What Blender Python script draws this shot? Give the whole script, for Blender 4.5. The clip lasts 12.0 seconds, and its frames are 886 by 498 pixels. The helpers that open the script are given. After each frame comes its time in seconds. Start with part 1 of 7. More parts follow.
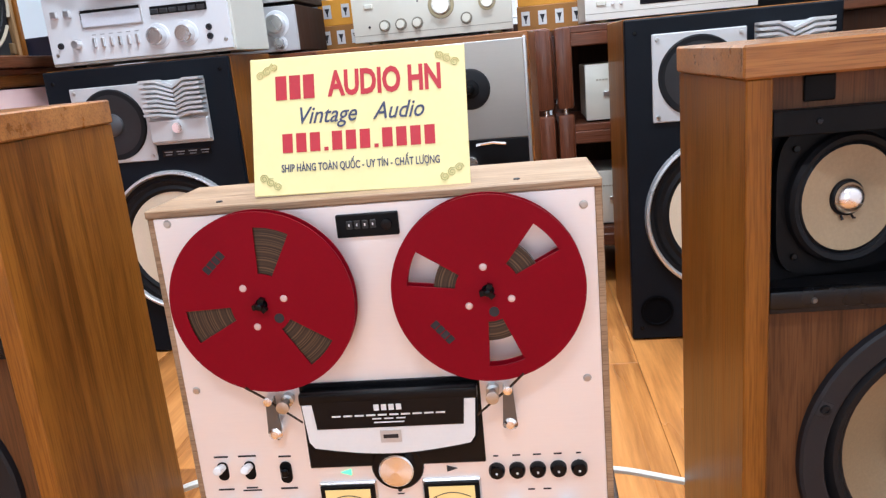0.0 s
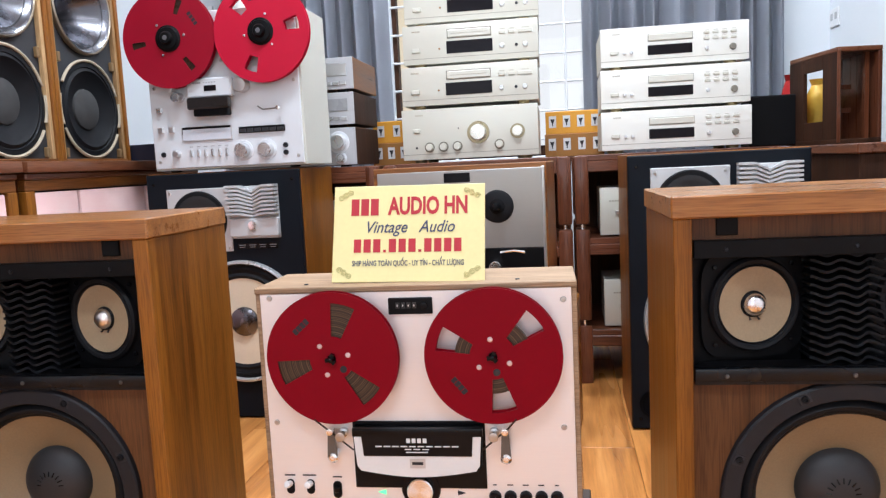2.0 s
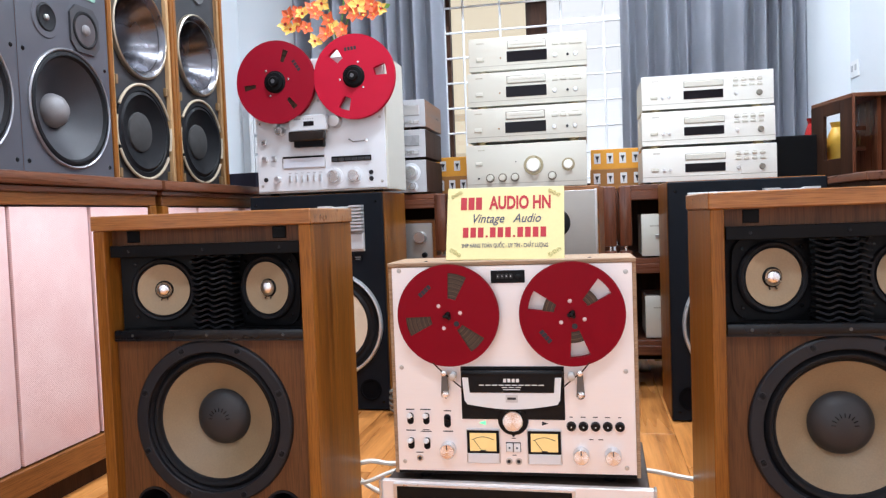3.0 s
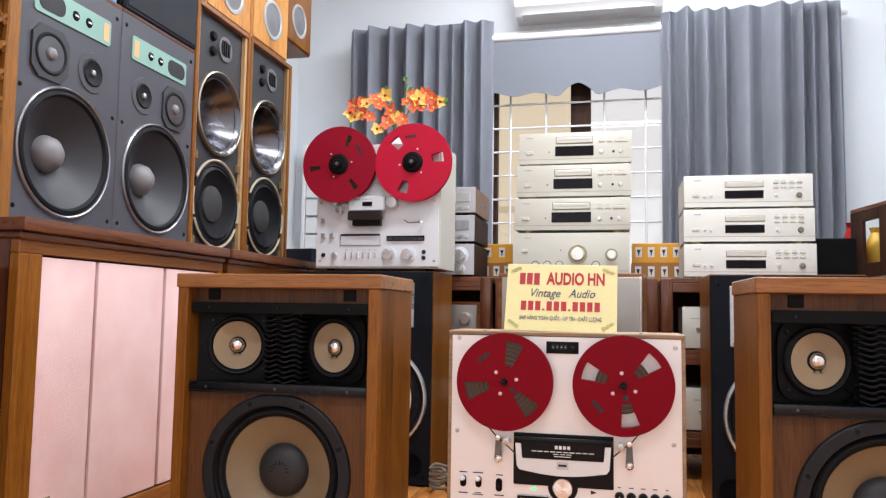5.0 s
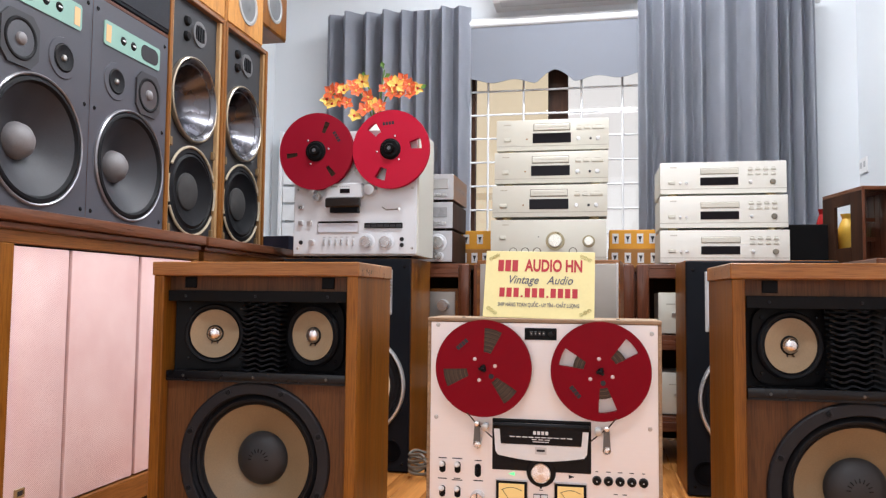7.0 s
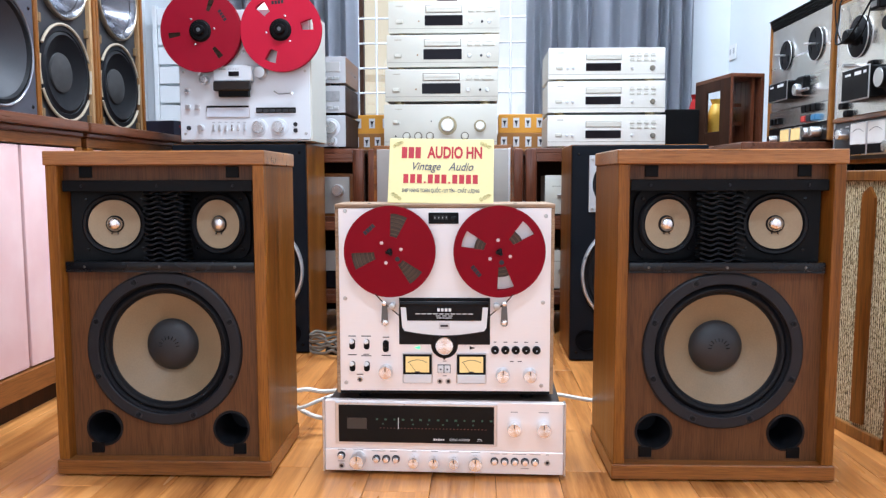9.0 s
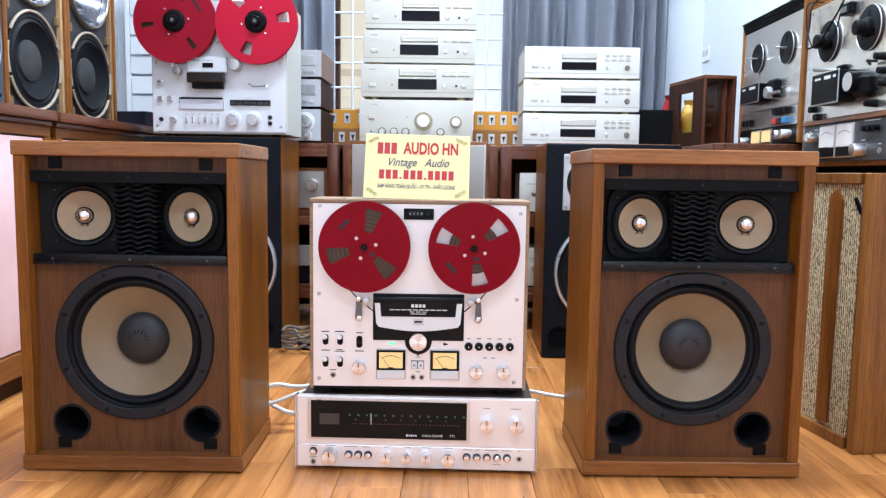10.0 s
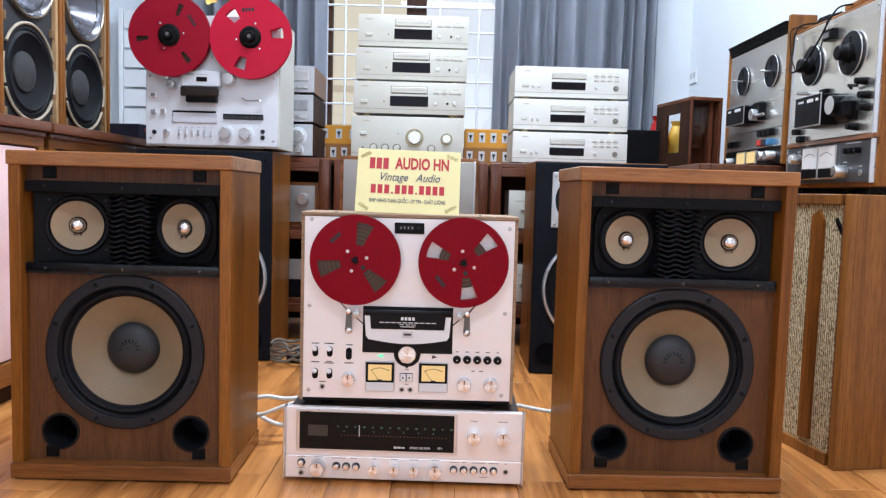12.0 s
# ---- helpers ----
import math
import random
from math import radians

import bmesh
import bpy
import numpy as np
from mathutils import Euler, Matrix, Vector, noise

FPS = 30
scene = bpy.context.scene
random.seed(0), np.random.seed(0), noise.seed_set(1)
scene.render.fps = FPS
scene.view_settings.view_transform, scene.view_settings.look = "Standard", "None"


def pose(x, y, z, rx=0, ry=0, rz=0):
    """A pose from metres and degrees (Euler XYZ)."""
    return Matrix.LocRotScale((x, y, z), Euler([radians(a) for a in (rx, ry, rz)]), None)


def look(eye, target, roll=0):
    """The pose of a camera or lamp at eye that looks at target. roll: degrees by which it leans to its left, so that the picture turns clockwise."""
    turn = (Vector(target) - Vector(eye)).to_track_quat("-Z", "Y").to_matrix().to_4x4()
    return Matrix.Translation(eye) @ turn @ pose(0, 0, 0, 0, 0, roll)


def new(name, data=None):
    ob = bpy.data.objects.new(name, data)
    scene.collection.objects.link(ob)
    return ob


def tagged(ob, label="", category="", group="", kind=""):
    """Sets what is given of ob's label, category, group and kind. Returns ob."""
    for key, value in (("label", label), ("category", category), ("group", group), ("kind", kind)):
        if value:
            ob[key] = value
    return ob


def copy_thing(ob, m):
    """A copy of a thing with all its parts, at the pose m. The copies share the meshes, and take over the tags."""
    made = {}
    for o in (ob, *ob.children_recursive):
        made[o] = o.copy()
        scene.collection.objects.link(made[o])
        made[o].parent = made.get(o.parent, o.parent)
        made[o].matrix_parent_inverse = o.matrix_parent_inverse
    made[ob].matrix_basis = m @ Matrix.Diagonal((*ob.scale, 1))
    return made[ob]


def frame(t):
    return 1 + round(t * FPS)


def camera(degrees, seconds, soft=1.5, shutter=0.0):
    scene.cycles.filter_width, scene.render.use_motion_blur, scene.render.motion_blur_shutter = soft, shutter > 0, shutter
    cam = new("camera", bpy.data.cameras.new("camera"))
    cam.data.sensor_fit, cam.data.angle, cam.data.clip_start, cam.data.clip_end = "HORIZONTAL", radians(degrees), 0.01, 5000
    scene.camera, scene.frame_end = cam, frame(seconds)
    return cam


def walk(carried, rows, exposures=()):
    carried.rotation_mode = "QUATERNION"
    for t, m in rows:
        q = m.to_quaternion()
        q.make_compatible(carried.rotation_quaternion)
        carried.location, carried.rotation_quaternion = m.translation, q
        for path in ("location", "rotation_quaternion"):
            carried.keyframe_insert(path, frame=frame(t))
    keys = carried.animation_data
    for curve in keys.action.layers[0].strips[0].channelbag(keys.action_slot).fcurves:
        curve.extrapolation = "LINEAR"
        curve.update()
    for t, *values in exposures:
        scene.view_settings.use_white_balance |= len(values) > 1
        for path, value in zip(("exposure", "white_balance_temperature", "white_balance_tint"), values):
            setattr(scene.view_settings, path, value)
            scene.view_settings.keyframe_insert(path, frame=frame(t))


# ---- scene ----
cam = camera(61.0, 12.0, 1.3)
PATH = [
    (0, (0.154, -0.686, 0.664), (-0.084, 1.239, 0.168), -5.4),
    (0.5, (0.173, -0.741, 0.721), (-0.138, 1.188, 0.292), -4.3),
    (1, (0.193, -0.772, 0.753), (-0.164, 1.172, 0.449), -3.5),
    (1.5, (0.189, -0.739, 0.771), (-0.14, 1.218, 0.519), -3.1),
    (2, (0.204, -0.971, 0.702), (-0.112, 0.991, 0.478), -2.8),
    (2.5, (0.143, -1.244, 0.67), (-0.207, 0.719, 0.521), -2.5),
    (3, (0.146, -1.313, 0.629), (-0.241, 0.647, 0.539), -2.1),
    (3.5, (0.11, -1.385, 0.595), (-0.317, 0.569, 0.601), -1.1),
    (5.5, (0.107, -1.425, 0.587), (-0.353, 0.515, 0.751), 1.0),
    (6, (0.106, -1.424, 0.588), (-0.35, 0.517, 0.751), 0.9),
    (6.5, (0.107, -1.423, 0.587), (-0.334, 0.521, 0.744), 0.9),
    (7, (0.106, -1.425, 0.588), (-0.297, 0.53, 0.711), 0.6),
    (7.5, (0.095, -1.46, 0.589), (-0.219, 0.514, 0.638), 0.0),
    (9.5, (0.07, -1.483, 0.597), (0.016, 0.506, 0.385), 0.3),
    (10, (0.069, -1.483, 0.596), (0.043, 0.507, 0.399), 0.8),
    (10.5, (0.068, -1.485, 0.595), (0.055, 0.507, 0.419), 1.3),
    (11, (0.069, -1.485, 0.596), (0.063, 0.508, 0.43), 1.5),
    (11.5, (0.066, -1.491, 0.594), (0.068, 0.503, 0.437), 1.6),
    (12, (0.067, -1.506, 0.592), (0.07, 0.488, 0.441), 1.6),
]
EXPOSURES = [(0.0, 0.36, 5750, 10), (0.5, 0.45, 5500, 9), (1.0, 0.40, 5750, 9), (2.0, 0.22, 5950, 11), (2.5, 0.28, 5900, 11), (3.5, 0.26, 5900, 11), (5.5, 0.00, 6450, 14), (7.5, 0.05, 6400, 13), (9.5, 0.35, 5400, 9), (10.5, 0.32, 5500, 9), (11.0, 0.26, 5530, 9), (12.0, 0.11, 5600, 10)]
walk(cam, [(t, look(eye, target, roll)) for t, eye, target, roll in PATH], EXPOSURES)

# ---- room measures ----
WEST, EAST, NORTH, SOUTH, CEIL = -1.80, 1.42, 2.74, -3.6, 2.85
WIN = (-0.60, 0.36, 0.72, 2.08)          # window in the north wall: x0, x1, z0, z1
SHOP = (-1.3, 0.9, 0.0, 2.25)            # open shop front in the south wall

# ---- world and light ----
world = bpy.data.worlds.new("sky")
scene.world = world
world.use_nodes = True
wn = world.node_tree.nodes
sky = wn.new("ShaderNodeTexSky")
sky.sky_type, sky.sun_disc = "NISHITA", False
sky.sun_elevation, sky.sun_rotation = radians(48), radians(150)
world.node_tree.links.new(sky.outputs[0], wn["Background"].inputs[0])
wn["Background"].inputs[1].default_value = 0.12
sun_data = bpy.data.lights.new("sun", "SUN")
sun_data.energy, sun_data.angle, sun_data.color = 2.0, radians(0.6), (1.0, 0.95, 0.88)
sun = new("sun", sun_data)
sun.matrix_world = look((2.5, -5.0, 6.5), (0.6, -1.0, 0.6))


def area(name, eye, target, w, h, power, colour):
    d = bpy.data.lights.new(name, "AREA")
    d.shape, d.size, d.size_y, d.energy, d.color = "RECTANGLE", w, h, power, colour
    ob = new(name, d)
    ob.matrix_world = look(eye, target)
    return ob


# unseen sources, assumed from the lit fronts and bright speaker tops
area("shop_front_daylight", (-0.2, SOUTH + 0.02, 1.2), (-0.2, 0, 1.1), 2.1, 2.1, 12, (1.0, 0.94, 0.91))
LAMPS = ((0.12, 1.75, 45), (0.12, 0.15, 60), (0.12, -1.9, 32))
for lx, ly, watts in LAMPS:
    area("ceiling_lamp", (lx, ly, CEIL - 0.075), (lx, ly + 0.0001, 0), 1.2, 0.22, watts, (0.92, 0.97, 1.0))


# ---- helpers of the place ----
def bm_new():
    return bmesh.new()


def box(bm, x0, x1, y0, y1, z0, z1, bev=0.0, seg=1):
    v = [bm.verts.new((x, y, z)) for z in (z0, z1) for y in (y0, y1) for x in (x0, x1)]
    f = [bm.faces.new([v[i] for i in q]) for q in ((0, 2, 3, 1), (4, 5, 7, 6), (0, 1, 5, 4), (2, 6, 7, 3), (0, 4, 6, 2), (1, 3, 7, 5))]
    if bev > 0:
        edges = list({e for q in f for e in q.edges})
        bmesh.ops.bevel(bm, geom=edges, offset=bev, segments=seg, affect="EDGES", profile=0.6)
    return bm


def frame_of(axis):
    a = Vector(axis).normalized()
    u = Vector((0, 0, 1)).cross(a) if abs(a.z) < 0.9 else Vector((1, 0, 0))
    u.normalize()
    return a, u, a.cross(u)


def lathe(bm, prof, c=(0, 0, 0), axis=(0, 1, 0), seg=32):
    """Turn the profile (radius, way along the axis) round the axis through c."""
    a, u, w = frame_of(axis)
    c = Vector(c)
    rings = []
    for r, d in prof:
        if r < 1e-6:
            rings.append([bm.verts.new(c + a * d)])
        else:
            rings.append([bm.verts.new(c + a * d + (u * math.cos(2 * math.pi * k / seg) + w * math.sin(2 * math.pi * k / seg)) * r) for k in range(seg)])
    for p, q in zip(rings, rings[1:]):
        for k in range(seg):
            n = (k + 1) % seg
            if len(p) == 1 and len(q) == 1:
                continue
            if len(p) == 1:
                bm.faces.new((p[0], q[k], q[n]))
            elif len(q) == 1:
                bm.faces.new((p[k], q[0], p[n]))
            else:
                bm.faces.new((p[k], q[k], q[n], p[n]))
    return bm


def prism(bm, pts, y0, y1):
    """A flat outline in x and z, given depth from y0 to y1."""
    a = [bm.verts.new((x, y0, z)) for x, z in pts]
    b = [bm.verts.new((x, y1, z)) for x, z in pts]
    bm.faces.new(a)
    bm.faces.new(list(reversed(b)))
    for k in range(len(pts)):
        n = (k + 1) % len(pts)
        bm.faces.new((a[n], a[k], b[k], b[n]))
    return bm


def slab(bm, pts, z0, z1):
    """A flat outline in x and y, given height from z0 to z1."""
    a = [bm.verts.new((x, y, z0)) for x, y in pts]
    b = [bm.verts.new((x, y, z1)) for x, y in pts]
    bm.faces.new(list(reversed(a)))
    bm.faces.new(b)
    for k in range(len(pts)):
        n = (k + 1) % len(pts)
        bm.faces.new((a[k], a[n], b[n], b[k]))
    return bm


def tube(bm, pts, r, seg=6):
    pts = [Vector(p) for p in pts]
    rings = []
    for i, p in enumerate(pts):
        d = pts[min(i + 1, len(pts) - 1)] - pts[max(i - 1, 0)]
        a, u, w = frame_of(d)
        rings.append([bm.verts.new(p + (u * math.cos(2 * math.pi * k / seg) + w * math.sin(2 * math.pi * k / seg)) * r) for k in range(seg)])
    for p, q in zip(rings, rings[1:]):
        for k in range(seg):
            bm.faces.new((p[k], p[(k + 1) % seg], q[(k + 1) % seg], q[k]))
    bm.faces.new(list(reversed(rings[0])))
    bm.faces.new(rings[-1])
    return bm


def smooth(pts, n=6):
    """A soft curve through the given points."""
    p = [Vector(q) for q in pts]
    out = []
    for i in range(len(p) - 1):
        a, b, c, d = p[max(i - 1, 0)], p[i], p[i + 1], p[min(i + 2, len(p) - 1)]
        for k in range(n):
            t = k / n
            out.append(0.5 * (2 * b + (c - a) * t + (2 * a - 5 * b + 4 * c - d) * t * t + (3 * b - a - 3 * c + d) * t ** 3))
    return out + [p[-1]]


def rounded(x0, x1, z0, z1, r, n=5):
    out = []
    for cx, cz, a0 in ((x1 - r, z1 - r, 0), (x0 + r, z1 - r, 90), (x0 + r, z0 + r, 180), (x1 - r, z0 + r, 270)):
        out += [(cx + r * math.cos(radians(a0 + 90 * k / n)), cz + r * math.sin(radians(a0 + 90 * k / n))) for k in range(n + 1)]
    return out


def mesh_of(name, bm, material):
    bmesh.ops.recalc_face_normals(bm, faces=bm.faces)
    me = bpy.data.meshes.new(name)
    bm.to_mesh(me)
    bm.free()
    me.materials.append(material)
    me.polygons.foreach_set("use_smooth", [True] * len(me.polygons))
    me.set_sharp_from_angle(angle=radians(32))
    return me


def part(name, bm, material, parent, label=""):
    ob = new(name, mesh_of(name, bm, material))
    ob.parent = parent
    return tagged(ob, label) if label else ob


def again(ob, x=0.0, y=0.0, z=0.0):
    """One more of a part, on the same mesh, shifted."""
    o = new(ob.name.split(".")[0], ob.data)
    o.parent = ob.parent
    o.location = (x, y, z)
    return o


def thing(name, label, category, m=None, group=""):
    ob = new(name)
    ob.empty_display_size = 0.05
    if m is not None:
        ob.matrix_world = m
    return tagged(ob, label, category, group)


def structure(name, bm, material, label, category):
    ob = new(name, mesh_of(name, bm, material))
    return tagged(ob, label, category, kind="structure")


def lettering(name, words, size, material, parent, x, y, z, shear=0.0, thick=0.0003, align="CENTER", squeeze=1.0, bold=0.0):
    """Words in the built-in font, flat on a front that faces -y."""
    cu = bpy.data.curves.new(name, "FONT")
    cu.body, cu.size, cu.shear, cu.extrude = words, size, shear, thick
    cu.offset = size * bold
    cu.align_x, cu.align_y, cu.resolution_u = align, "CENTER", 3
    tmp = bpy.data.objects.new(name, cu)
    scene.collection.objects.link(tmp)
    bpy.context.view_layer.update()
    me = bpy.data.meshes.new_from_object(tmp)
    bpy.data.objects.remove(tmp)
    me.transform(pose(x, y, z, 90) @ Matrix.Diagonal((squeeze, 1, 1, 1)))
    me.materials.clear()
    me.materials.append(material)
    ob = new(name, me)
    ob.parent = parent
    return ob


def bars(parent, rows, material, y=-0.0006, name="printed_marks"):
    """Short flat marks: rows of (x, z, width, height)."""
    bm = bm_new()
    for x, z, w, h in rows:
        box(bm, x - w / 2, x + w / 2, y, y + 0.0008, z - h / 2, z + h / 2)
    return tagged(part(name, bm, material, parent), kind="stuff")


def plaque(bm, pts, c, u, n, d0, d1):
    """A flat outline in the plane through c across n, given thickness from d0 to d1 along n."""
    w = n.cross(u)
    a = [bm.verts.new(c + u * x + w * z + n * d0) for x, z in pts]
    b2 = [bm.verts.new(c + u * x + w * z + n * d1) for x, z in pts]
    bm.faces.new(a), bm.faces.new(list(reversed(b2)))
    for k in range(len(pts)):
        j = (k + 1) % len(pts)
        bm.faces.new((a[j], a[k], b2[k], b2[j]))
    return bm


# ---- materials ----
def nodes_of(name):
    m = bpy.data.materials.new(name)
    m.use_nodes = True
    nt = m.node_tree
    return m, nt, nt.nodes["Principled BSDF"]


def link(nt, a, b):
    nt.links.new(a, b)


def coords(nt, scale=(1, 1, 1), shift=True):
    tc = nt.nodes.new("ShaderNodeTexCoord")
    mp = nt.nodes.new("ShaderNodeMapping")
    mp.inputs["Scale"].default_value = scale
    link(nt, tc.outputs["Object"], mp.inputs["Vector"])
    if shift:
        info = nt.nodes.new("ShaderNodeObjectInfo")
        mul = nt.nodes.new("ShaderNodeMath")
        mul.operation = "MULTIPLY"
        mul.inputs[1].default_value = 37.0
        link(nt, info.outputs["Random"], mul.inputs[0])
        link(nt, mul.outputs[0], mp.inputs["Location"])
    return mp.outputs["Vector"]


def noise_tex(nt, vec, scale, detail=3.0, rough=0.55):
    n = nt.nodes.new("ShaderNodeTexNoise")
    n.inputs["Scale"].default_value, n.inputs["Detail"].default_value, n.inputs["Roughness"].default_value = scale, detail, rough
    link(nt, vec, n.inputs["Vector"])
    return n.outputs["Fac"]


def ramp(nt, fac, stops):
    r = nt.nodes.new("ShaderNodeValToRGB")
    els = r.color_ramp.elements
    while len(els) < len(stops):
        els.new(0.5)
    for e, (p, c) in zip(els, stops):
        e.position, e.color = p, (*c, 1)
    link(nt, fac, r.inputs["Fac"])
    return r.outputs["Color"]


def spread(nt, fac, lo, hi):
    mr = nt.nodes.new("ShaderNodeMapRange")
    mr.inputs["From Min"].default_value, mr.inputs["From Max"].default_value = 0.3, 0.7
    mr.inputs["To Min"].default_value, mr.inputs["To Max"].default_value = lo, hi
    link(nt, fac, mr.inputs["Value"])
    return mr.outputs["Result"]


def bump(nt, bsdf, fac, strength, dist=0.001):
    b = nt.nodes.new("ShaderNodeBump")
    b.inputs["Strength"].default_value, b.inputs["Distance"].default_value = strength, dist
    link(nt, fac, b.inputs["Height"])
    link(nt, b.outputs["Normal"], bsdf.inputs["Normal"])


def shade(c, k):
    return tuple(max(0.0, min(1.0, v * k)) for v in c)


def plain(name, colour, rough=0.5, metal=0.0, vary=0.10, grain=300.0, big=9.0, relief=0.08, coat=0.0, stretch=(1, 1, 1), spec=0.5):
    """Paint, plastic, metal: a base colour with fine grain, broad stains and uneven gloss."""
    m, nt, b = nodes_of(name)
    vec = coords(nt, stretch)
    fine, broad = noise_tex(nt, vec, grain, 2.0), noise_tex(nt, vec, big, 4.0)
    mix = nt.nodes.new("ShaderNodeMath")
    mix.operation = "MULTIPLY_ADD"
    mix.inputs[1].default_value = 0.35
    link(nt, fine, mix.inputs[0])
    half = nt.nodes.new("ShaderNodeMath")
    half.operation = "MULTIPLY"
    half.inputs[1].default_value = 0.65
    link(nt, broad, half.inputs[0])
    link(nt, half.outputs[0], mix.inputs[2])
    link(nt, ramp(nt, mix.outputs[0], [(0.3, shade(colour, 1 - vary)), (0.7, shade(colour, 1 + vary))]), b.inputs["Base Color"])
    link(nt, spread(nt, broad, max(0.03, rough - 0.07), min(1.0, rough + 0.08)), b.inputs["Roughness"])
    b.inputs["Metallic"].default_value = metal
    b.inputs["Specular IOR Level"].default_value = spec
    if coat:
        b.inputs["Coat Weight"].default_value, b.inputs["Coat Roughness"].default_value = coat, 0.12
    if relief:
        bump(nt, b, fine, relief, 0.0006)
    return m


def wood(name, dark, light, along="z", rough=0.38, fine=60.0, coat=0.0, spec=0.32):
    """Veneer: long streaks along one axis, with broad figure and pores."""
    m, nt, b = nodes_of(name)
    s = {"x": (0.035, 1, 1), "y": (1, 0.035, 1), "z": (1, 1, 0.035)}[along]
    vec = coords(nt, s)
    warp = noise_tex(nt, vec, 9.0, 3.0)
    figure = noise_tex(nt, vec, 55.0, 6.0, 0.68)
    pores = noise_tex(nt, vec, fine * 9, 2.0)
    add = nt.nodes.new("ShaderNodeMath")
    add.operation = "MULTIPLY_ADD"
    add.inputs[1].default_value = 0.5
    link(nt, figure, add.inputs[0])
    h = nt.nodes.new("ShaderNodeMath")
    h.operation = "MULTIPLY"
    h.inputs[1].default_value = 0.5
    link(nt, warp, h.inputs[0])
    link(nt, h.outputs[0], add.inputs[2])
    base = ramp(nt, add.outputs[0], [(0.36, shade(dark, 0.8)), (0.46, tuple((a + c) / 2 for a, c in zip(dark, light))), (0.56, light), (0.66, shade(light, 1.12))])
    mx = nt.nodes.new("ShaderNodeMix")
    mx.data_type, mx.blend_type = "RGBA", "MULTIPLY"
    mx.inputs["Factor"].default_value = 0.75
    link(nt, base, mx.inputs[6])
    link(nt, ramp(nt, pores, [(0.35, (0.55, 0.5, 0.45)), (0.55, (1, 1, 1))]), mx.inputs[7])
    link(nt, mx.outputs[2], b.inputs["Base Color"])
    link(nt, spread(nt, figure, rough - 0.06, rough + 0.08), b.inputs["Roughness"])
    b.inputs["Specular IOR Level"].default_value = spec
    if coat:
        b.inputs["Coat Weight"].default_value, b.inputs["Coat Roughness"].default_value = coat, 0.15
    bump(nt, b, pores, 0.12, 0.0005)
    return m


def woven(name, c1, c2, pitch, rough=0.9, axes=("Y", "Z")):
    """Cloth: two crossed thread waves with blotches."""
    m, nt, b = nodes_of(name)
    vec = coords(nt, (1, 1, 1), shift=False)
    sep = nt.nodes.new("ShaderNodeSeparateXYZ")
    link(nt, vec, sep.inputs[0])
    waves = []
    for axis in axes:
        mu = nt.nodes.new("ShaderNodeMath")
        mu.operation = "MULTIPLY"
        mu.inputs[1].default_value = 2 * math.pi / pitch
        link(nt, sep.outputs[axis], mu.inputs[0])
        si = nt.nodes.new("ShaderNodeMath")
        si.operation = "SINE"
        link(nt, mu.outputs[0], si.inputs[0])
        waves.append(si.outputs[0])
    pr = nt.nodes.new("ShaderNodeMath")
    pr.operation = "MULTIPLY"
    link(nt, waves[0], pr.inputs[0])
    link(nt, waves[1], pr.inputs[1])
    bl = noise_tex(nt, vec, 7.0, 4.0)
    ad = nt.nodes.new("ShaderNodeMath")
    ad.operation = "MULTIPLY_ADD"
    ad.inputs[1].default_value = 0.22
    link(nt, pr.outputs[0], ad.inputs[0])
    link(nt, bl, ad.inputs[2])
    link(nt, ramp(nt, ad.outputs[0], [(0.3, c1), (0.75, c2)]), b.inputs["Base Color"])
    b.inputs["Roughness"].default_value = rough
    bump(nt, b, pr.outputs[0], 0.35, 0.0012)
    return m


def straw(name):
    """Coarse upright threads of cream, straw and dark brown."""
    m, nt, b = nodes_of(name)
    vec = coords(nt, (1, 1, 0.30), shift=False)
    threads, broad = noise_tex(nt, vec, 560.0, 2.0, 0.6), noise_tex(nt, vec, 22.0, 3.0)
    sep = nt.nodes.new("ShaderNodeSeparateXYZ")
    link(nt, vec, sep.inputs[0])
    mu = nt.nodes.new("ShaderNodeMath")
    mu.operation = "MULTIPLY"
    mu.inputs[1].default_value = 2 * math.pi / 0.0068
    link(nt, sep.outputs["X"], mu.inputs[0])
    si = nt.nodes.new("ShaderNodeMath")
    si.operation = "SINE"
    link(nt, mu.outputs[0], si.inputs[0])
    ad = nt.nodes.new("ShaderNodeMath")
    ad.operation = "MULTIPLY_ADD"
    ad.inputs[1].default_value = 0.085
    link(nt, si.outputs[0], ad.inputs[0])
    link(nt, threads, ad.inputs[2])
    threads = ad.outputs[0]
    link(nt, ramp(nt, threads, [(0.36, (0.055, 0.036, 0.011)), (0.46, (0.24, 0.172, 0.075)), (0.56, (0.52, 0.425, 0.245)), (0.66, (0.68, 0.585, 0.38))]), b.inputs["Base Color"])
    link(nt, spread(nt, broad, 0.8, 0.95), b.inputs["Roughness"])
    bump(nt, b, threads, 0.6, 0.0015)
    return m


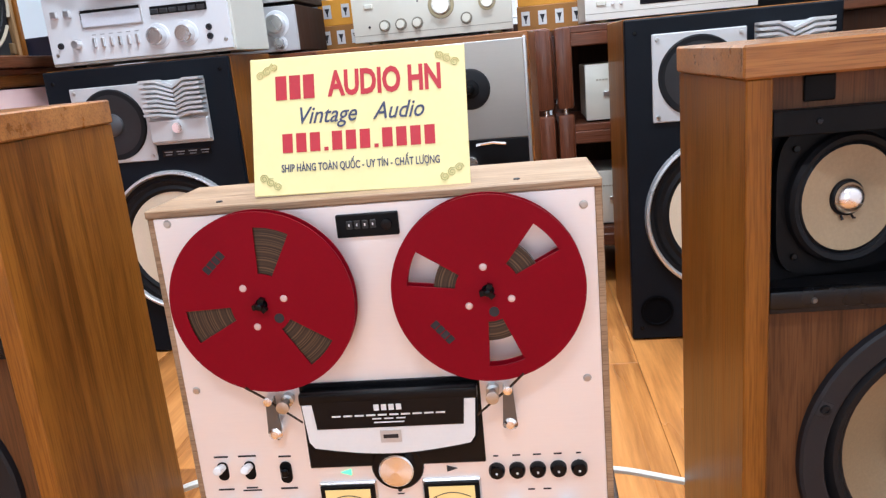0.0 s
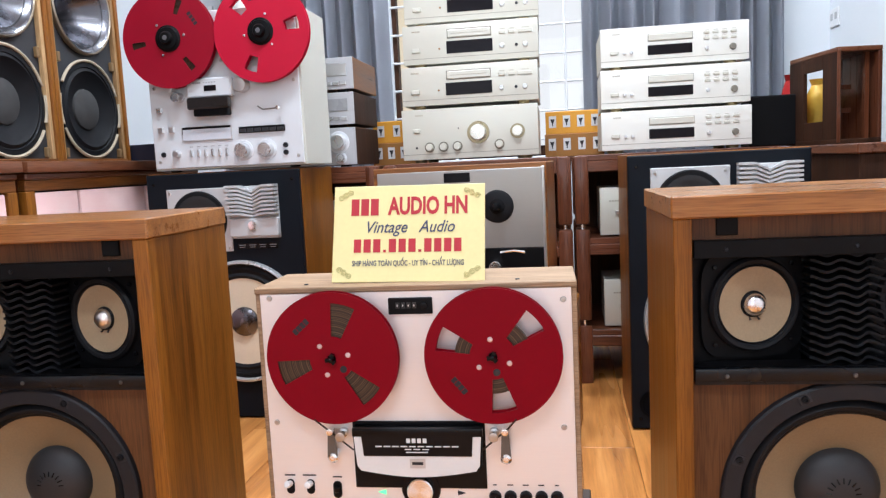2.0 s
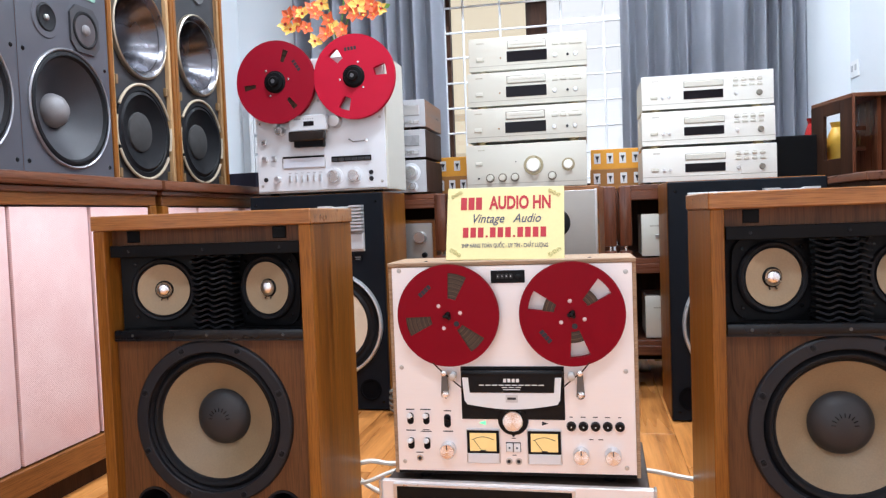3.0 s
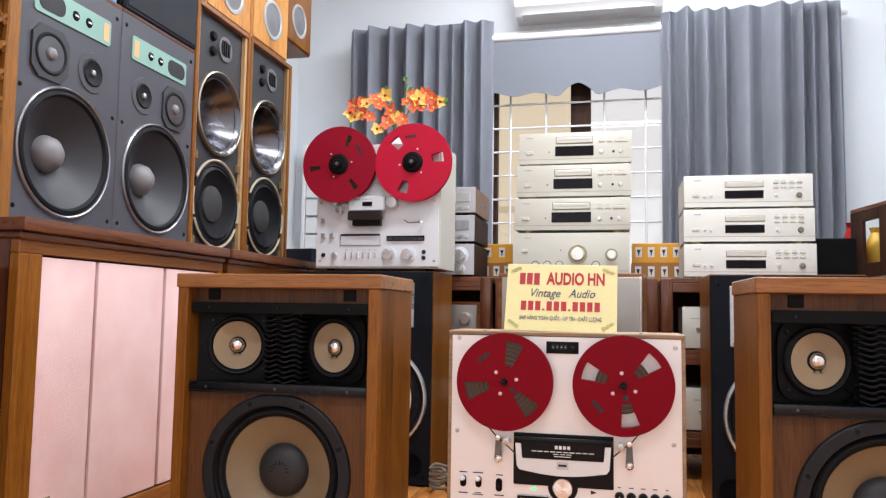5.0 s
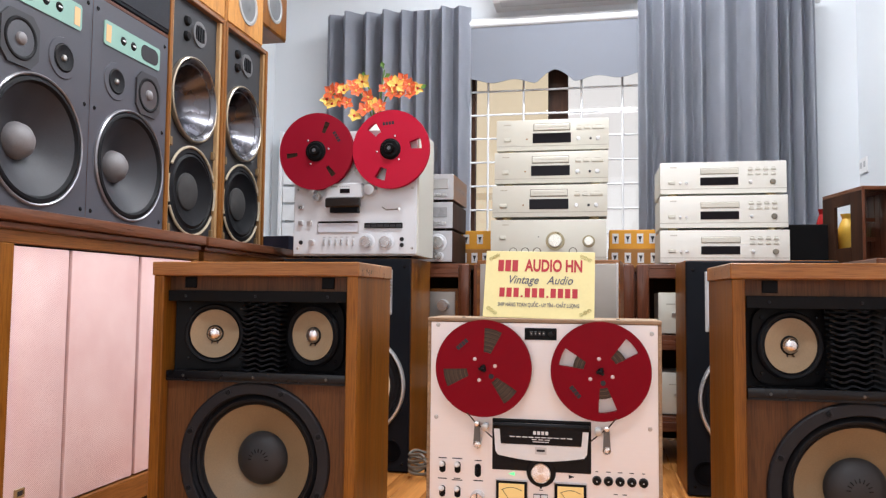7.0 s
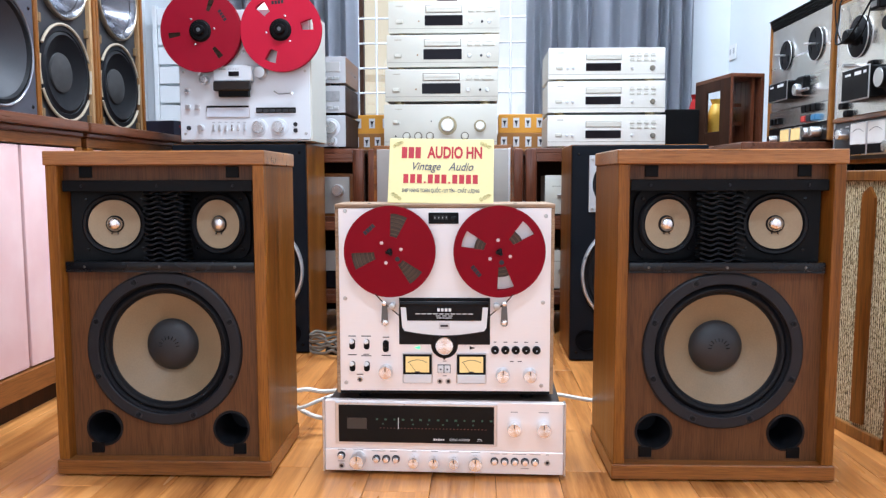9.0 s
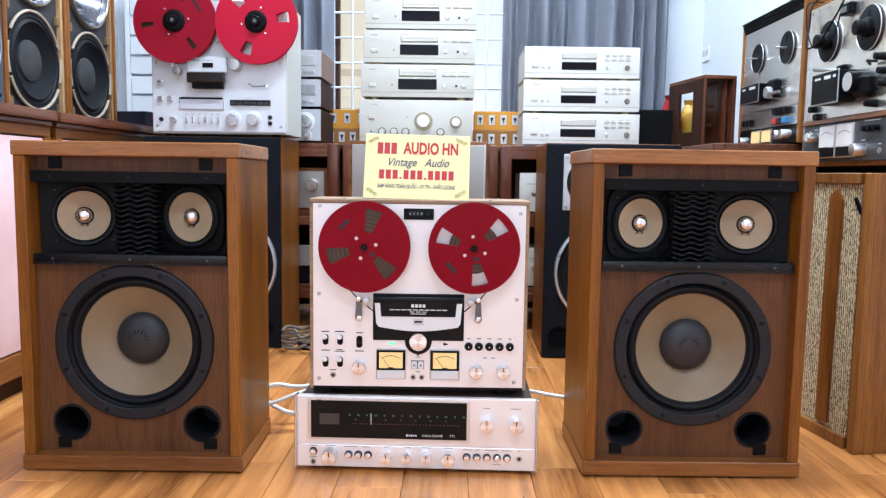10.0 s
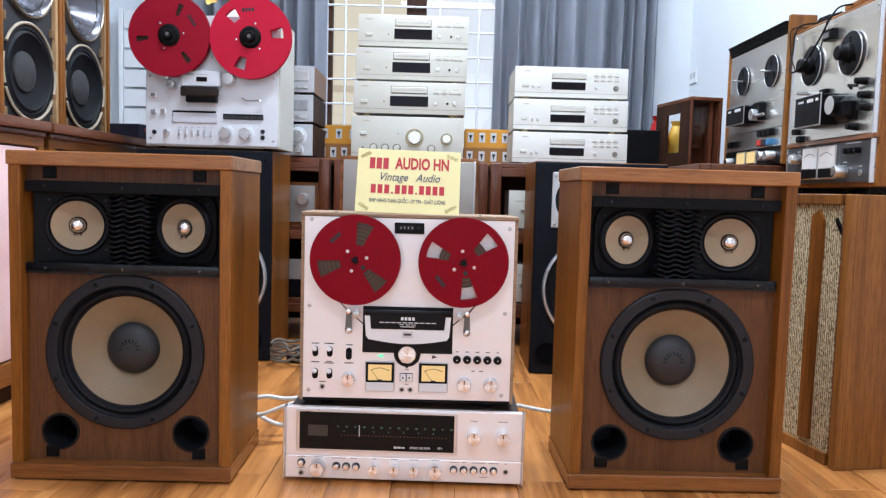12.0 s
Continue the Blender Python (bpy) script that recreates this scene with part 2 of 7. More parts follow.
def wound(name):
    """Tape on edge: fine rings of brown round the hub."""
    m, nt, b = nodes_of(name)
    vec = coords(nt, (1, 0, 1), shift=False)
    ln = nt.nodes.new("ShaderNodeVectorMath")
    ln.operation = "LENGTH"
    link(nt, vec, ln.inputs[0])
    cx = nt.nodes.new("ShaderNodeCombineXYZ")
    link(nt, ln.outputs["Value"], cx.inputs["X"])
    rings, broad = noise_tex(nt, cx.outputs[0], 520.0, 2.0, 0.6), noise_tex(nt, vec, 30.0, 3.0)
    link(nt, ramp(nt, rings, [(0.35, (0.020, 0.011, 0.007)), (0.5, (0.046, 0.026, 0.015)), (0.62, (0.13, 0.080, 0.046))]), b.inputs["Base Color"])
    link(nt, spread(nt, broad, 0.32, 0.5), b.inputs["Roughness"])
    b.inputs["Specular IOR Level"].default_value = 0.35
    bump(nt, b, rings, 0.2, 0.0004)
    return m


def spun(name, colour):
    """Turned metal with a radial sheen."""
    m, nt, b = nodes_of(name)
    vec = coords(nt, (1, 1, 1))
    broad = noise_tex(nt, vec, 40.0, 2.0)
    link(nt, ramp(nt, broad, [(0.3, shade(colour, 0.94)), (0.7, shade(colour, 1.05))]), b.inputs["Base Color"])
    tg = nt.nodes.new("ShaderNodeTangent")
    tg.direction_type, tg.axis = "RADIAL", "Y"
    link(nt, tg.outputs[0], b.inputs["Tangent"])
    b.inputs["Metallic"].default_value, b.inputs["Roughness"].default_value, b.inputs["Anisotropic"].default_value = 1.0, 0.26, 0.92
    return m


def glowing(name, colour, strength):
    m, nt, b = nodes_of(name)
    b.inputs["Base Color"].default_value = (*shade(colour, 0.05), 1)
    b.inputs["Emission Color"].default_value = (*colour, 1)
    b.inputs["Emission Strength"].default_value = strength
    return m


def glassy(name, tint=(1, 1, 1), rough=0.02):
    m, nt, b = nodes_of(name)
    b.inputs["Base Color"].default_value = (*tint, 1)
    b.inputs["Roughness"].default_value = rough
    b.inputs["Transmission Weight"].default_value = 1.0
    b.inputs["IOR"].default_value = 1.45
    return m


def floor_wood(name):
    m, nt, b = nodes_of(name)
    vec = coords(nt, (1, 0.06, 1))
    info = nt.nodes.new("ShaderNodeObjectInfo")
    fig, broad, pores = noise_tex(nt, vec, 30.0, 7.0, 0.70), noise_tex(nt, vec, 6.0, 3.0), noise_tex(nt, vec, 420.0, 2.0)
    ad = nt.nodes.new("ShaderNodeMath")
    ad.operation = "MULTIPLY_ADD"
    ad.inputs[1].default_value = 0.6
    link(nt, fig, ad.inputs[0])
    hb = nt.nodes.new("ShaderNodeMath")
    hb.operation = "MULTIPLY"
    hb.inputs[1].default_value = 0.4
    link(nt, broad, hb.inputs[0])
    link(nt, hb.outputs[0], ad.inputs[2])
    base = ramp(nt, ad.outputs[0], [(0.34, (0.16, 0.050, 0.012)), (0.44, (0.40, 0.155, 0.038)), (0.54, (0.59, 0.243, 0.062)), (0.66, (0.75, 0.350, 0.108))])
    hs = nt.nodes.new("ShaderNodeHueSaturation")
    link(nt, base, hs.inputs["Color"])
    mr = nt.nodes.new("ShaderNodeMapRange")
    mr.inputs["To Min"].default_value, mr.inputs["To Max"].default_value = 0.88, 1.10
    link(nt, info.outputs["Random"], mr.inputs["Value"])
    link(nt, mr.outputs["Result"], hs.inputs["Value"])
    link(nt, hs.outputs["Color"], b.inputs["Base Color"])
    link(nt, spread(nt, broad, 0.22, 0.34), b.inputs["Roughness"])
    bump(nt, b, pores, 0.10, 0.0004)
    return m


WALL = plain("wall_paint", (0.762, 0.798, 0.826), 0.75, 0, 0.03, 180, 2.0, 0.10)
CEILING = plain("ceiling_paint", (0.82, 0.82, 0.82), 0.8, 0, 0.02, 150, 2.0, 0.05)
FLOORING = floor_wood("laminate_flooring")
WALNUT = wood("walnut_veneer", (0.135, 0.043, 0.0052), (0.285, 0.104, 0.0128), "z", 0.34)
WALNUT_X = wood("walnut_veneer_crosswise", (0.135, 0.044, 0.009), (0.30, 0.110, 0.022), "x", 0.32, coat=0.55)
# walnut with the overhead light put into its colour: lighter, more orange
WALNUT_LIT_TOP = wood("orange_walnut_top_veneer", (0.24, 0.085, 0.018), (0.44, 0.185, 0.048), "x", 0.30, coat=0.5)
WALNUT_Y = wood("walnut_veneer_lengthwise", (0.125, 0.042, 0.010), (0.26, 0.098, 0.024), "y", 0.32)
BAFFLE = wood("walnut_baffle", (0.076, 0.028, 0.0085), (0.138, 0.056, 0.0185), "z", 0.45)
TEAK = wood("teak_veneer", (0.16, 0.057, 0.009), (0.30, 0.123, 0.022), "z", 0.4)
REDWOOD = wood("red_stained_wood", (0.075, 0.022, 0.010), (0.16, 0.052, 0.024), "z", 0.3, coat=0.3)
REDWOOD_X = wood("red_stained_wood_crosswise", (0.075, 0.022, 0.010), (0.16, 0.052, 0.024), "x", 0.3, coat=0.3)
REDWOOD_Y = wood("red_stained_wood_lengthwise", (0.085, 0.028, 0.012), (0.18, 0.066, 0.030), "y", 0.3, coat=0.3)
DARKWOOD = wood("dark_stained_wood", (0.022, 0.010, 0.006), (0.055, 0.024, 0.013), "z", 0.55, spec=0.15)
PALEWOOD = wood("pale_raw_wood", (0.34, 0.19, 0.08), (0.52, 0.33, 0.16), "z", 0.6)
HONEY = wood("honey_oak_veneer", (0.42, 0.17, 0.035), (0.62, 0.29, 0.075), "z", 0.4)
DECKWOOD = wood("faded_walnut_case", (0.26, 0.16, 0.09), (0.42, 0.28, 0.17), "x", 0.5)
CASTGREY = plain("charcoal_cast_ring", (0.0145, 0.0145, 0.018), 0.5, 0, 0.15, 500, 20, 0.15, spec=0.3)
ARMGREY = plain("dark_grey_arm_metal", (0.15, 0.145, 0.14), 0.35, 0.7, 0.08, 400, 20, 0.0)
RIVET = plain("pale_rivet", (0.72, 0.58, 0.58), 0.35, 0.6, 0.05, 400, 20, 0.0)
BLACK = plain("black_satin_plastic", (0.0042, 0.0042, 0.005), 0.45, 0, 0.2, 500, 14, 0.10, spec=0.13)
BLACKGLOSS = plain("black_gloss", (0.004, 0.004, 0.005), 0.2, 0, 0.15, 400, 10, 0.0, spec=0.2)
RUBBER = plain("black_rubber", (0.0075, 0.008, 0.010), 0.55, 0, 0.2, 500, 20, 0.15, spec=0.2)
NAVY = plain("blue_black_baffle_paint", (0.005, 0.007, 0.011), 0.55, 0, 0.18, 700, 10, 0.25, spec=0.14)
GREYPAINT = plain("slate_grey_baffle_paint", (0.066, 0.068, 0.083), 0.45, 0, 0.12, 600, 8, 0.2)
CONEGREY = plain("grey_paper_cone", (0.026, 0.027, 0.033), 0.5, 0, 0.18, 250, 12, 0.3)
CAPGREY = plain("grey_dust_cap", (0.20, 0.19, 0.195), 0.5, 0, 0.12, 250, 14, 0.2)
CONETAN = plain("tan_paper_cone", (0.345, 0.255, 0.155), 0.62, 0, 0.16, 350, 11, 0.35)
CONEBROWN = plain("brown_tan_woofer_paper", (0.245, 0.175, 0.098), 0.5, 0, 0.16, 350, 11, 0.35)
CONECREAM = plain("cream_paper_cone", (0.70, 0.60, 0.45), 0.65, 0, 0.08, 300, 9, 0.3)
CHROME = plain("polished_steel", (0.92, 0.92, 0.92), 0.2, 1.0, 0.04, 300, 10, 0.0)
DOME = plain("satin_pale_dome", (0.90, 0.86, 0.85), 0.27, 1.0, 0.03, 300, 10, 0.0)
SATIN = plain("satin_aluminium", (0.72, 0.72, 0.73), 0.30, 1.0, 0.06, 600, 8, 0.08)
HORNMETAL = plain("dull_cast_horn", (0.17, 0.17, 0.19), 0.26, 1.0, 0.12, 200, 10, 0.1)
PLATE = plain("brushed_pinkish_aluminium", (0.92, 0.868, 0.848), 0.36, 0.42, 0.025, 900, 5, 0.05, stretch=(0.05, 1, 1))
PLATEGREY = plain("brushed_warm_grey_aluminium", (0.46, 0.44, 0.41), 0.34, 0.7, 0.05, 900, 5, 0.06, stretch=(0.05, 1, 1))
PLATEMID = plain("silver_grey_panel", (0.50, 0.50, 0.52), 0.38, 0.3, 0.05, 700, 6, 0.05)
PORTSHADE = plain("dark_port_mouth", (0.003, 0.003, 0.004), 0.8, 0, 0.1, 200, 10, 0.0, spec=0.05)
PLATEWHITE = plain("silver_white_panel", (0.74, 0.76, 0.79), 0.38, 0.25, 0.03, 700, 6, 0.05)
CHAMPAGNE = plain("champagne_anodised_panel", (0.64, 0.625, 0.545), 0.36, 0.25, 0.03, 800, 6, 0.05, stretch=(0.05, 1, 1))
CHAMPLIGHT = plain("pale_champagne_panel", (0.78, 0.77, 0.71), 0.38, 0.15, 0.03, 800, 6, 0.05, stretch=(0.05, 1, 1))
CHAMPSIDE = plain("champagne_side_paint", (0.60, 0.585, 0.52), 0.5, 0.1, 0.05, 500, 6, 0.1)
WHITEPLASTIC = plain("white_plastic", (0.80, 0.80, 0.80), 0.35, 0, 0.03, 300, 8, 0.03)
SILVERLENS = plain("silver_grey_lens", (0.56, 0.57, 0.58), 0.42, 0.25, 0.05, 500, 12, 0.06)
REELRED = plain("red_anodised_reel", (0.215, 0.0022, 0.010), 0.36, 0.0, 0.06, 300, 8, 0.04, spec=0.09)
# one red for both large reels, with shade and reflected light put into two copies
REELSHADED = plain("deep_red_anodised_reel", (0.27, 0.004, 0.018), 0.36, 0.0, 0.05, 300, 8, 0.04, spec=0.2)
REELLIT = plain("bright_red_anodised_reel", (0.47, 0.008, 0.034), 0.36, 0.0, 0.05, 300, 8, 0.04, spec=0.2)
TAPE = plain("brown_magnetic_tape", (0.035, 0.020, 0.012), 0.3, 0.0, 0.45, 500, 60, 0.1, spec=0.2)
TAPEPACK = wound("wound_brown_tape")
INK = plain("black_ink", (0.015, 0.015, 0.02), 0.6, 0, 0.1, 300, 10, 0.0)
REDINK = plain("red_ink", (0.44, 0.016, 0.030), 0.55, 0, 0.08, 300, 10, 0.0)
NAVYINK = plain("navy_ink", (0.04, 0.05, 0.11), 0.55, 0, 0.1, 300, 10, 0.0)
PALEINK = plain("white_ink", (0.75, 0.75, 0.75), 0.6, 0, 0.05, 300, 10, 0.0)
OLIVEINK = plain("faded_olive_ink", (0.42, 0.38, 0.13), 0.6, 0, 0.1, 300, 10, 0.0)
CARD = plain("yellow_card", (0.80, 0.71, 0.34), 0.45, 0, 0.05, 200, 7, 0.03)
PINKCLOTH = woven("pink_grille_cloth", (0.80, 0.52, 0.50), (0.92, 0.69, 0.665), 0.0045)
STRAWCLOTH = straw("straw_grille_cloth")
TEAL = plain("pale_green_label_plate", (0.23, 0.40, 0.34), 0.4, 0, 0.08, 300, 10, 0.03)
FABRIC = plain("slate_blue_curtain", (0.41, 0.43, 0.485), 0.85, 0, 0.10, 700, 4, 0.3)
PELMET = plain("grey_blind_fabric", (0.20, 0.215, 0.25), 0.85, 0, 0.05, 700, 4, 0.2)
CARTON = plain("orange_yellow_carton", (0.78, 0.36, 0.03), 0.6, 0, 0.08, 150, 6, 0.1)
CARTONBROWN = plain("brown_carton", (0.36, 0.16, 0.035), 0.65, 0, 0.1, 150, 6, 0.1)
# cable sheath toned down: the dimness behind the deck is put into the colour
DIMCABLE = plain("aged_grey_cable", (0.14, 0.125, 0.10), 0.5, 0, 0.12, 200, 10, 0.05)
CABLE = plain("white_cable_sheath", (0.72, 0.68, 0.60), 0.45, 0, 0.08, 200, 10, 0.05)
METER = plain("warm_lit_meter_card", (0.80, 0.58, 0.24), 0.6, 0, 0.04, 200, 20, 0.0)
for mat in (METER,):
    mb = mat.node_tree.nodes["Principled BSDF"]
    mb.inputs["Emission Color"].default_value, mb.inputs["Emission Strength"].default_value = (1.0, 0.66, 0.22, 1), 0.22
METERWHITE = plain("white_meter_card", (0.80, 0.79, 0.76), 0.5, 0, 0.04, 200, 20, 0.0)
DIALGLASS = plain("smoked_dial_glass", (0.006, 0.006, 0.006), 0.1, 0, 0.1, 100, 10, 0.0, spec=0.16)
DISPLAY = plain("dark_display_window", (0.008, 0.006, 0.008), 0.15, 0, 0.1, 100, 10, 0.0, spec=0.14)
GREENLAMP = glowing("green_indicator", (0.15, 0.9, 0.35), 1.5)
GREENMARK = plain("green_dial_marks", (0.035, 0.11, 0.075), 0.5, 0, 0.1, 200, 10, 0.0)
COPPERTIP = spun("copper_tinted_spun_cap", (0.90, 0.80, 0.72))
SPUN = spun("spun_aluminium_cap", (0.90, 0.89, 0.88))
ORANGEKEY = plain("orange_key", (0.75, 0.26, 0.05), 0.4, 0, 0.05, 200, 10, 0.0)
REDKEY = plain("red_key", (0.50, 0.04, 0.03), 0.4, 0, 0.05, 200, 10, 0.0)
BLUEKEY = plain("blue_key", (0.06, 0.20, 0.38), 0.4, 0, 0.05, 200, 10, 0.0)
LEAF = plain("green_leaf", (0.10, 0.22, 0.04), 0.5, 0, 0.15, 100, 12, 0.1)
PETAL = plain("orange_orchid_petal", (0.76, 0.15, 0.05), 0.6, 0, 0.2, 90, 40, 0.1)
PETALYELLOW = plain("yellow_orchid_petal", (0.85, 0.55, 0.12), 0.6, 0, 0.15, 90, 40, 0.1)
SHINYRED = plain("glossy_red_foil", (0.42, 0.02, 0.02), 0.25, 0.2, 0.15, 60, 14, 0.3)
SHINYGOLD = plain("glossy_yellow_foil", (0.70, 0.42, 0.05), 0.4, 0.05, 0.15, 60, 14, 0.3)
TINYMETAL = plain("machine_screw_steel", (0.55, 0.54, 0.52), 0.3, 1.0, 0.08, 400, 20, 0.0)
GRILLEWHITE = plain("white_enamel_bar", (0.82, 0.83, 0.84), 0.4, 0, 0.03, 300, 6, 0.03)
PANE = glassy("window_glass")

# ---- the room ----
T = 0.14
bm = bm_new()
box(bm, WEST - 0.5, EAST + 0.5, SOUTH - 2.0, NORTH + 0.3, -0.25, -0.006)
structure("floor", bm, plain("floor_screed", (0.05, 0.03, 0.02), 0.8), "orange-brown wood laminate floor with tight plank joints", "floor")
floor_ob = bpy.data.objects["floor"]

bm = bm_new()
wx0, wx1, wz0, wz1 = WIN
box(bm, WEST - T, wx0, NORTH, NORTH + T, 0, CEIL)
box(bm, wx1, EAST + T, NORTH, NORTH + T, 0, CEIL)
box(bm, wx0, wx1, NORTH, NORTH + T, 0, wz0)
box(bm, wx0, wx1, NORTH, NORTH + T, wz1, CEIL)
structure("wall_north", bm, WALL, "white painted wall with a barred window", "wall")
bm = box(bm_new(), WEST - T, WEST, SOUTH, NORTH, 0, CEIL)
structure("wall_west", bm, WALL, "plain white painted side wall", "wall")
bm = box(bm_new(), EAST, EAST + T, SOUTH, NORTH, 0, CEIL)
structure("wall_east", bm, WALL, "plain white painted side wall with an outlet", "wall")
bm = bm_new()
sx0, sx1, sz0, sz1 = SHOP
box(bm, WEST - T, sx0, SOUTH - T, SOUTH, 0, CEIL)
box(bm, sx1, EAST + T, SOUTH - T, SOUTH, 0, CEIL)
box(bm, sx0, sx1, SOUTH - T, SOUTH, sz1, CEIL)
structure("wall_south", bm, WALL, "white wall round the open shop front", "wall")
bm = box(bm_new(), WEST - T, EAST + T, SOUTH - T, NORTH + T, CEIL, CEIL + 0.15)
structure("ceiling", bm, CEILING, "plain white painted ceiling", "ceiling")
bm = box(bm_new(), -400, 400, -400, 400, -0.5, -0.26)
structure("ground", bm, plain("street_concrete", (0.30, 0.29, 0.27), 0.8, 0, 0.12, 6, 0.2), "pale concrete ground outside the shop", "ground")

# outside the window: cream house wall and white sheet, sunlight put in as emission
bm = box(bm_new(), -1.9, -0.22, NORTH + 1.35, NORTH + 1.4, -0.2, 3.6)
structure("backdrop", bm, glowing("sunlit_cream_render", (1.0, 0.84, 0.58), 0.68), "cream house wall outside the window, glowing as if sunlit", "backdrop")
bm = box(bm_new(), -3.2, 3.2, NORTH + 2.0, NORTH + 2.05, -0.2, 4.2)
structure("backdrop", bm, glowing("bright_daylight", (1.0, 0.99, 0.96), 0.74), "white sheet glowing as daylight beyond the window", "backdrop")

# mouldings glow as well, a little darker than the wall
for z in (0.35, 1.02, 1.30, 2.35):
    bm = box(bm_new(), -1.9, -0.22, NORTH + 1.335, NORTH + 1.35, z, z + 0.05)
    structure("backdrop", bm, glowing("shaded_cream_render", (0.88, 0.70, 0.46), 0.58), "cream moulding outside the window, glowing dimmer than the wall", "backdrop")
# window: outer frame, centre mullion, panes, white bars
win = thing("window_1", "barred window with a dark centre post", "window")
win["kind"] = "structure"
bm = bm_new()
for x0, x1, z0, z1 in ((wx0, wx0 + 0.022, wz0, wz1), (wx1 - 0.022, wx1, wz0, wz1), (wx0, wx1, wz0, wz0 + 0.05), (wx0, wx1, wz1 - 0.05, wz1)):
    box(bm, x0, x1, NORTH + 0.03, NORTH + 0.09, z0, z1, 0.003)
part("window_frame", bm, DARKWOOD, win)
bm = box(bm_new(), -0.165, -0.055, NORTH + 0.028, NORTH + 0.095, wz0, wz1, 0.004)
part("centre_post", bm, DARKWOOD, win)
for x0, x1 in ((wx0 + 0.022, -0.165), (-0.055, wx1 - 0.022)):
    pane = part("pane", box(bm_new(), x0, x1, NORTH + 0.058, NORTH + 0.062, wz0 + 0.05, wz1 - 0.05), PANE, win)
    pane.visible_shadow = False
bar = part("bar", tube(bm_new(), [(wx0, NORTH + 0.012, 0), (wx1, NORTH + 0.012, 0)], 0.006), GRILLEWHITE, win)
bar.location = (0, 0, wz0 + 0.08)
for k in range(1, 10):
    again(bar, 0, 0, wz0 + 0.08 + 0.135 * k)
up = part("upright_bar", tube(bm_new(), [(0, NORTH + 0.004, wz0), (0, NORTH + 0.004, wz1)], 0.006), GRILLEWHITE, win)
up.location = (wx0 + 0.10, 0, 0)
for x in (wx0 + 0.30, 0.02, 0.24):
    again(up, x, 0, 0)
part("window_sill", box(bm_new(), wx0 - 0.03, wx1 + 0.03, NORTH - 0.03, NORTH + 0.03, wz0 - 0.025, wz0, 0.004), WALL, win)

# pale slatted shutter leaf beside the curtain
sh = thing("shutter_leaf", "white barred shutter leaf standing by the wall", "shutter")
for z in [0.70 + 0.105 * k for k in range(8)]:
    part("slat", box(bm_new(), -1.70, -1.50, NORTH - 0.07, NORTH - 0.055, z, z + 0.092, 0.002), GRILLEWHITE, sh)
for x in (-1.715, -1.495):
    part("stile", box(bm_new(), x - 0.012, x + 0.012, NORTH - 0.075, NORTH - 0.05, 0.0, 1.54, 0.002), GRILLEWHITE, sh)


def curtain(x0, x1, widths, seed, z0, z1, y, depth):
    """A gathered drape: folds of the given relative widths, tight at the head, swaying lower down."""
    rnd = random.Random(seed)
    total = sum(widths)
    edges = [sum(widths[:k]) / total for k in range(len(widths) + 1)]
    deep = [rnd.uniform(0.65, 1.15) for _ in widths]
    sway = [rnd.uniform(-0.5, 0.5) for _ in range(len(widths) + 1)]
    bm, nz, per = bm_new(), 24, 12
    grid = []
    for j in range(nz + 1):
        w = j / nz
        ed = [e + (sway[k] * 0.030 * (1 - w) if 0 < k < len(widths) else 0.0) for k, e in enumerate(edges)]
        row = []
        for k in range(len(widths)):
            for i in range(per + (1 if k == len(widths) - 1 else 0)):
                f = i / per
                u = ed[k] + (ed[k + 1] - ed[k]) * f
                rel = min(1.25, widths[k] / total * len(widths))
                yy = y - depth * deep[k] * rel * (0.5 - 0.5 * math.cos(2 * math.pi * f)) + 0.006 * math.sin(9 * u + 4 * w)
                xx = x0 + (x1 - x0) * u + 0.010 * math.sin(2 * math.pi * f) * (x1 - x0) / len(widths)
                row.append(bm.verts.new((xx, yy, z0 + (z1 - z0) * w + (0.012 * math.cos(2 * math.pi * f) if j == nz else 0))))
        grid.append(row)
    for j in range(nz):
        for i in range(len(grid[0]) - 1):
            bm.faces.new((grid[j][i], grid[j][i + 1], grid[j + 1][i + 1], grid[j + 1][i]))
    bmesh.ops.solidify(bm, geom=bm.faces[:], thickness=0.003)
    return bm


cl = thing("curtain", "slate-blue curtain gathered in narrow upright folds", "curtain", group="window curtains")
part("drape", curtain(-1.43, -0.585, (1.0, 1.3, 1.1, 1.2, 0.9, 0.8, 0.8, 0.9, 1.1), 3, 0.35, 2.19, NORTH - 0.095, 0.115), FABRIC, cl)
cr = thing("curtain", "slate-blue curtain hanging in wide loose folds", "curtain", group="window curtains")
part("drape", curtain(0.318, 1.197, (0.8, 1.0, 1.1, 0.8, 1.6, 1.5, 0.7, 0.6, 0.6, 0.6), 8, 0.35, 2.165, NORTH - 0.095, 0.12), FABRIC, cr)
rail = thing("curtain_rail", "white curtain rail fixed along the window top", "curtain rail")
part("rod", tube(bm_new(), [(-1.42, NORTH - 0.055, 2.135), (1.21, NORTH - 0.055, 2.135)], 0.012, 10), GRILLEWHITE, rail)
for x in (-1.43, 1.22):
    part("finial", lathe(bm_new(), [(0, -0.02), (0.018, -0.012), (0.02, 0.0), (0.016, 0.014), (0, 0.018)], (x, NORTH - 0.055, 2.135), (1, 0, 0), 14), GRILLEWHITE, rail)
for x in (-0.9, 0.8):
    part("bracket", box(bm_new(), x - 0.012, x + 0.012, NORTH - 0.055, NORTH, 2.115, 2.13, 0.002), GRILLEWHITE, rail)
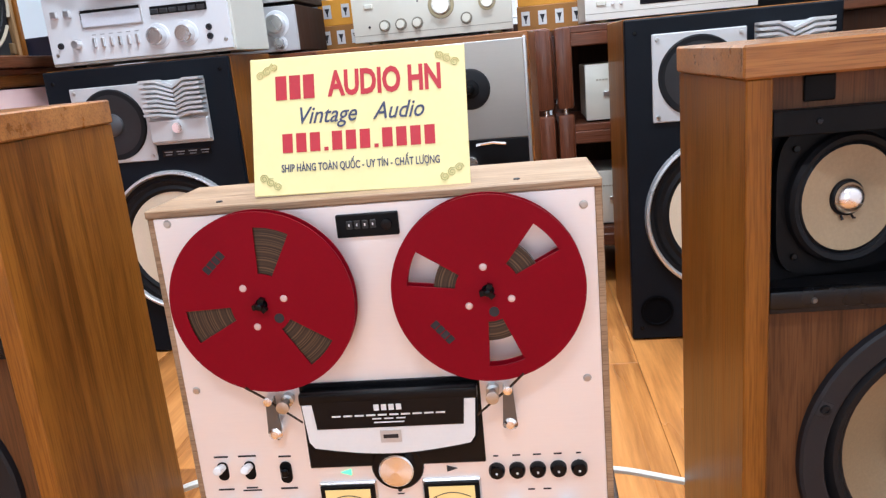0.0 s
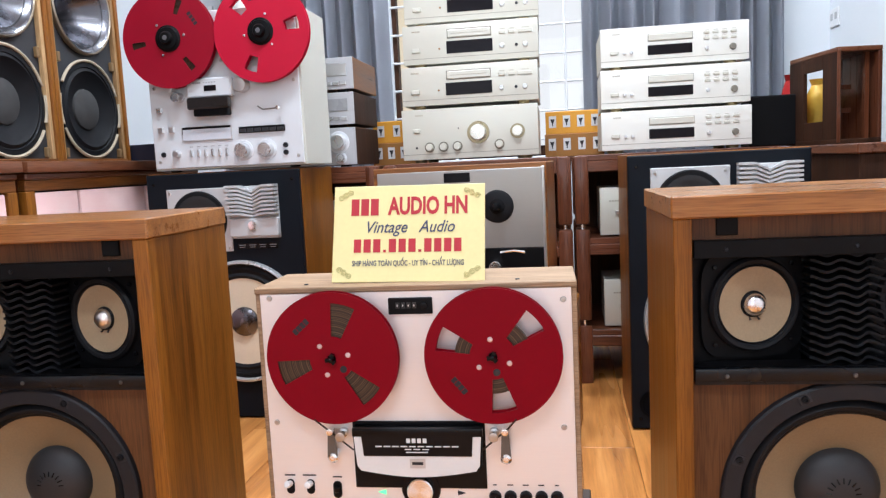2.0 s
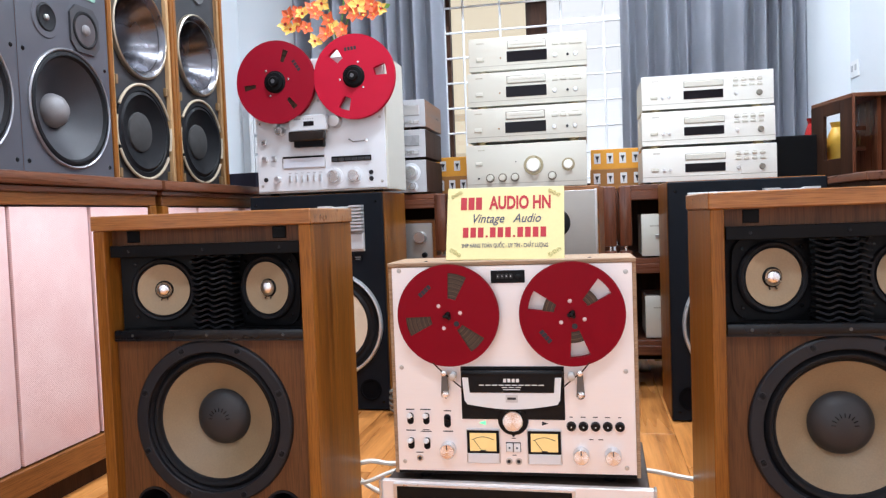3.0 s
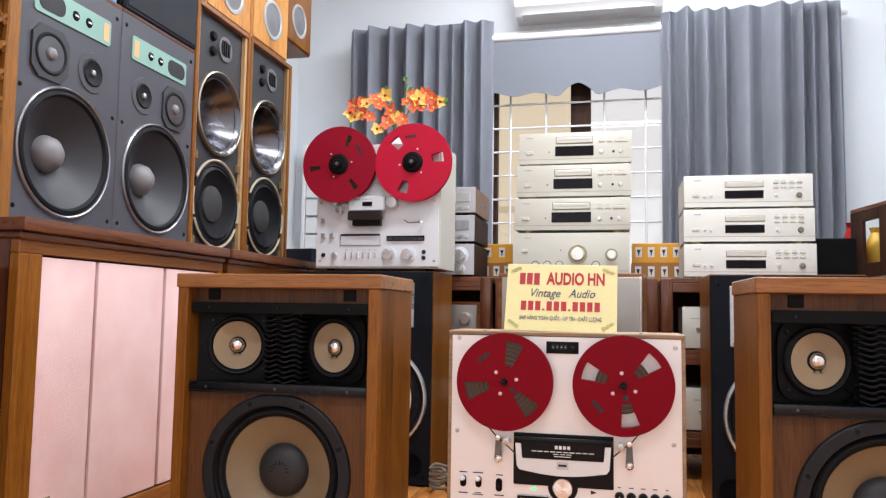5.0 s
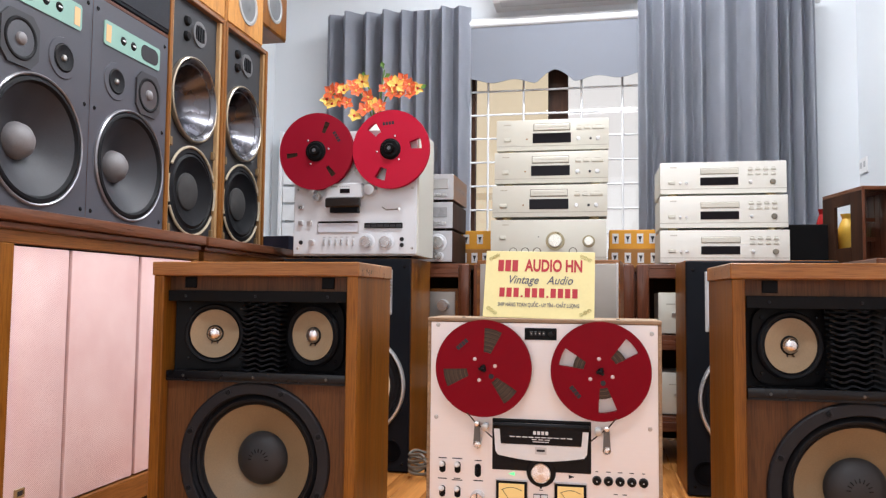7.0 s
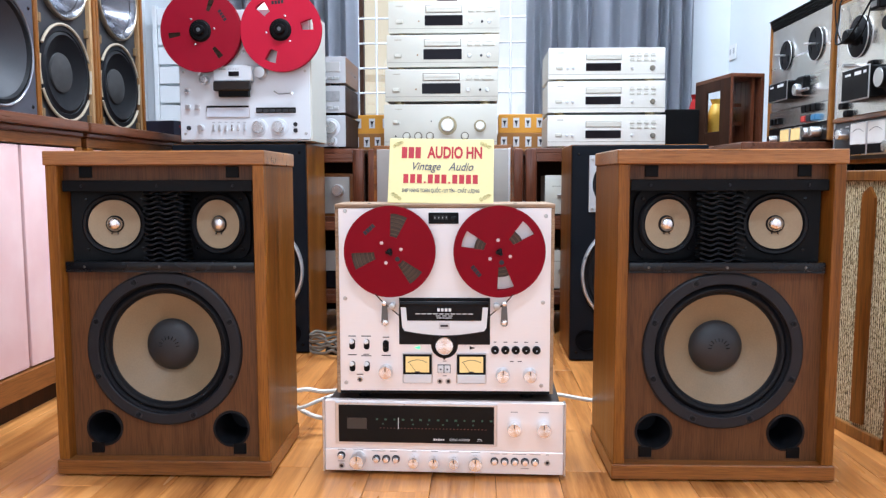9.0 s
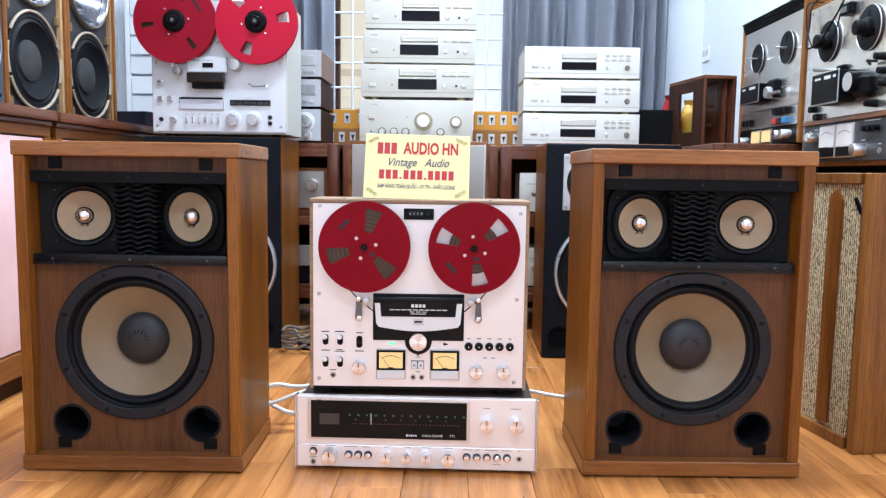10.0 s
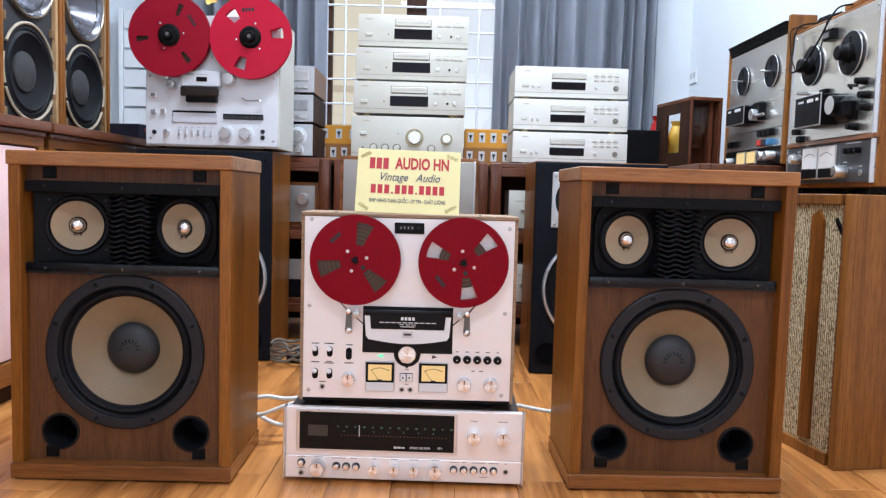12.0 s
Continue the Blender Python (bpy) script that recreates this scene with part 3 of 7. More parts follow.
# scalloped blind between the curtains
bl = thing("roller_blind", "grey blind with a scalloped lower edge", "blind")
bm = bm_new()
pts = [(-0.60, 2.10), (0.36, 2.10)]
low = []
for k in range(61):
    u = k / 60
    x = 0.36 - 0.96 * u
    mid = abs(u - 0.5) * 2
    z = 1.765 + 0.075 * max(0, 1 - (mid / 0.22) ** 1.6) if mid < 0.22 else 1.765 + 0.022 * math.sin((mid - 0.22) / 0.78 * math.pi * 1.5 + 0.1) ** 2 + 0.02 * mid
    low.append((x, z - 0.012))
prism(bm, pts + low, NORTH - 0.085, NORTH - 0.080)
part("blind_cloth", bm, PELMET, bl)
part("blind_roller", tube(bm_new(), [(-0.62, NORTH - 0.08, 2.105), (0.38, NORTH - 0.08, 2.105)], 0.022, 12), GRILLEWHITE, bl)
for bx in (-0.61, 0.37):
    part("roller_bracket", box(bm_new(), bx - 0.008, bx + 0.008, NORTH - 0.1, NORTH, 2.09, 2.13), GRILLEWHITE, bl)

# air conditioner over the window
ac = thing("air_conditioner", "white wall air conditioner above the window", "air conditioner")
bm = bm_new()
prof = [(NORTH, 2.20), (NORTH - 0.15, 2.195), (NORTH - 0.195, 2.235), (NORTH - 0.205, 2.30), (NORTH - 0.20, 2.47), (NORTH - 0.17, 2.50), (NORTH, 2.50)]
va = [bm.verts.new((-0.455, y, z)) for y, z in prof]
vb = [bm.verts.new((0.325, y, z)) for y, z in prof]
bm.faces.new(va), bm.faces.new(list(reversed(vb)))
for k in range(len(prof)):
    n = (k + 1) % len(prof)
    bm.faces.new((va[k], vb[k], vb[n], va[n]))
part("casing", bm, WHITEPLASTIC, ac)
part("louvre_flap", box(bm_new(), -0.415, 0.285, NORTH - 0.19, NORTH - 0.10, 2.186, 2.191, 0.002), plain("shaded_white_plastic", (0.62, 0.62, 0.62), 0.4, 0, 0.03), ac)
part("seam_strip", box(bm_new(), -0.450, 0.32, NORTH - 0.2075, NORTH - 0.20, 2.298, 2.303), BLACK, ac)

# wall outlet on the east wall
ot = thing("wall_outlet", "white plastic double wall outlet", "wall outlet")
part("face_plate", box(bm_new(), EAST - 0.008, EAST, 2.615, 2.725, 1.22, 1.30, 0.003), WHITEPLASTIC, ot)
for y in (2.645, 2.695):
    part("socket", box(bm_new(), EAST - 0.010, EAST - 0.006, y - 0.012, y + 0.012, 1.25, 1.28, 0.002), plain("grey_socket", (0.45, 0.45, 0.46), 0.4), ot)

# unseen ceiling lamps assumed to light the shop: housings over the area lamps
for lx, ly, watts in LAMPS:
    lamp = thing("ceiling_light", "white ceiling batten light, assumed and out of view", "ceiling light", group="ceiling lights")
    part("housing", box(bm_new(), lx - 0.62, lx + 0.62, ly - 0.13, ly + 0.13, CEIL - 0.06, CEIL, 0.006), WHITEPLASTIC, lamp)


# ---- parts of loudspeakers ----
def ring_prof(r0, r1, y0, y1):
    return [(r0, y1), (r0, y0), (r1, y0), (r1, y1), (r0, y1)]


def screws(parent, spots, y, r=0.0035, material=None, name="screw"):
    first = None
    for x, z in spots:
        if first is None:
            first = part(name, lathe(bm_new(), [(0, -0.0022), (r * 0.7, -0.002), (r, 0), (r, 0.002)], (0, 0, 0), (0, 1, 0), 10), material or TINYMETAL, parent)
            first.location = (x, y, z)
        else:
            again(first, x, y, z)


def knob(parent, x, z, r, length, material, name="knob", y=0.0, cap=None, pointer=None, skirt=None):
    bm = lathe(bm_new(), [(r * 0.55, -length), (r * 0.86, -length), (r * 0.92, -length + 0.0015), (r, 0)], (x, y, z), (0, 1, 0), 24)
    kn = part(name, bm, material, parent)
    part("cap", lathe(bm_new(), [(0, -length - 0.0006), (r * 0.84, -length - 0.0004), (r * 0.86, -length + 0.001)], (x, y, z), (0, 1, 0), 24), cap or material, kn)
    if pointer:
        part("pointer", box(bm_new(), x - 0.0008, x + 0.0008, y - length - 0.0012, y - length, z + r * 0.25, z + r * 0.8), pointer, kn)
    if skirt:
        part("skirt", lathe(bm_new(), [(0, -0.002), (r * 1.3, -0.002), (r * 1.35, 0)], (x, y, z), (0, 1, 0), 24), skirt, kn)
    return kn


# ---- the pair of walnut loudspeakers in front ----
def lens_slat(half, y0, y1, waves, amp, thick):
    """One corrugated plate: waves across its width, a lightly bowed front edge."""
    bm, n, rows = bm_new(), 36, []
    for k in range(n + 1):
        x = -half + 2 * half * k / n
        z = amp * math.cos(2 * math.pi * waves * k / n)
        yf = y0 + 0.007 * (1 - math.cos(math.pi * x / half)) * 0.5 + 0.0025 * math.cos(2 * math.pi * waves * k / n)
        rows.append([bm.verts.new(v) for v in ((x, yf, z), (x, yf, z + thick), (x, y1, z + thick), (x, y1, z))])
    for p, q in zip(rows, rows[1:]):
        for j in range(4):
            bm.faces.new((p[j], p[(j + 1) % 4], q[(j + 1) % 4], q[j]))
    bm.faces.new(rows[0]), bm.faces.new(list(reversed(rows[-1])))
    return bm


def front_speaker(m, label):
    sp = thing("loudspeaker", label, "loudspeaker", m, "walnut loudspeakers on the floor")
    W, H, D, t, rec = 0.428, 0.650, 0.245, 0.022, 0.026
    part("top_panel", box(bm_new(), -W / 2 - 0.003, W / 2 + 0.003, -0.003, D, H - 0.028, H, 0.002), WALNUT_LIT_TOP, sp)
    part("base_panel", box(bm_new(), -W / 2 - 0.003, W / 2 + 0.003, -0.003, D, 0.004, 0.034, 0.002), WALNUT_X, sp)
    for s in (-1, 1):
        part("side_panel", box(bm_new(), min(s * W / 2, s * (W / 2 - t)), max(s * W / 2, s * (W / 2 - t)), 0, D, 0.034, H - 0.028, 0.0015), WALNUT, sp)
    part("back_panel", box(bm_new(), -W / 2 + t, W / 2 - t, D - 0.012, D - 0.002, 0.034, H - 0.028), BAFFLE, sp)
    for x in (-0.17, 0.17):
        for y in (0.03, D - 0.03):
            part("foot", box(bm_new(), x - 0.012, x + 0.012, y - 0.012, y + 0.012, 0.0, 0.005), BLACK, sp)
    # baffle with real holes for the woofer and the two ports
    wz, wr, pz, px, pr = 0.2565, 0.136, 0.092, 0.130, 0.034
    bm = bm_new()
    iw = W / 2 - t
    outer = [bm.verts.new(v) for v in ((-iw, rec, 0.034), (iw, rec, 0.034), (iw, rec, 0.412), (-iw, rec, 0.412))]
    edges = [bm.edges.new((outer[k], outer[(k + 1) % 4])) for k in range(4)]
    for cx, cz, r in ((0, wz, wr), (-px, pz, pr), (px, pz, pr)):
        vs = [bm.verts.new((cx + r * math.cos(2 * math.pi * k / 40), rec, cz + r * math.sin(2 * math.pi * k / 40))) for k in range(40)]
        edges += [bm.edges.new((vs[k], vs[(k + 1) % 40])) for k in range(40)]
    bmesh.ops.triangle_fill(bm, edges=edges, use_beauty=True)
    inside = [f for f in bm.faces if any(math.hypot(f.calc_center_median().x - cx, f.calc_center_median().z - cz) < r * 0.97 for cx, cz, r in ((0, wz, wr), (-px, pz, pr), (px, pz, pr)))]
    bmesh.ops.delete(bm, geom=inside, context="FACES_ONLY")
    part("baffle", bm, BAFFLE, sp)
    part("upper_baffle", box(bm_new(), -iw, iw, rec, rec + 0.012, 0.590, H - 0.028), BAFFLE, sp)
    # woofer
    wo = part("woofer", lathe(bm_new(), [(0.128, rec + 0.010), (0.1335, rec + 0.002), (0.1330, rec - 0.007), (0.1345, rec - 0.0085), (0.1528, rec - 0.0085), (0.1556, rec - 0.0065), (0.1570, rec + 0.001)], (0, 0, wz), (0, 1, 0), 72), CASTGREY, sp, "black cast woofer ring with eight bolts")
    part("surround", lathe(bm_new(), [(0.1330, rec + 0.004), (0.130, rec + 0.008), (0.127, rec + 0.003), (0.122, rec - 0.0005), (0.117, rec + 0.001), (0.1135, rec + 0.0065), (0.1105, rec + 0.0075)], (0, 0, wz), (0, 1, 0), 56), RUBBER, wo)
    part("cone", lathe(bm_new(), [(0.1125, rec + 0.0070), (0.09, rec + 0.020), (0.07, rec + 0.0315), (0.045, rec + 0.046)], (0, 0, wz), (0, 1, 0), 56), CONEBROWN, wo, "tan paper cone")
    part("dust_cap", lathe(bm_new(), [(0.0535, rec + 0.0420), (0.0525, rec + 0.0370), (0.048, rec + 0.0290), (0.037, rec + 0.0220), (0.020, rec + 0.0175), (0, rec + 0.0160)], (0, 0, wz), (0, 1, 0), 40), plain("soft_black_cap", (0.020, 0.021, 0.024), 0.5, 0, 0.2, 300, 20, 0.15), wo, "black domed dust cap")
    bm = bm_new()
    for k in range(9):
        a = radians(2 + 22 * k)
        p, q = Vector((0.0145 * math.cos(a), 0, 0.0145 * math.sin(a))), Vector((0.0215 * math.cos(a), 0, 0.0215 * math.sin(a)))
        tube(bm, [(p.x, rec + 0.0164, wz + p.z), (q.x, rec + 0.0180, wz + q.z)], 0.0009, 5)
    part("ray_mark", bm, BLACKGLOSS, wo)
    for k in range(8):
        a = radians(22.5 + 45 * k)
        cx, cz = 0.1455 * math.cos(a), wz + 0.1455 * math.sin(a)
        notch = part("bolt_notch", box(bm_new(), -0.0075, 0.0075, rec - 0.0093, rec - 0.0080, -0.0055, 0.0065, 0.0003), INK, wo)
        notch.matrix_local = Matrix.Translation((cx, 0, cz)) @ Matrix.Rotation(math.pi / 2 - a, 4, "Y")
        part("bolt", lathe(bm_new(), [(0, -0.0022), (0.0020, -0.0022), (0.0022, -0.0036), (0.0046, -0.0034), (0.0052, 0)], (cx, rec - 0.0085, cz), (0, 1, 0), 14), RUBBER, wo)
    # ports
    for s in (-1, 1):
        part("port_tube", lathe(bm_new(), [(0.0375, rec + 0.001), (0.0375, rec - 0.002), (0.033, rec - 0.0022), (0.0315, rec + 0.002), (0.031, rec + 0.10), (0, rec + 0.10)], (s * px, 0, pz), (0, 1, 0), 36), RUBBER, sp)
    # cloth fasteners
    fast = part("grille_fastener", box(bm_new(), -0.013, 0.013, rec - 0.003, rec + 0.001, -0.011, 0.011, 0.001), BLACK, sp)
    fast.location = (-0.146, 0, 0.051)
    for x, z in ((0.146, 0.051), (-0.146, 0.609), (0.146, 0.609)):
        again(fast, x, 0, z)
    # tweeter well: two faces that turn towards each other, with the lens between them
    z0, z1 = 0.412, 0.593
    well = part("tweeter_panel", box(bm_new(), -iw + 0.004, iw - 0.004, rec - 0.014, rec + 0.004, z1 - 0.022, z1, 0.001), BLACK, sp, "black recessed tweeter panel")
    bm = bm_new()
    slab_pts = [(-iw + 0.004, rec - 0.014), (iw - 0.004, rec - 0.014), (iw - 0.004, rec + 0.075), (-iw + 0.004, rec + 0.075)]
    slab(bm, slab_pts, z0, z0 + 0.004)
    box(bm, -iw + 0.004, iw - 0.004, rec - 0.015, rec - 0.001, z0 + 0.004, z0 + 0.0205, 0.0022, 2)
    part("lower_ledge", bm, plain("semi_gloss_black_ledge", (0.0045, 0.005, 0.007), 0.25, 0, 0.15, 400, 10, 0.0, spec=0.35), well)
    part("ledge_slope", slab(bm_new(), [(-iw + 0.006, rec + 0.0), (iw - 0.006, rec + 0.0), (iw - 0.02, rec + 0.03), (-iw + 0.02, rec + 0.03)], z0 + 0.0175, z0 + 0.0195), BLACK, well)
    for s in (-1, 1):
        bm = bm_new()
        a, b2 = (s * (iw - 0.004), rec + 0.002), (s * 0.040, rec + 0.042)
        c2, d2 = (s * 0.040, rec + 0.070), (s * (iw - 0.004), rec + 0.030)
        e2, g2 = (s * 0.040, rec + 0.058), (s * (iw - 0.004), rec + 0.018)
        slab(bm, [g2, e2, c2, d2] if s < 0 else [d2, c2, e2, g2], z0 + 0.004, z1 - 0.02)
        part("slanted_face", bm, BLACK, well)
        # one tweeter on the slanted face
        f = Vector((b2[0] - a[0], b2[1] - a[1], 0)).normalized()
        nrm = Vector((f.y, -f.x, 0)) if s < 0 else Vector((-f.y, f.x, 0))
        if nrm.y > 0:
            nrm = -nrm
        c = Vector((a[0], a[1], 0.505)) + f * 0.086
        back = -nrm
        tw = part("tweeter", lathe(bm_new(), [(0.0485, 0.004), (0.0495, 0.0008), (0.0515, 0.0025), (0.0535, -0.0005), (0.058, -0.0015), (0.061, 0.002), (0.062, 0.016)], c, back, 40), RUBBER, well)
        pl_u = Vector((0, 0, 1)).cross(back)
        sq = [(0.070 * math.copysign(abs(math.cos(q)) ** 0.45, math.cos(q)), 0.070 * math.copysign(abs(math.sin(q)) ** 0.45, math.sin(q))) for q in [2 * math.pi * k / 40 for k in range(40)]]
        part("tweeter_flange", plaque(bm_new(), sq, c, pl_u, back, 0.008, 0.018), BLACK, tw)
        part("tweeter_cone", lathe(bm_new(), [(0.0490, 0.0015), (0.046, 0.002), (0.034, 0.0047), (0.016, 0.0072), (0, 0.0076)], c, back, 40), CONETAN, tw, "tan tweeter cone")
        part("tweeter_dome", lathe(bm_new(), [(0.0150, 0.007), (0.0148, 0.003), (0.0134, -0.0015), (0.0102, -0.0048), (0.0056, -0.0068), (0, -0.0074)], c, back, 32), DOME, tw, "satin pale metal dome")
        part("dome_ring", lathe(bm_new(), [(0.0172, 0.0068), (0.0168, 0.0042), (0.0156, 0.0030), (0.0146, 0.0040)], c, back, 32), RUBBER, tw)
        u = Vector((0, 0, 1)).cross(back)
        bm = bm_new()
        for e in (-0.0055, 0.0055):
            p = c + u * e + Vector((0, 0, -0.0195)) + back * 0.003
            tube(bm, [p + Vector((0, 0, 0.0025)) + back * 0.003, p, p + u * e * 0.30], 0.0011, 6)
        part("solder_lug", bm, INK, tw)
        for ux, uz in ((-0.052, -0.05), (0.052, -0.05), (-0.052, 0.05), (0.052, 0.05)):
            part("screw", lathe(bm_new(), [(0, -0.003), (0.003, -0.0025), (0.0035, 0.002)], c + u * ux + Vector((0, 0, uz)) + back * 0.008, back, 8), BLACKGLOSS, tw)
    ln = part("acoustic_lens", box(bm_new(), -0.046, 0.046, rec + 0.060, rec + 0.068, z0 + 0.004, z1 - 0.02), BLACKGLOSS, well)
    sl = None
    for k in range(14):
        z = z0 + 0.022 + 0.0103 * k
        if sl is None:
            sl = part("lens_slat", lens_slat(0.043, rec + 0.006, rec + 0.058, 2.5, 0.0024, 0.0034), RUBBER, ln)
            sl.location = (0, 0, z)
        else:
            again(sl, 0, 0, z)
    screws(well, [(-0.15, z1 - 0.011), (0, z1 - 0.011), (0.15, z1 - 0.011)], rec - 0.014, 0.0030, CASTGREY)
    screws(well, [(-0.15, z0 + 0.011), (0, z0 + 0.011), (0.15, z0 + 0.011)], rec - 0.015, 0.0030, ARMGREY)
    return sp


front_speaker(pose(-0.5575, -0.051, 0, 0, 0, 0.9), "walnut floor loudspeaker with tan woofer and twin tweeters")
front_speaker(pose(0.5500, -0.027, 0, 0, 0, 1.2), "walnut floor loudspeaker with tan woofer and twin tweeters")


# ---- tape reels ----
def reel_plate(bm, R, r_in, wins, half, w0, w1, y0, y1, seg=72):
    """A round plate with a centre hole and sector windows."""
    def open_at(a):
        return any(abs((a - w + 180) % 360 - 180) < half for w in wins)
    angs = sorted({round(360 * k / seg, 3) for k in range(seg)} | {round((w + s * half) % 360, 3) for w in wins for s in (-1, 1)})
    radii = [r_in, w0, w1, R - 0.002, R]
    vs = [[bm.verts.new((r * math.cos(radians(a)), y0, r * math.sin(radians(a)))) for a in angs] for r in radii]
    n = len(angs)
    for i in range(n):
        j = (i + 1) % n
        mid = (angs[i] + (angs[j] if j else 360)) / 2
        for q in range(len(radii) - 1):
            if q == 1 and open_at(mid):
                continue
            bm.faces.new((vs[q][i], vs[q + 1][i], vs[q + 1][j], vs[q][j]))
    bmesh.ops.recalc_face_normals(bm, faces=bm.faces)
    ret = bmesh.ops.extrude_face_region(bm, geom=bm.faces[:])
    bmesh.ops.translate(bm, vec=(0, y1 - y0, 0), verts=[v for v in ret["geom"] if isinstance(v, bmesh.types.BMVert)])
    return bm


def small_reel(m, wins, tape_r, label, mark=57):
    rl = thing("tape_reel", label, "tape reel", m, "small red tape reels")
    R = 0.0892
    part("front_flange", reel_plate(bm_new(), R, 0.006, wins, 13.0, 0.030, 0.0745, -0.007, -0.0055), REELRED, rl)
    part("back_flange", reel_plate(bm_new(), R, 0.006, wins, 13.0, 0.030, 0.0745, 0.0045, 0.006), REELRED, rl)
    part("tape_pack", lathe(bm_new(), [(0.030, -0.0045), (tape_r * 0.6, -0.0042), (tape_r * 0.8, -0.0045), (tape_r, -0.0043), (tape_r, 0.0035), (0.03, 0.0035)], (0, 0, 0), (0, 1, 0), 60), TAPEPACK, rl, "brown wound tape")
    part("hub", lathe(bm_new(), [(0.0, -0.005), (0.030, -0.005), (0.030, 0.0042), (0, 0.0042)], (0, 0, 0), (0, 1, 0), 30), BLACK, rl)
    bm = bm_new()
    for k in range(3):
        a = radians(120 * k + 20)
        box(bm, -0.0025, 0.0025, -0.013, -0.004, 0.0, 0.0075)
        bmesh.ops.rotate(bm, verts=bm.verts[-8:], cent=(0, 0, 0), matrix=Matrix.Rotation(a, 3, "Y"))
    lathe(bm, [(0, -0.017), (0.003, -0.016), (0.0045, -0.007), (0.0045, 0)], (0, 0, 0), (0, 1, 0), 14)
    part("spindle_cap", bm, BLACKGLOSS, rl)
    for k in range(3):
        a = radians(wins[0] + 57 + 120 * k)
        part("rivet", lathe(bm_new(), [(0, -0.0082), (0.0030, -0.0079), (0.0036, -0.007)], (0.0228 * math.cos(a), 0, 0.0228 * math.sin(a)), (0, 1, 0), 12), RIVET, rl)
    a = radians(wins[0] - 118)
    part("threading_hole", lathe(bm_new(), [(0, -0.0073), (0.0048, -0.0073), (0.0048, -0.005)], (0.021 * math.cos(a), 0, 0.021 * math.sin(a)), (0, 1, 0), 14), INK, rl)
    # plain marks where the maker's name is printed
    a = radians(wins[0] + mark)
    bm = bm_new()
    for k in range(4):
        box(bm, -0.0128 + 0.0066 * k, -0.0072 + 0.0066 * k, -0.0074, -0.0068, 0.0545, 0.0625)
    bmesh.ops.rotate(bm, verts=bm.verts, cent=(0, 0, 0), matrix=Matrix.Rotation(math.pi / 2 - a, 3, "Y"))
    part("printed_mark", bm, INK, rl)
    return rl


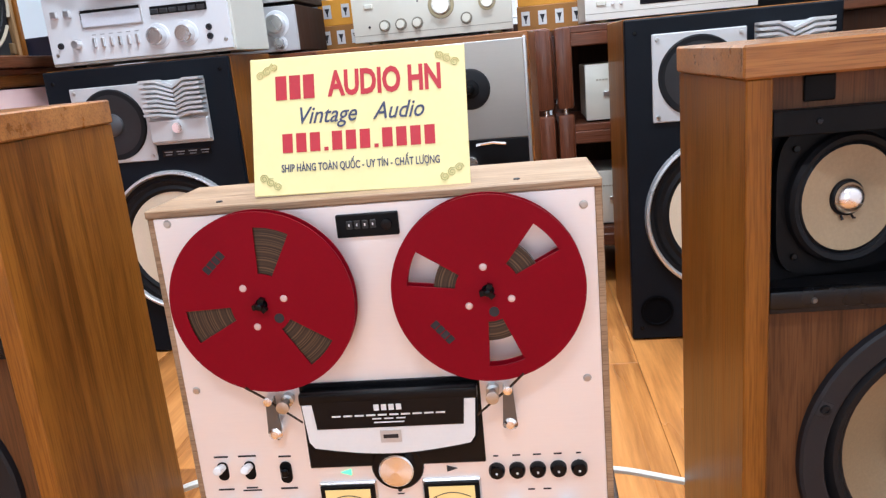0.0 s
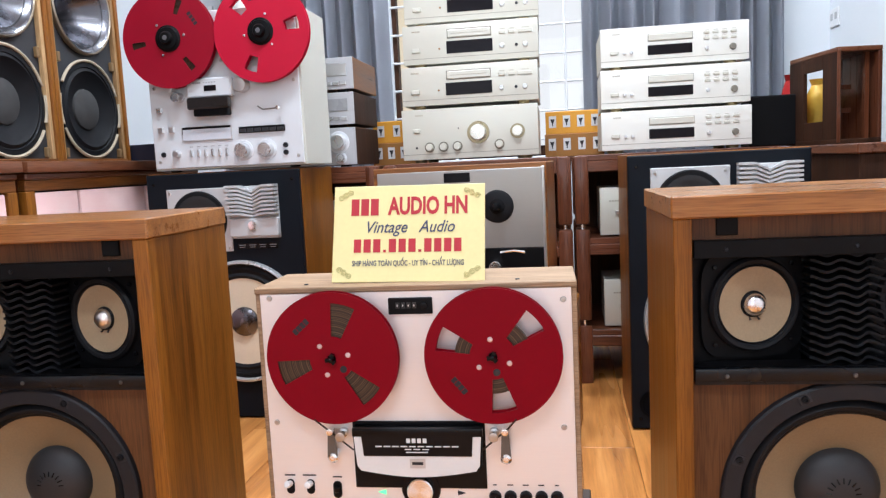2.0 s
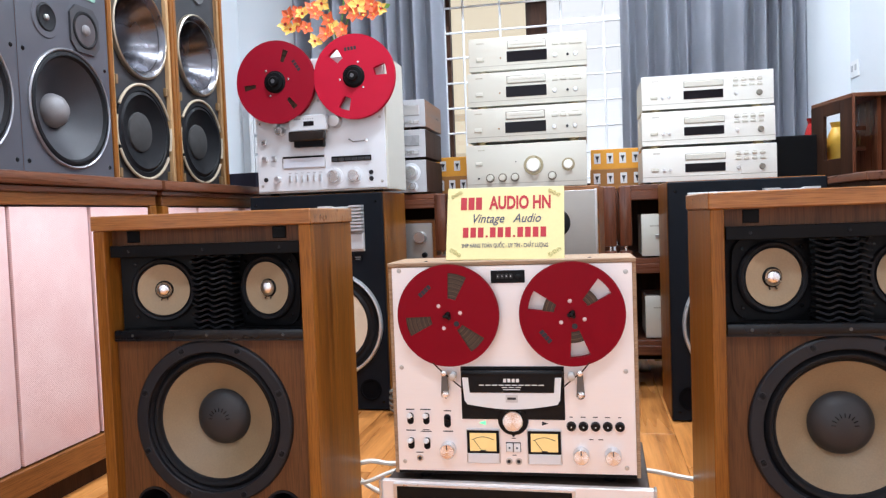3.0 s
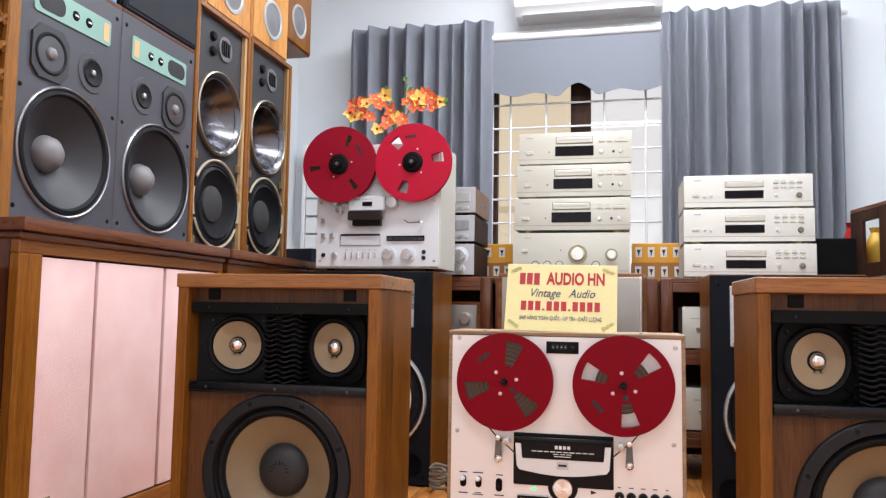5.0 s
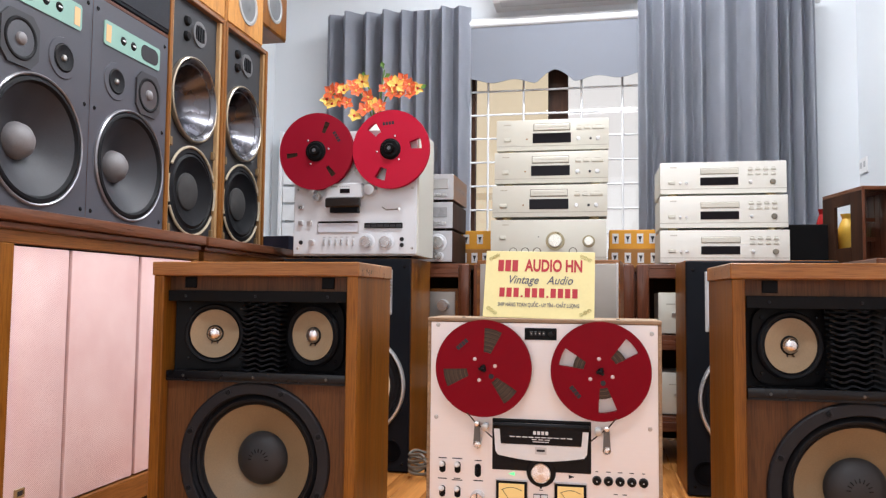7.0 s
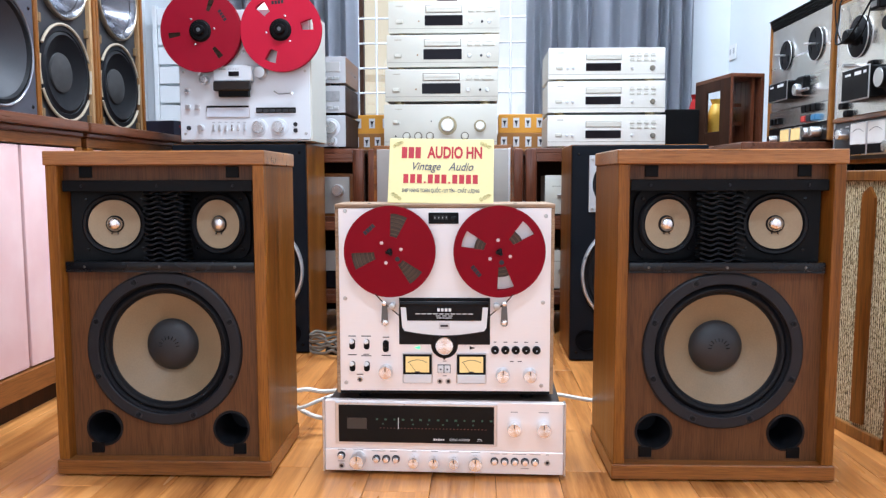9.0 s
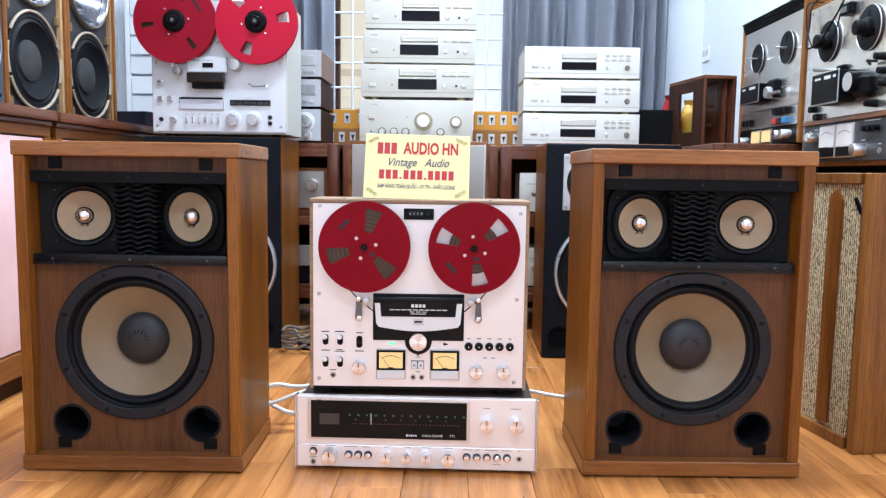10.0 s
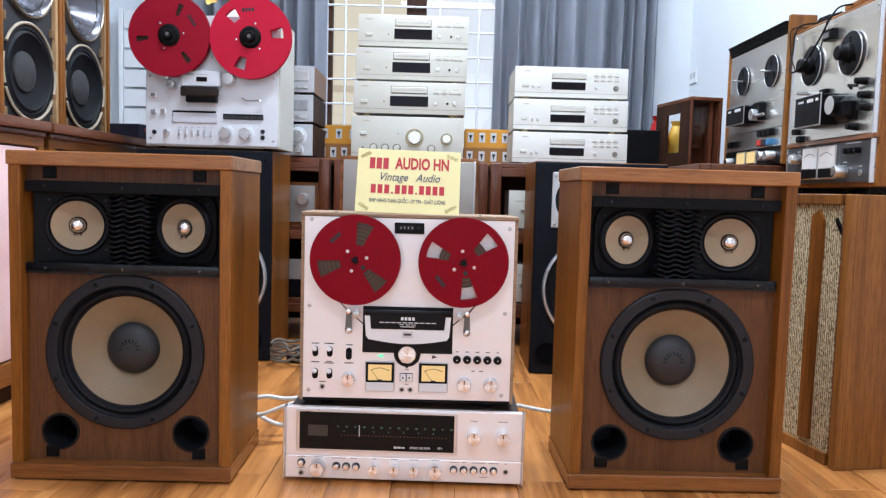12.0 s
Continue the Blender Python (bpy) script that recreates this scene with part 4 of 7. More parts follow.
# ---- reel-to-reel deck on the receiver ----
def front_deck():
    m = pose(0.003, -0.008, 0.165, 0, 0, 1.0)
    dk = thing("tape_deck", "open-reel tape deck, pinkish silver front, walnut case", "tape deck", m)
    H = 0.379
    bm = bm_new()
    box(bm, -0.2165, 0.2165, -0.0018, 0.132, H - 0.006, H + 0.002, 0.0012)
    part("case_top", bm, DECKWOOD, dk)
    for s in (-1, 1):
        part("case_side", box(bm_new(), min(s * 0.2165, s * 0.2095), max(s * 0.2165, s * 0.2095), 0.002, 0.132, 0, H - 0.006, 0.001), DECKWOOD, dk)
    part("case_bottom", box(bm_new(), -0.2095, 0.2095, 0.002, 0.132, 0, 0.007), BLACK, dk)
    part("case_back", box(bm_new(), -0.2095, 0.2095, 0.125, 0.131, 0.007, H - 0.008), BLACK, dk)
    part("front_plate", box(bm_new(), -0.2095, 0.2095, 0.0, 0.006, 0.006, H - 0.0065, 0.0006), PLATE, dk, "pinkish silver front plate")
    for x in (-0.165, 0.165):
        for y in (0.03, 0.11):
            part("foot", lathe(bm_new(), [(0, -0.012), (0.012, -0.012), (0.014, 0), (0, 0)], (x, y, 0), (0, 0, 1), 16), BLACK, dk)
    for x in (-0.15, 0.14):
        part("case_screw", lathe(bm_new(), [(0, 0.0035), (0.003, 0.003), (0.0035, 0.0015)], (x, 0.022, H), (0, 0, 1), 10), INK, dk)
    screws(dk, [(-0.196, 0.367), (0.199, 0.357), (-0.198, 0.193), (0.195, 0.186), (-0.198, 0.022), (0.193, 0.018)], 0, 0.0042)
    # counter
    ct = part("tape_counter", box(bm_new(), -0.031, 0.028, -0.004, 0.002, 0.342, 0.364, 0.0008), BLACK, dk)
    for k in range(4):
        part("digit_wheel", box(bm_new(), -0.021 + 0.0075 * k, -0.0155 + 0.0075 * k, -0.0046, -0.0035, 0.350, 0.358, 0.0004), plain("counter_digit", (0.02, 0.02, 0.02), 0.4), ct)
        part("digit", box(bm_new(), -0.0190 + 0.0075 * k, -0.0179 + 0.0075 * k, -0.0050, -0.0044, 0.3528, 0.3552), PALEINK, ct)
    part("reset_button", lathe(bm_new(), [(0, -0.0075), (0.005, -0.007), (0.0055, -0.003)], (0.017, 0, 0.353), (0, 1, 0), 16), BLACKGLOSS, ct)
    # head block
    hb = part("head_block", box(bm_new(), -0.0905, 0.0905, -0.003, 0.002, 0.101, 0.195, 0.001), BLACKGLOSS, dk)
    arc = [(-0.086, 0.178), (-0.083, 0.138)] + [(-0.078 + 0.156 * k / 16, 0.131 - 0.0085 * math.sin(math.pi * k / 16)) for k in range(17)] + [(0.083, 0.138), (0.086, 0.178)]
    part("cover", prism(bm_new(), list(reversed(arc)), -0.016, -0.003), WHITEPLASTIC, hb, "white curved head cover")
    arc2 = [(-0.0885, 0.181), (-0.0855, 0.136)] + [(-0.080 + 0.160 * k / 16, 0.128 - 0.0085 * math.sin(math.pi * k / 16)) for k in range(17)] + [(0.0855, 0.136), (0.0885, 0.181)]
    part("cover_rim", prism(bm_new(), list(reversed(arc2)), -0.012, -0.0035), BLACK, hb)
    part("name_band", prism(bm_new(), [(-0.073, 0.152), (0.073, 0.152), (0.0755, 0.181), (-0.0755, 0.181)], -0.0172, -0.0155), BLACKGLOSS, hb)
    part("cover_top", box(bm_new(), -0.0885, 0.0885, -0.017, -0.003, 0.178, 0.190, 0.003, 2), BLACKGLOSS, hb)
    bars(hb, [(-0.0112 + 0.0074 * k, 0.1735, 0.0052, 0.0062) for k in range(4)] + [(-0.052 + 0.0115 * k, 0.1655, 0.009, 0.0017) for k in range(10)] + [(-0.012 + 0.012 * k, 0.1615, 0.009, 0.0013) for k in range(3)] + [(0.0, 0.1575, 0.03, 0.0013)], PALEINK, -0.0176)
    part("badge", box(bm_new(), -0.0105, 0.0105, -0.0168, -0.0155, 0.135, 0.148), plain("silver_badge", (0.6, 0.6, 0.6), 0.35, 0.5), hb)
    bars(hb, [(0, 0.1418, 0.015, 0.004)], INK, -0.0172)
    bl2 = part("lever_boss", lathe(bm_new(), [(0, -0.004), (0.0255, -0.004), (0.027, -0.002), (0.027, 0.001)], (0, 0, 0.1), (0, 1, 0), 40), BLACKGLOSS, dk)
    part("function_knob", lathe(bm_new(), [(0, -0.014), (0.0165, -0.0135), (0.0178, -0.012), (0.0185, -0.004)], (0, 0, 0.1), (0, 1, 0), 40), SPUN, bl2, "round spun-metal function knob")
    # tension arms and rollers
    for s in (-1, 1):
        arm = part("tension_arm", prism(bm_new(), [(s * 0.118 - 0.0045, 0.188), (s * 0.118 + 0.0045, 0.188), (s * 0.118 + 0.007, 0.148), (s * 0.118 - 0.007, 0.148)], -0.013, -0.010), ARMGREY, dk)
        part("arm_pivot", lathe(bm_new(), [(0, -0.016), (0.004, -0.0155), (0.0075, -0.012), (0.0075, 0)], (s * 0.118, 0, 0.147), (0, 1, 0), 20), CHROME, arm)
        part("arm_tip", lathe(bm_new(), [(0, -0.022), (0.0045, -0.021), (0.0045, -0.008), (0, -0.008)], (s * 0.118, 0, 0.186), (0, 1, 0), 16), CHROME, arm)
        part("tape_guide", lathe(bm_new(), [(0, -0.024), (0.0065, -0.023), (0.0065, -0.020), (0.0035, -0.019), (0.0035, -0.008), (0.0065, -0.007), (0.0065, 0)], (s * 0.103, 0, 0.180), (0, 1, 0), 20), TINYMETAL, dk)
    for sx in (-1, 1):
        part("tape_run", tube(bm_new(), [(sx * 0.134, -0.03, 0.207), (sx * 0.122, -0.018, 0.190), (sx * 0.105, -0.018, 0.176), (sx * 0.087, -0.016, 0.160)], 0.0012, 4), TAPE, dk)
    # switches and knobs on the left
    for x in (-0.185, -0.156):
        for z in (0.101, 0.056):
            slot = part("switch_slot", prism(bm_new(), rounded(x - 0.0058, x + 0.0058, z - 0.011, z + 0.010, 0.0055), -0.001, 0.001), BLACK, dk)
            part("switch_lever", lathe(bm_new(), [(0, -0.017), (0.0042, -0.016), (0.005, -0.012), (0.004, 0)], (x, 0, z + 0.004), (0, 1, -0.25), 14), WHITEPLASTIC, slot)
    slot = part("switch_slot", prism(bm_new(), rounded(-0.1235, -0.1115, 0.085, 0.109, 0.0055), -0.002, 0.001), BLACK, dk)
    part("switch_lever", box(bm_new(), -0.1215, -0.1135, -0.009, -0.002, 0.094, 0.104, 0.002), BLACKGLOSS, slot)
    knob(dk, -0.1175, 0.046, 0.0145, 0.018, SATIN, cap=COPPERTIP, pointer=INK)
    knob(dk, 0.116, 0.040, 0.0145, 0.018, SATIN, cap=SPUN, pointer=INK)
    knob(dk, 0.170, 0.040, 0.0145, 0.018, SATIN, cap=SPUN, pointer=INK)
    for x, z in ((-0.170, 0.029), (-0.0095, 0.026), (0.0075, 0.026)):
        jk = part("jack", lathe(bm_new(), [(0.003, -0.001), (0.0035, -0.003), (0.0055, -0.003), (0.006, 0)], (x, 0, z), (0, 1, 0), 18), TINYMETAL, dk)
        part("jack_hole", lathe(bm_new(), [(0, -0.0012), (0.0032, -0.0012), (0.0032, 0.001)], (x, 0, z), (0, 1, 0), 14), INK, jk)
    part("record_lamp", lathe(bm_new(), [(0, -0.002), (0.0022, -0.0015), (0.0025, 0)], (-0.0005, 0, 0.072), (0, 1, 0), 10), INK, dk)
    for x in (-0.0075, 0.0055):
        part("record_surround", box(bm_new(), x - 0.0064, x + 0.0064, -0.002, 0, 0.0432, 0.0600), INK, dk)
        part("record_button", box(bm_new(), x - 0.0056, x + 0.0056, -0.006, -0.0015, 0.0442, 0.0590, 0.001), WHITEPLASTIC, dk)
    bars(dk, [(-0.0075, 0.0515, 0.003, 0.003), (0.0055, 0.0515, 0.003, 0.003)], INK, -0.0068)
    for x in (-0.054, 0.0535):
        mt = part("level_meter", box(bm_new(), x - 0.030, x + 0.030, -0.004, 0.001, 0.022, 0.084, 0.0015), SATIN, dk)
        part("meter_bezel", box(bm_new(), x - 0.0285, x + 0.0285, -0.0065, -0.002, 0.041, 0.0815, 0.001), BLACK, mt)
        part("meter_card", box(bm_new(), x - 0.0235, x + 0.0235, -0.0072, -0.005, 0.0455, 0.0775), METER, mt, "warm lit meter face")
        part("meter_label", box(bm_new(), x - 0.0275, x + 0.0275, -0.0058, -0.003, 0.0235, 0.0400, 0.0006), PLATEWHITE, mt)
        bm = bm_new()
        tube(bm, [(x - 0.019 + 0.038 * k / 10, -0.0076, 0.0655 + 0.0055 * math.sin(math.pi * k / 10)) for k in range(11)], 0.0005, 4)
        tube(bm, [(x - 0.017, -0.0078, 0.0665), (x - 0.003, -0.0078, 0.047)], 0.0004, 4)
        box(bm, x - 0.005, x + 0.005, -0.0078, -0.0070, 0.0455, 0.0475)
        part("meter_scale", bm, INK, mt)
    part("direction_lamp", prism(bm_new(), [(-0.049, 0.0905), (-0.049, 0.0975), (-0.060, 0.094)], -0.001, 0.001), GREENLAMP, dk, "lit green direction lamp")
    part("direction_mark", prism(bm_new(), [(0.050, 0.0905), (0.050, 0.0975), (0.061, 0.094)], -0.001, 0.001), INK, dk)
    for k in range(5):
        x = 0.1005 + 0.0206 * k
        pb = part("push_button", lathe(bm_new(), [(0, -0.008), (0.0065, -0.0075), (0.0080, -0.005), (0.0085, 0)], (x, 0, 0.090), (0, 1, 0), 22), BLACKGLOSS, dk)
        part("button_dot", lathe(bm_new(), [(0, -0.0088), (0.0012, -0.0086), (0.0012, -0.007)], (x, 0, 0.090), (0, 1, 0), 8), PALEINK, pb)
    bars(dk, [(-0.185, 0.117, 0.015, 0.0018), (-0.157, 0.117, 0.019, 0.0018), (-0.117, 0.115, 0.013, 0.0018), (-0.185, 0.079, 0.017, 0.0018), (-0.157, 0.080, 0.012, 0.0015), (-0.157, 0.077, 0.020, 0.0015), (-0.117, 0.078, 0.018, 0.0018), (-0.170, 0.039, 0.013, 0.0015)]
         + [(0.1005 + 0.0206 * k, 0.106, 0.008 if k % 4 else 0.005, 0.0015) for k in range(5)] + [(0.134, 0.067, 0.007, 0.0015), (0.150, 0.067, 0.008, 0.0015), (0, 0.067, 0.007, 0.0012), (0, 0.037, 0.008, 0.0012)], INK)
    return dk


front_deck()
small_reel(pose(-0.1025, -0.030, 0.454, 0, 0, 1.0), (75, 195, 315), 0.0815, "red open tape reel full of brown tape")
small_reel(pose(0.1105, -0.026, 0.454, 0, 0, 1.0), (40, 160, 280), 0.0495, "red open tape reel half full of tape", 180)


# ---- receiver ----
def receiver():
    rc = thing("stereo_receiver", "silver stereo receiver with smoked dial window", "receiver", pose(0.0005, -0.025, 0, 0, 0, -0.9))
    part("case", box(bm_new(), -0.232, 0.232, 0.012, 0.28, 0.012, 0.152, 0.002), plain("dark_brown_case_vinyl", (0.055, 0.038, 0.030), 0.45, 0, 0.12, 400, 12, 0.2), rc)
    part("front_panel", box(bm_new(), -0.2385, 0.2385, 0, 0.016, 0.008, 0.0535, 0.0015), PLATE, rc, "pinkish silver lower front")
    part("upper_panel", box(bm_new(), -0.2385, 0.2385, 0.002, 0.016, 0.0535, 0.1535, 0.0015), PLATE, rc)
    for s in (-1, 1):
        part("end_cheek", box(bm_new(), min(s * 0.2385, s * 0.243), max(s * 0.2385, s * 0.243), -0.003, 0.02, 0.007, 0.1545, 0.001), SATIN, rc)
        for y in (0.03, 0.25):
            part("foot", lathe(bm_new(), [(0, 0), (0.013, 0), (0.015, 0.012), (0, 0.012)], (s * 0.18, y, 0), (0, 0, 1), 14), BLACK, rc)
    dl = part("dial_frame", box(bm_new(), -0.2165, 0.1075, -0.003, 0.004, 0.065, 0.150, 0.001), SATIN, rc)
    part("dial_glass", box(bm_new(), -0.2095, 0.1015, -0.0042, -0.001, 0.0695, 0.1455, 0.0006), DIALGLASS, dl, "smoked dial glass")
    part("tuning_meter", box(bm_new(), -0.192, -0.153, -0.0047, -0.004, 0.097, 0.119), plain("dim_meter", (0.045, 0.038, 0.032), 0.3), dl)
    bars(dl, [(-0.132 + 0.0175 * k, 0.117, 0.0034 + 0.0016 * (k % 2), 0.0034) for k in range(14)] + [(-0.120 + 0.030 * k, 0.108, 0.003, 0.0024) for k in range(7)], GREENMARK, -0.0048, "dial_marks")
    bars(dl, [(-0.125 + 0.007 * k, 0.0995, 0.0028, 0.0011) for k in range(31)], plain("dim_red_marks", (0.16, 0.05, 0.035), 0.5), -0.0048, "dial_scale")
    part("dial_pointer", box(bm_new(), -0.0896, -0.0884, -0.0052, -0.0042, 0.098, 0.121), PALEINK, dl)
    bars(dl, [(-0.017 + 0.0045 * k, 0.0775, 0.0034, 0.0044 if k in (0, 2) else 0.003) for k in range(5)], PALEINK, -0.0048, "maker_mark")
    lettering("panel_words", "STEREO RECEIVER", 0.0060, PALEINK, dl, 0.0335, -0.0047, 0.0775, squeeze=0.85)
    lettering("panel_number", "771", 0.0072, PALEINK, dl, 0.0735, -0.0047, 0.0775)
    for x in (0.141, 0.199):
        knob(rc, x, 0.104, 0.0150, 0.022, CHROME, y=0.002, cap=SPUN, pointer=INK)
    knob(rc, -0.171, 0.0335, 0.0160, 0.024, SATIN, cap=SPUN, pointer=INK)
    for x in (-0.058, -0.0175, 0.022):
        knob(rc, x, 0.0335, 0.0115, 0.022, CHROME, cap=SPUN, pointer=INK)
    knob(rc, 0.065, 0.0335, 0.0145, 0.024, CHROME, cap=SPUN, pointer=INK)
    for x, z in [(-0.2055, 0.040)] + [(-0.1345 + 0.0198 * k, 0.0345) for k in range(3)] + [(0.1025 + 0.0201 * k, 0.0345) for k in range(5)]:
        pb = part("push_button", lathe(bm_new(), [(0, -0.011), (0.0048, -0.0105), (0.0058, -0.009), (0.006, 0)], (x, 0, z), (0, 1, 0), 20), CHROME, rc)
        part("button_ring", lathe(bm_new(), [(0.0062, -0.0035), (0.0078, -0.003), (0.008, 0)], (x, 0, z), (0, 1, 0), 20), INK, pb)
    for x, z in ((-0.2055, 0.0185), (0.207, 0.0335)):
        jk = part("jack", lathe(bm_new(), [(0.0032, -0.001), (0.0036, -0.003), (0.0055, -0.003), (0.006, 0)], (x, 0, z), (0, 1, 0), 16), TINYMETAL, rc)
        part("jack_hole", lathe(bm_new(), [(0, -0.0012), (0.0034, -0.0012), (0.0034, 0.001)], (x, 0, z), (0, 1, 0), 12), INK, jk)
    bars(rc, [(-0.205, 0.0515, 0.016, 0.0013), (-0.171, 0.0518, 0.02, 0.0013), (-0.13, 0.0505, 0.028, 0.0013), (-0.1, 0.0505, 0.014, 0.0013), (-0.058, 0.0515, 0.009, 0.0013), (-0.0175, 0.0515, 0.014, 0.0013), (0.022, 0.0515, 0.018, 0.0013), (0.065, 0.0518, 0.017, 0.0013), (0.104, 0.0495, 0.018, 0.0013), (0.123, 0.0495, 0.010, 0.0013), (0.152, 0.0495, 0.027, 0.0013), (0.183, 0.0495, 0.021, 0.0013), (0.207, 0.0495, 0.006, 0.0013), (-0.2055, 0.028, 0.014, 0.0012), (0.163, 0.0205, 0.016, 0.0012)], plain("grey_print", (0.35, 0.31, 0.30), 0.6))
    bars(rc, [(0.141, 0.1345, 0.014, 0.0014), (0.199, 0.1345, 0.02, 0.0014)], plain("grey_print_upper", (0.35, 0.31, 0.30), 0.6), 0.0014)


receiver()


# ---- yellow card on the deck ----
def shop_card():
    m = pose(-0.006, 0.014, 0.5464, -17, 0.9, 0.6)
    cd = thing("shop_card", "yellow printed shop card leaning on the tape deck", "sign", m)
    W, H = 0.211, 0.135
    part("board", box(bm_new(), -W / 2, W / 2, 0, 0.0025, 0, H, 0.0006), CARD, cd)
    part("prop", prism(bm_new(), [(-0.02, 0.0), (0.02, 0.0), (0.012, 0.07), (-0.012, 0.07)], 0.0025, 0.008), CARD, cd)
    # first word: plain letter-sized blocks
    for k in range(3):
        part("name_block", box(bm_new(), -0.0805 + 0.0138 * k, -0.0695 + 0.0138 * k, -0.0005, 0.0002, 0.093, 0.1165), REDINK, cd)
    lettering("heading", "AUDIO HN", 0.0335, REDINK, cd, 0.0275, -0.0003, 0.1045, squeeze=0.66, bold=0.034)
    lettering("script_line", "Vintage   Audio", 0.0235, NAVYINK, cd, 0.001, -0.0003, 0.0755, shear=0.35, squeeze=0.85, bold=0.004)
    for x in (0, 1, 2, 3.6, 4.6, 5.6, 7.2, 8.2, 9.2, 10.2):
        part("number_block", box(bm_new(), -0.0755 + 0.01365 * x, -0.0655 + 0.01365 * x, -0.0005, 0.0002, 0.041, 0.0595), REDINK, cd)
    for x in (2.95, 6.55):
        part("number_dot", box(bm_new(), -0.0745 + 0.01365 * x, -0.0705 + 0.01365 * x, -0.0005, 0.0002, 0.041, 0.0445), REDINK, cd)
    lettering("small_line", "SHIP HÀNG TOÀN QUỐC - UY TÍN - CHẤT LƯỢNG", 0.0105, NAVYINK, cd, 0.0, -0.0003, 0.0255, squeeze=0.64, bold=0.012)
    for sx in (-1, 1):
        for cz, sz in ((0.0, 1), (H, -1)):
            bm = bm_new()
            for q in range(3):
                c = (sx * (W / 2 - 0.010 - 0.007 * q), cz + sz * (0.009 + 0.004 * (2 - q)))
                tube(bm, [(c[0] + 0.0045 * (1 - k / 16) * math.cos(0.9 * k + q), -0.0004, c[1] + 0.0045 * (1 - k / 16) * math.sin(0.9 * k + q)) for k in range(13)], 0.0004, 4)
            part("corner_scroll", bm, OLIVEINK, cd)


shop_card()


# ---- big black-fronted loudspeakers of the back row ----
def big_speaker(m, label, W, H, mid_x, lens_x, woof_x, port_x):
    sp = thing("loudspeaker", label, "loudspeaker", m, "black-fronted loudspeakers of the back row")
    D = 0.30
    part("cabinet", box(bm_new(), -W / 2, W / 2, 0.018, D, 0.004, H, 0.002), WALNUT, sp, "walnut veneered cabinet")
    part("cabinet_foot", box(bm_new(), -W / 2 + 0.02, W / 2 - 0.02, 0.04, D - 0.02, 0, 0.005), BLACK, sp)
    part("baffle", box(bm_new(), -W / 2 + 0.001, W / 2 - 0.001, 0, 0.018, 0.004, H - 0.002, 0.003), NAVY, sp, "blue-black front baffle")
    mz = 0.577
    mp = part("midrange", box(bm_new(), mid_x - 0.094, mid_x + 0.094, -0.005, 0.001, mz - 0.090, mz + 0.090, 0.002), SILVERLENS, sp, "square silver midrange plate")
    part("midrange_ring", lathe(bm_new(), [(0.068, 0.004), (0.070, -0.008), (0.080, -0.0085), (0.083, -0.004)], (mid_x, -0.001, mz), (0, 1, 0), 40), RUBBER, mp)
    part("midrange_cone", lathe(bm_new(), [(0.070, -0.0075), (0.060, -0.0085), (0.052, -0.007), (0.030, -0.0062), (0.026, -0.0060)], (mid_x, -0.001, mz), (0, 1, 0), 40), plain("black_paper_cone", (0.011, 0.011, 0.013), 0.55, 0, 0.2, 250, 14, 0.2), mp)
    part("midrange_dome", lathe(bm_new(), [(0.027, -0.0055), (0.025, -0.011), (0.016, -0.016), (0, -0.018)], (mid_x, -0.001, mz), (0, 1, 0), 30), plain("dark_dome", (0.06, 0.06, 0.065), 0.4), mp)
    for sx in (-1, 1):
        for sz in (-1, 1):
            part("screw", lathe(bm_new(), [(0, -0.0085), (0.004, -0.008), (0.005, -0.004)], (mid_x + sx * 0.083, 0, mz + sz * 0.079), (0, 1, 0), 10), TINYMETAL, mp)
    # silver lens of stacked plates with a notch in the middle
    ln = part("acoustic_lens", box(bm_new(), lens_x - 0.071, lens_x + 0.071, -0.006, 0.001, 0.522, 0.668, 0.002), SILVERLENS, sp, "stacked silver acoustic lens")
    for k in range(8):
        dip = -0.008 - 0.0012 * k
        bm = slab(bm_new(), [(lens_x - 0.072, -0.036), (lens_x - 0.034, -0.036), (lens_x, -0.020), (lens_x, -0.004), (lens_x - 0.034, -0.004), (lens_x - 0.072, -0.004)], 0, 0.0055)
        slab(bm, [(lens_x, -0.020), (lens_x + 0.034, -0.036), (lens_x + 0.072, -0.036), (lens_x + 0.072, -0.004), (lens_x + 0.034, -0.004), (lens_x, -0.004)], 0, 0.0055)
        for v in bm.verts:
            v.co.z += 0.590 + 0.0108 * k + dip * max(0.0, 1 - abs(v.co.x - lens_x) / 0.034)
        part("lens_plate", bm, SILVERLENS, ln)
    tb = part("tweeter_block", box(bm_new(), lens_x - 0.072, lens_x + 0.072, -0.022, -0.005, 0.528, 0.580, 0.003), SILVERLENS, ln)
    part("tweeter_boss", lathe(bm_new(), [(0, -0.032), (0.012, -0.031), (0.014, -0.022)], (lens_x, 0, 0.560), (0, 1, 0), 20), CHROME, tb)
    part("tweeter_label", box(bm_new(), lens_x - 0.06, lens_x + 0.06, -0.0012, 0.001, 0.492, 0.508), BLACKGLOSS, sp)
    bars(sp, [(lens_x - 0.045 + 0.03 * k, 0.503, 0.02, 0.0025) for k in range(4)] + [(lens_x - 0.045 + 0.03 * k, 0.497, 0.016, 0.002) for k in range(4)], plain("grey_lettering", (0.25, 0.25, 0.26), 0.6), -0.0018)
    # woofer with a bright rim
    wz = 0.285
